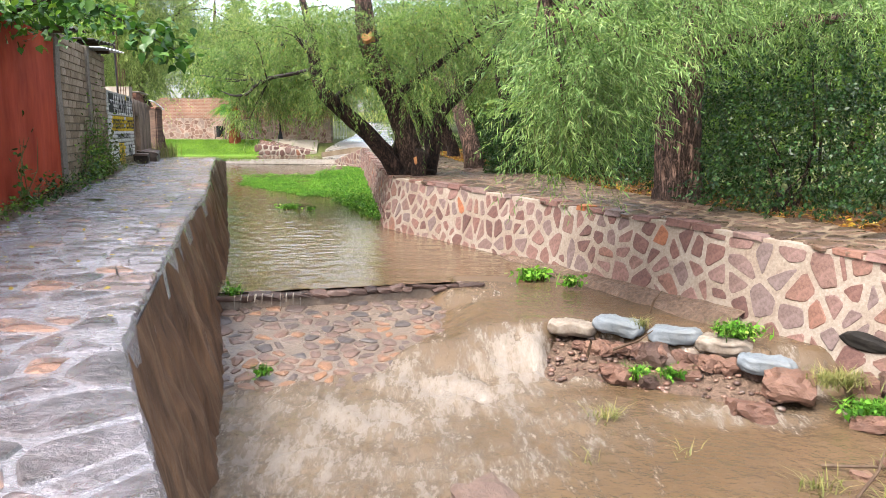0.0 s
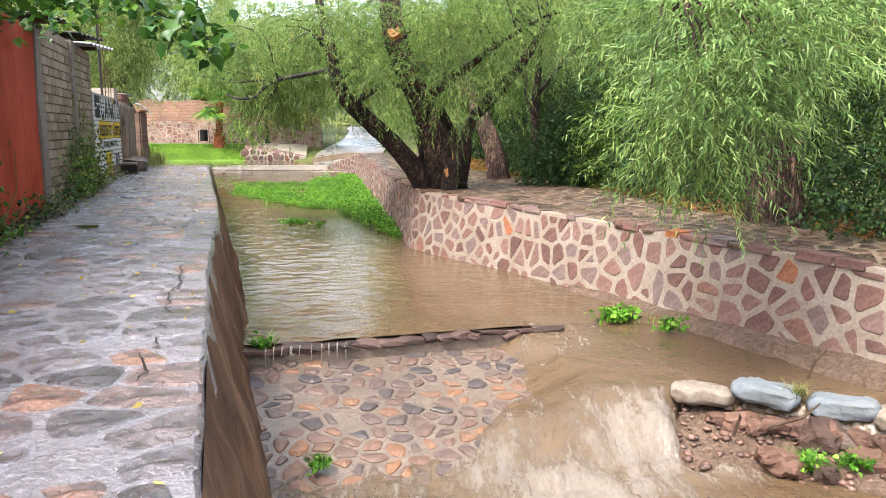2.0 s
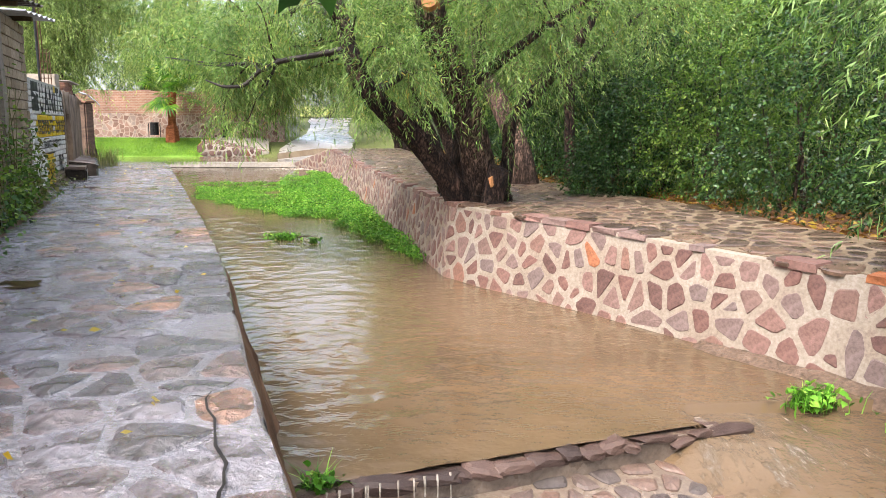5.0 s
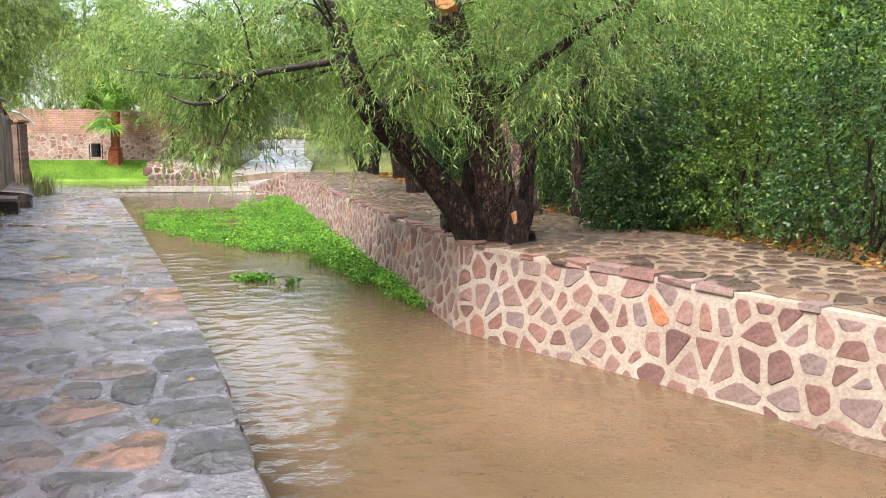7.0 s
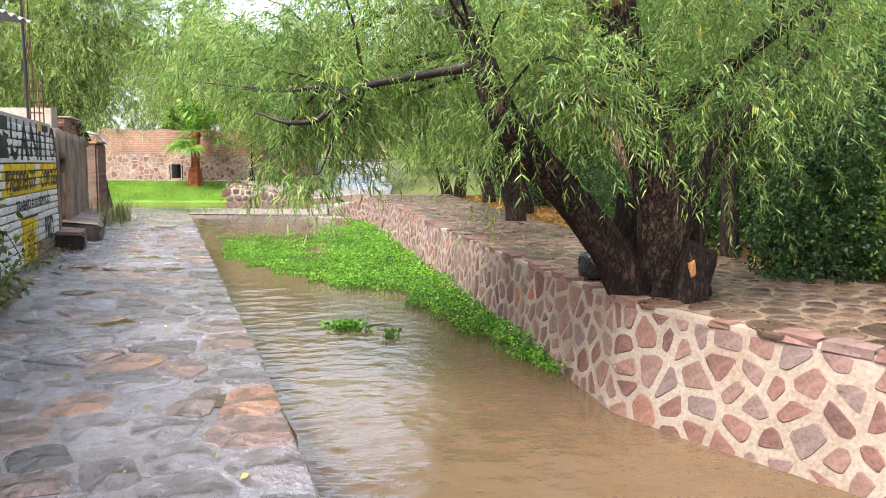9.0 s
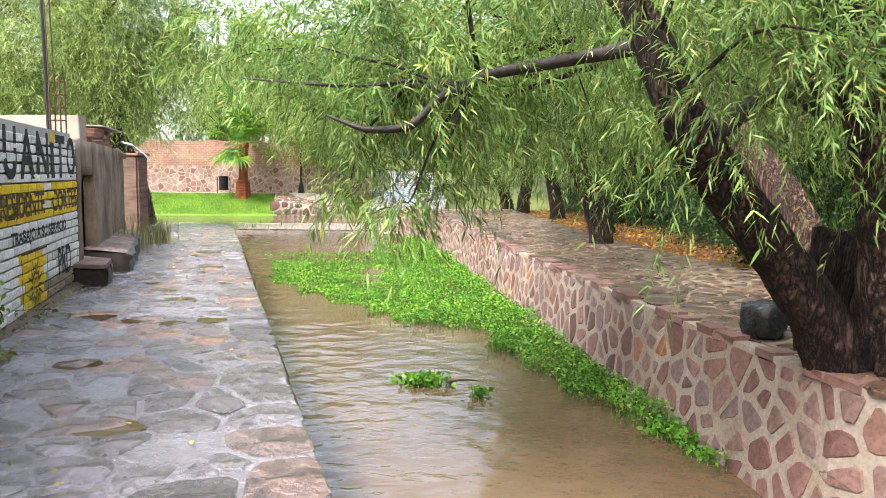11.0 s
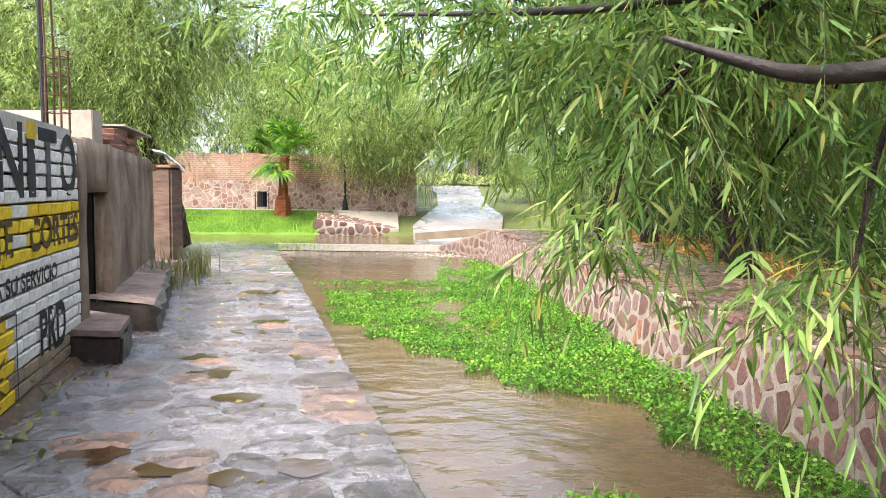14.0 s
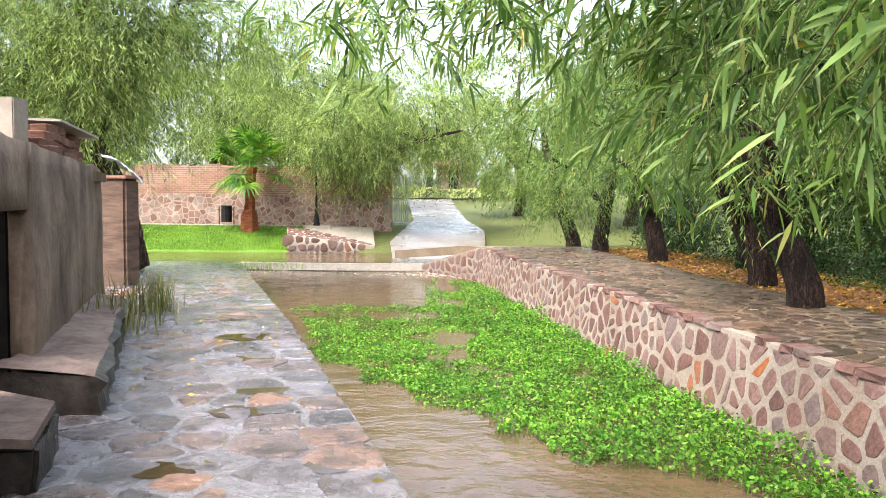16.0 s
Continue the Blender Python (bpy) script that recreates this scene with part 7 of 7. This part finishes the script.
def build_palm():
    p = empty("fan_palm", -15.0, 55.6, 0.6, "small fan palm with reddish fibrous trunk", "palm")
    v, f = tube([(-15.0, 55.6, 0.45), (-15.0, 55.6, 0.7), (-15.0, 55.6, 1.3), (-14.98, 55.6, 1.6), (-14.95, 55.6, 2.6), (-14.9, 55.6, 3.6)], [0.42, 0.42, 0.38, 0.26, 0.23, 0.26], 14, 0.13, 3)
    under(mesh_from("trunk", v, f, M_PALMTRUNK), p)
    r = random.Random(8)
    top = Vector((-14.9, 55.6, 3.6))
    for k in range(34):
        a = r.uniform(0, 2 * math.pi)
        el = radians(r.uniform(-35, 80))
        d = Vector((math.cos(a) * math.cos(el), math.sin(a) * math.cos(el), math.sin(el)))
        L = r.uniform(1.0, 1.7)
        hub = top + d * L + Vector((0, 0, -0.12))
        side = d.cross(Vector((0, 0, 1))).normalized()
        up = side.cross(d).normalized()
        vs, fs = tube([top, top + d * L * 0.5 + Vector((0, 0, 0.03)), hub], [0.022, 0.016, 0.012], 4)
        vs, fs = list(vs), list(fs)
        for j in range(17):
            w = radians(-115 + 230 * j / 16)
            q = (d * math.cos(w) + side * math.sin(w)).normalized()
            ln = r.uniform(0.9, 1.2) * (1 - 0.25 * abs(w) / 2)
            s2 = q.cross(up).normalized() * 0.055
            i = len(vs)
            mid, tip = hub + q * ln * 0.55 + up * 0.02, hub + q * ln + Vector((0, 0, -0.22 * ln))
            vs += [hub - s2 * 0.3, hub + s2 * 0.3, mid + s2, mid - s2, tip]
            fs += [(i, i + 1, i + 2, i + 3), (i + 3, i + 2, i + 4)]
        under(mesh_from("frond", vs, fs, M_PALM), p)


def build_debris():
    """Sandbags, rocks and flotsam below the wall."""
    r = random.Random(14)
    bags = [((1.66, 9.55, -1.0), 0.7, -14, M_BAG_MUD, "mud-stained sack lying in the water"), ((2.2, 9.32, -0.91), 0.72, -24, M_BAG, "pale blue-white sandbag on the rubble dam"), ((2.82, 9.02, -0.95), 0.72, -22, M_BAG, "grey-white sandbag on the rubble dam"), ((3.3, 8.72, -0.99), 0.72, -26, M_BAG_MUD, "brown muddy sandbag on the rubble dam"), ((3.6, 8.2, -1.07), 0.7, -30, M_BAG, "pale blue-white sandbag at the dam's end")]
    for k, (c, L, a, m, lab) in enumerate(bags):
        bm = bmesh.new()
        bmesh.ops.create_uvsphere(bm, u_segments=40, v_segments=26, radius=0.5)
        for v in bm.verts:
            q = v.co.copy()
            x, y, z = [math.copysign(abs(t * 2) ** 0.5 / 2, t) for t in q]
            w = 1 - 0.28 * max(0, abs(x) * 2 - 0.72) / 0.28
            n_ = noise.noise(Vector((x * 4, y * 4, z * 4 + k * 5)))
            wr = 0.03 * noise.noise(Vector((x * 9 + y * 6, y * 3, k * 3 + 1))) + 0.016 * noise.noise(Vector((x * 22, y * 8, k)))
            v.co = Vector((x * L * 0.9, y * 0.34 * w * (1 + 0.25 * n_), z * 0.185 * w * (1 + 0.15 * n_) + 0.006 * math.cos(x * 9 + k) + wr))
        ob = part("sandbag", bm, m, None, smooth=True)
        ob.matrix_world = pose(*c, r.uniform(-6, 6), r.uniform(-5, 5), a)
        tagged(ob, lab, "sandbag", "sandbags")
    stones = []
    for k in range(16):
        t = k / 15
        stones.append((1.75 + 1.75 * t + r.uniform(-.05, .05), 9.28 - 0.95 * t + r.uniform(-.06, .06), -1.14 + r.uniform(-.04, .03), r.uniform(0.18, 0.3)))
    for k in range(9):
        stones.append((1.9 + r.uniform(0, 1.6), 8.75 - r.uniform(0, 0.4), -1.32 + r.uniform(-.03, .06), r.uniform(0.14, 0.36)))
    stones += [(2.55, 8.85, -1.15, 0.42), (3.75, 7.95, -1.2, 0.62), (3.2, 7.55, -1.38, 0.42), (0.35, 5.55, -1.36, 0.5), (2.05, 8.55, -1.3, 0.3), (4.2, 7.15, -1.34, 0.3), (4.5, 7.9, -1.22, 0.42), (4.75, 7.4, -1.24, 0.36), (4.9, 8.2, -1.05, 0.4), (4.7, 7.75, -1.12, 0.3), (5.0, 7.9, -1.1, 0.36), (4.95, 7.3, -1.2, 0.34), (4.45, 7.6, -1.28, 0.26), (3.9, 6.3, -1.4, 0.2), (3.55, 6.1, -1.4, 0.16), (4.35, 6.0, -1.42, 0.24)]
    for x, y, z, s in stones:
        ob = new("rock", r.choice(ROCKS))
        ob.matrix_world = pose(x, y, z, r.uniform(-15, 15), r.uniform(-15, 15), r.uniform(0, 360)) @ Matrix.Diagonal((s * 1.2, s * r.uniform(0.7, 1.0), s * r.uniform(0.55, 0.8), 1))
        tagged(ob, "large wet reddish rock in the stream" if s > 0.4 else "wet reddish brown rubble stone in the dam", "rock", "dam rocks")
    # rubble ridge that carries the dam
    vs, fs = [], []
    for i in range(31):
        t = i / 30
        x, y = 1.35 + 2.6 * t, 9.75 - 1.4 * t
        for j in range(9):
            w = (j - 5) / 4
            z = -1.12 - 0.36 * max(0, -w) - 0.25 * max(0, w) + 0.06 * noise.noise((x * 3, y * 3 + j, 2))
            if abs(t - 0.5) > 0.46:
                z -= 0.25
            vs.append((x + 0.45 * w, y + 0.85 * w, z))
    fs = [(i * 9 + j, (i + 1) * 9 + j, (i + 1) * 9 + j + 1, i * 9 + j + 1) for i in range(30) for j in range(8)]
    tagged(mesh_from("rubble_ridge", vs, fs, M_MUDBANK, smooth=True), "muddy ridge of gravel and roots under the sandbags", "ridge", kind="structure")
    chunks_v, chunks_f, base = [], [], 0
    src = ROCKS[0]
    small = rock_mesh("gravel_seed", 1, 1, 1, 77, M_ROCK, 1, 0.5)
    sv = np.array([v.co for v in small.vertices])
    sf = np.array([list(p.vertices) for p in small.polygons])
    for k in range(420):
        t, w = r.random(), r.uniform(-1.1, 0.5)
        x, y = 1.35 + 2.6 * t + 0.45 * w, 9.75 - 1.4 * t + 0.85 * w
        z = -1.11 - 0.36 * max(0, -w) - 0.25 * max(0, w)
        g = r.uniform(0.03, 0.11)
        a = r.uniform(0, 6.28)
        m3 = np.array([[math.cos(a), -math.sin(a), 0], [math.sin(a), math.cos(a), 0], [0, 0, 0.6]])
        chunks_v.append(sv @ m3.T * g + np.array([x, y, z]))
        chunks_f.append(sf + base)
        base += len(sv)
    tagged(mesh_np("gravel", np.concatenate(chunks_v), np.concatenate(chunks_f), M_GRAVEL), "loose wet gravel and pebbles on the muddy ridge", "gravel", kind="stuff")
    # mud shelf at the wall's foot
    vs = []
    for i in range(25):
        y = 9.6 + 4.6 * i / 24
        x = right_x(y)
        vs += [(x - 0.05, y, -0.76 + 0.05 * noise.noise((y * 3, 5, 1))), (x - 0.3 - 0.16 * noise.noise((y * 2, 1, 1)), y - 0.15, -0.83 + 0.05 * noise.noise((y * 4, 7, 1))), (x - 0.5 - 0.25 * noise.noise((y * 2, 2, 2)), y - 0.3, -1.05)]
    fs = [(3 * i + j, 3 * i + j + 1, 3 * i + 4 + j, 3 * i + 3 + j) for i in range(24) for j in range(2)]
    tagged(mesh_from("mud_shelf", vs, fs, M_MUDBANK, smooth=True), "low shelf of mud and mortar at the wall's foot", "shelf", kind="structure")
    # grass caught on the dam
    for x, y, z, n, s, m in ((3.45, 8.75, -0.86, 260, 0.2, M_CRESS), (2.45, 9.2, -0.9, 90, 0.1, M_DRYGRASS), (2.25, 8.5, -1.3, 90, 0.13, M_CRESS), (2.65, 8.45, -1.28, 90, 0.12, M_CRESS), (4.15, 7.75, -1.12, 420, 0.25, M_DRYGRASS), (4.3, 7.35, -1.3, 260, 0.22, M_CRESS), (1.65, 7.4, -1.38, 60, 0.14, M_DRYGRASS), (4.2, 6.3, -1.4, 260, 0.3, M_DRYGRASS), (3.1, 5.9, -1.41, 60, 0.2, M_DRYGRASS), (3.7, 5.5, -1.41, 160, 0.3, M_DRYGRASS), (2.2, 6.6, -1.42, 14, 0.14, M_DRYGRASS), (1.3, 6.4, -1.42, 12, 0.12, M_DRYGRASS), (-1.75, 5.3, -1.36, 60, 0.1, M_DRYGRASS), (-3.05, 10.9, -0.86, 50, 0.1, M_CRESS), (-2.1, 8.6, -1.33, 40, 0.07, M_CRESS)):
        t = empty("grass_tuft", x, y, z, "wet tangled grass caught by the flood" if m is M_DRYGRASS else "fresh green tuft on the rubble", "plant", "flood tufts")
        q = np.array([x, y, z]) + nrg.normal(size=(n, 3)) * np.array([s * 0.55, s * 0.45, 0.01])
        under(blades("blade_mass", q, 0.12, 0.012, m, "", "", 2.4, t), t)
        if m is M_CRESS:
            under(broad_leaves("foliage", q + np.array([0, 0, 0.05]) + nrg.normal(size=q.shape) * 0.03, 0.06, m, None), t)
    # sticks
    for k, pts in enumerate((((2.05, 8.9, -1.1), (2.3, 8.75, -0.95), (2.5, 8.85, -0.85)), ((1.75, 8.95, -1.2), (1.78, 8.9, -1.0), (1.75, 8.85, -0.95)), ((2.55, 9.2, -0.72), (2.58, 9.15, -0.55), (2.66, 9.1, -0.42)), ((3.3, 6.3, -1.38), (3.7, 6.1, -1.3), (4.2, 6.2, -1.36)), ((3.2, 5.6, -1.37), (3.5, 5.8, -1.2), (3.6, 5.9, -1.05)), ((-4.3, 22.75, -0.78), (-4.05, 22.8, -0.76), (-3.85, 22.9, -0.8)))):
        v, f = tube(pts, [0.018, 0.014, 0.006], 6, 0.2, k)
        tagged(mesh_from("stick", v, f, M_STICK), "bare dark stick stranded by the flood", "stick", "sticks")
    # drain opening under the wall: a near-black disc on its face stands for the shade
    d = empty("drain_opening", 4.66, 8.25, -0.85, "near-black disc in place of a shaded opening at the stone wall's foot", "drain")
    bm = bmesh.new()
    bmesh.ops.create_uvsphere(bm, u_segments=16, v_segments=8, radius=0.5)
    for v in bm.verts:
        v.co = Vector((v.co.x * 0.62, v.co.y * 0.09, v.co.z * 0.2)) + noise.noise_vector(v.co * 3) * 0.02
    ob = part("shade_disc", bm, M_DARK)
    ob.matrix_world = pose(4.66, 8.18, -0.8, 0, 0, 120)
    under(ob, d)
    # yellow leaves on the walkway
    pts = []
    for k in range(150):
        y = r.uniform(1.5, 30)
        x = r.uniform(left_x(y) + 0.6, edge_x(y) - 0.08)
        pts.append((x, y, walk_z(y) + 0.028))
    p = np.array(pts)
    n = len(p)
    a = nrg.uniform(0, 6.28, n)
    dd = np.stack([np.cos(a), np.sin(a), np.full(n, 0.06)], 1)
    L = nrg.uniform(0.03, 0.085, n)
    v, q = leaf_quads(p, dd, L, L * 0.4)
    ob = mesh_np("fallen_leaves", v, q, M_YLEAF)
    tagged(ob, "small yellow leaves scattered on the wet walkway", "leaves", kind="stuff")
    # leaf litter behind the promenade
    n = 15000
    y = nrg.uniform(8, 46, n)
    x = np.array([back_x(t) for t in y]) + nrg.uniform(-0.25, 3.4, n)
    z = np.array([ground_z(a_, b_) for a_, b_ in zip(x, y)]) + 0.06
    a = nrg.uniform(0, 6.28, n)
    dd = unit(np.stack([np.cos(a), np.sin(a), nrg.uniform(-0.1, 0.5, n)], 1))
    L = nrg.uniform(0.06, 0.14, n)
    v, q = leaf_quads(np.stack([x, y, z], 1), dd, L, L * 0.4)
    tagged(mesh_np("leaf_litter", v, q, M_DEADLEAF), "reddish brown fallen leaves behind the stone path", "leaves", kind="stuff")
    vs = []
    ys = np.arange(4, 46, 1.0)
    for yy in ys:
        b = back_x(yy)
        vs += [(b + 0.1, yy, cap_z(yy) - 0.02), (b + 0.5, yy, ground_z(b + 0.6, yy) + 0.05), (b + 2.6, yy, ground_z(b + 2.6, yy) + 0.05)]
    fs = [(3 * i + j, 3 * i + j + 1, 3 * i + 4 + j, 3 * i + 3 + j) for i in range(len(ys) - 1) for j in range(2)]
    tagged(mesh_from("leaf_bed", vs, fs, M_LITTER, smooth=True), "bed of brown leaf litter behind the stone path", "soil", kind="structure")
    # dry grass clump beside the ledge
    for x, y, z, n, ln, m, lab in ((-10.05, 27.4, 0.45, 90, 0.7, M_DRYGRASS, "tall pale grass clump beside the stone ledge"), (-10.5, 29.6, 0.4, 170, 0.55, M_DRYGRASS, "pale feathery grass beside the walkway"), (-12.5, 44.5, -0.3, 500, 0.2, M_GRASS, "low green grass at the walkway's end")):
        e = empty("grass_clump", x, y, z, lab, "grass")
        q = np.array([x, y, z]) + nrg.normal(size=(n, 3)) * np.array([0.16 if ln > 0.5 else 0.9, 0.3 if ln > 0.5 else 0.8, 0.0])
        under(blades("blade_mass", q, ln, 0.014, m, "", "", 0.75, e), e)


CRACKS = [[(-3.32, 9.9), (-3.51, 9.46), (-3.28, 8.72), (-3.23, 8.26), (-3.06, 7.71), (-2.98, 7.55)], [(-3.02, 7.37), (-2.89, 7.16)], [(-2.93, 7.0), (-2.82, 6.77)], [(-2.89, 6.68), (-2.75, 6.35), (-2.7, 6.1)], [(-3.6, 9.5), (-3.45, 9.45)]]
PUDDLES = [(-8.66, 27.2, 0.42), (-7.95, 24.7, 0.3), (-7.79, 22.3, 0.26), (-7.24, 22.95, 0.2), (-8.11, 22.9, 0.24), (-8.0, 24.1, 0.26), (-6.99, 20.1, 0.2), (-6.66, 20.27, 0.22), (-7.83, 20.4, 0.28), (-7.38, 20.2, 0.2), (-7.21, 18.6, 0.26), (-4.89, 15.0, 0.22), (-7.75, 22.25, 0.22), (-7.42, 21.6, 0.22), (-9.2, 28.8, 0.45), (-8.3, 26.0, 0.26), (-6.4, 17.2, 0.3), (-5.6, 12.2, 0.3)]


def build_puddles():
    """Brown rain water standing in the hollows of the walkway."""
    r = random.Random(31)
    for x, y, s in PUDDLES:
        n = 22
        vs = [(x, y, walk_z(y) + 0.0095)]
        for k in range(n):
            a = 2 * math.pi * k / n
            q = 0.62 * s * (1 + 0.5 * noise.noise((math.cos(a) * 1.3 + x * 7, math.sin(a) * 1.3 + y, 2)))
            px, py = x + q * 1.2 * math.cos(a), y + q * 0.9 * math.sin(a)
            vs.append((px, py, walk_z(py) + 0.008))
        ob = mesh_from("puddle", vs, [(0, 1 + k, 1 + (k + 1) % n) for k in range(n)], M_PUDDLE)
        tagged(ob, "shallow brown rain puddle on the walkway", "puddle", "puddles", "structure")


M_PUDDLE = water_mat("puddle_water", (0.17, 0.085, 0.035), (0.09, 0.055, 0.03), 9.0, 0.006, None, 0.03)


def build_cracks():
    lines = CRACKS
    r = random.Random(17)
    for q in lines:
        pts = []
        for a, b in zip(q, q[1:]):
            for k in range(5):
                t = k / 5
                pts.append((a[0] + (b[0] - a[0]) * t + r.uniform(-.02, .02), a[1] + (b[1] - a[1]) * t + r.uniform(-.02, .02)))
        vs = []
        for i, (x, y) in enumerate(pts):
            w = 0.002 + 0.005 * math.sin(math.pi * (i + 0.5) / len(pts)) * r.uniform(0.5, 1.3)
            z = walk_z(y) + 0.022
            vs += [(x - w, y, z), (x + w, y + w, z)]
        ob = mesh_from("crack", vs, [(2 * i, 2 * i + 1, 2 * i + 3, 2 * i + 2) for i in range(len(pts) - 1)], M_DARK)
        tagged(ob, "dark open crack in the wet cement walkway", "crack", "cracks", "structure")


build_cracks()
build_puddles()
build_weir()
build_water()
build_boundary()
build_house()
build_far()
build_palm()
build_trees()
build_bushes()
build_left_plants()
build_water_plants()
build_debris()
build_promenade()
build_retaining_wall()
build_walkway()
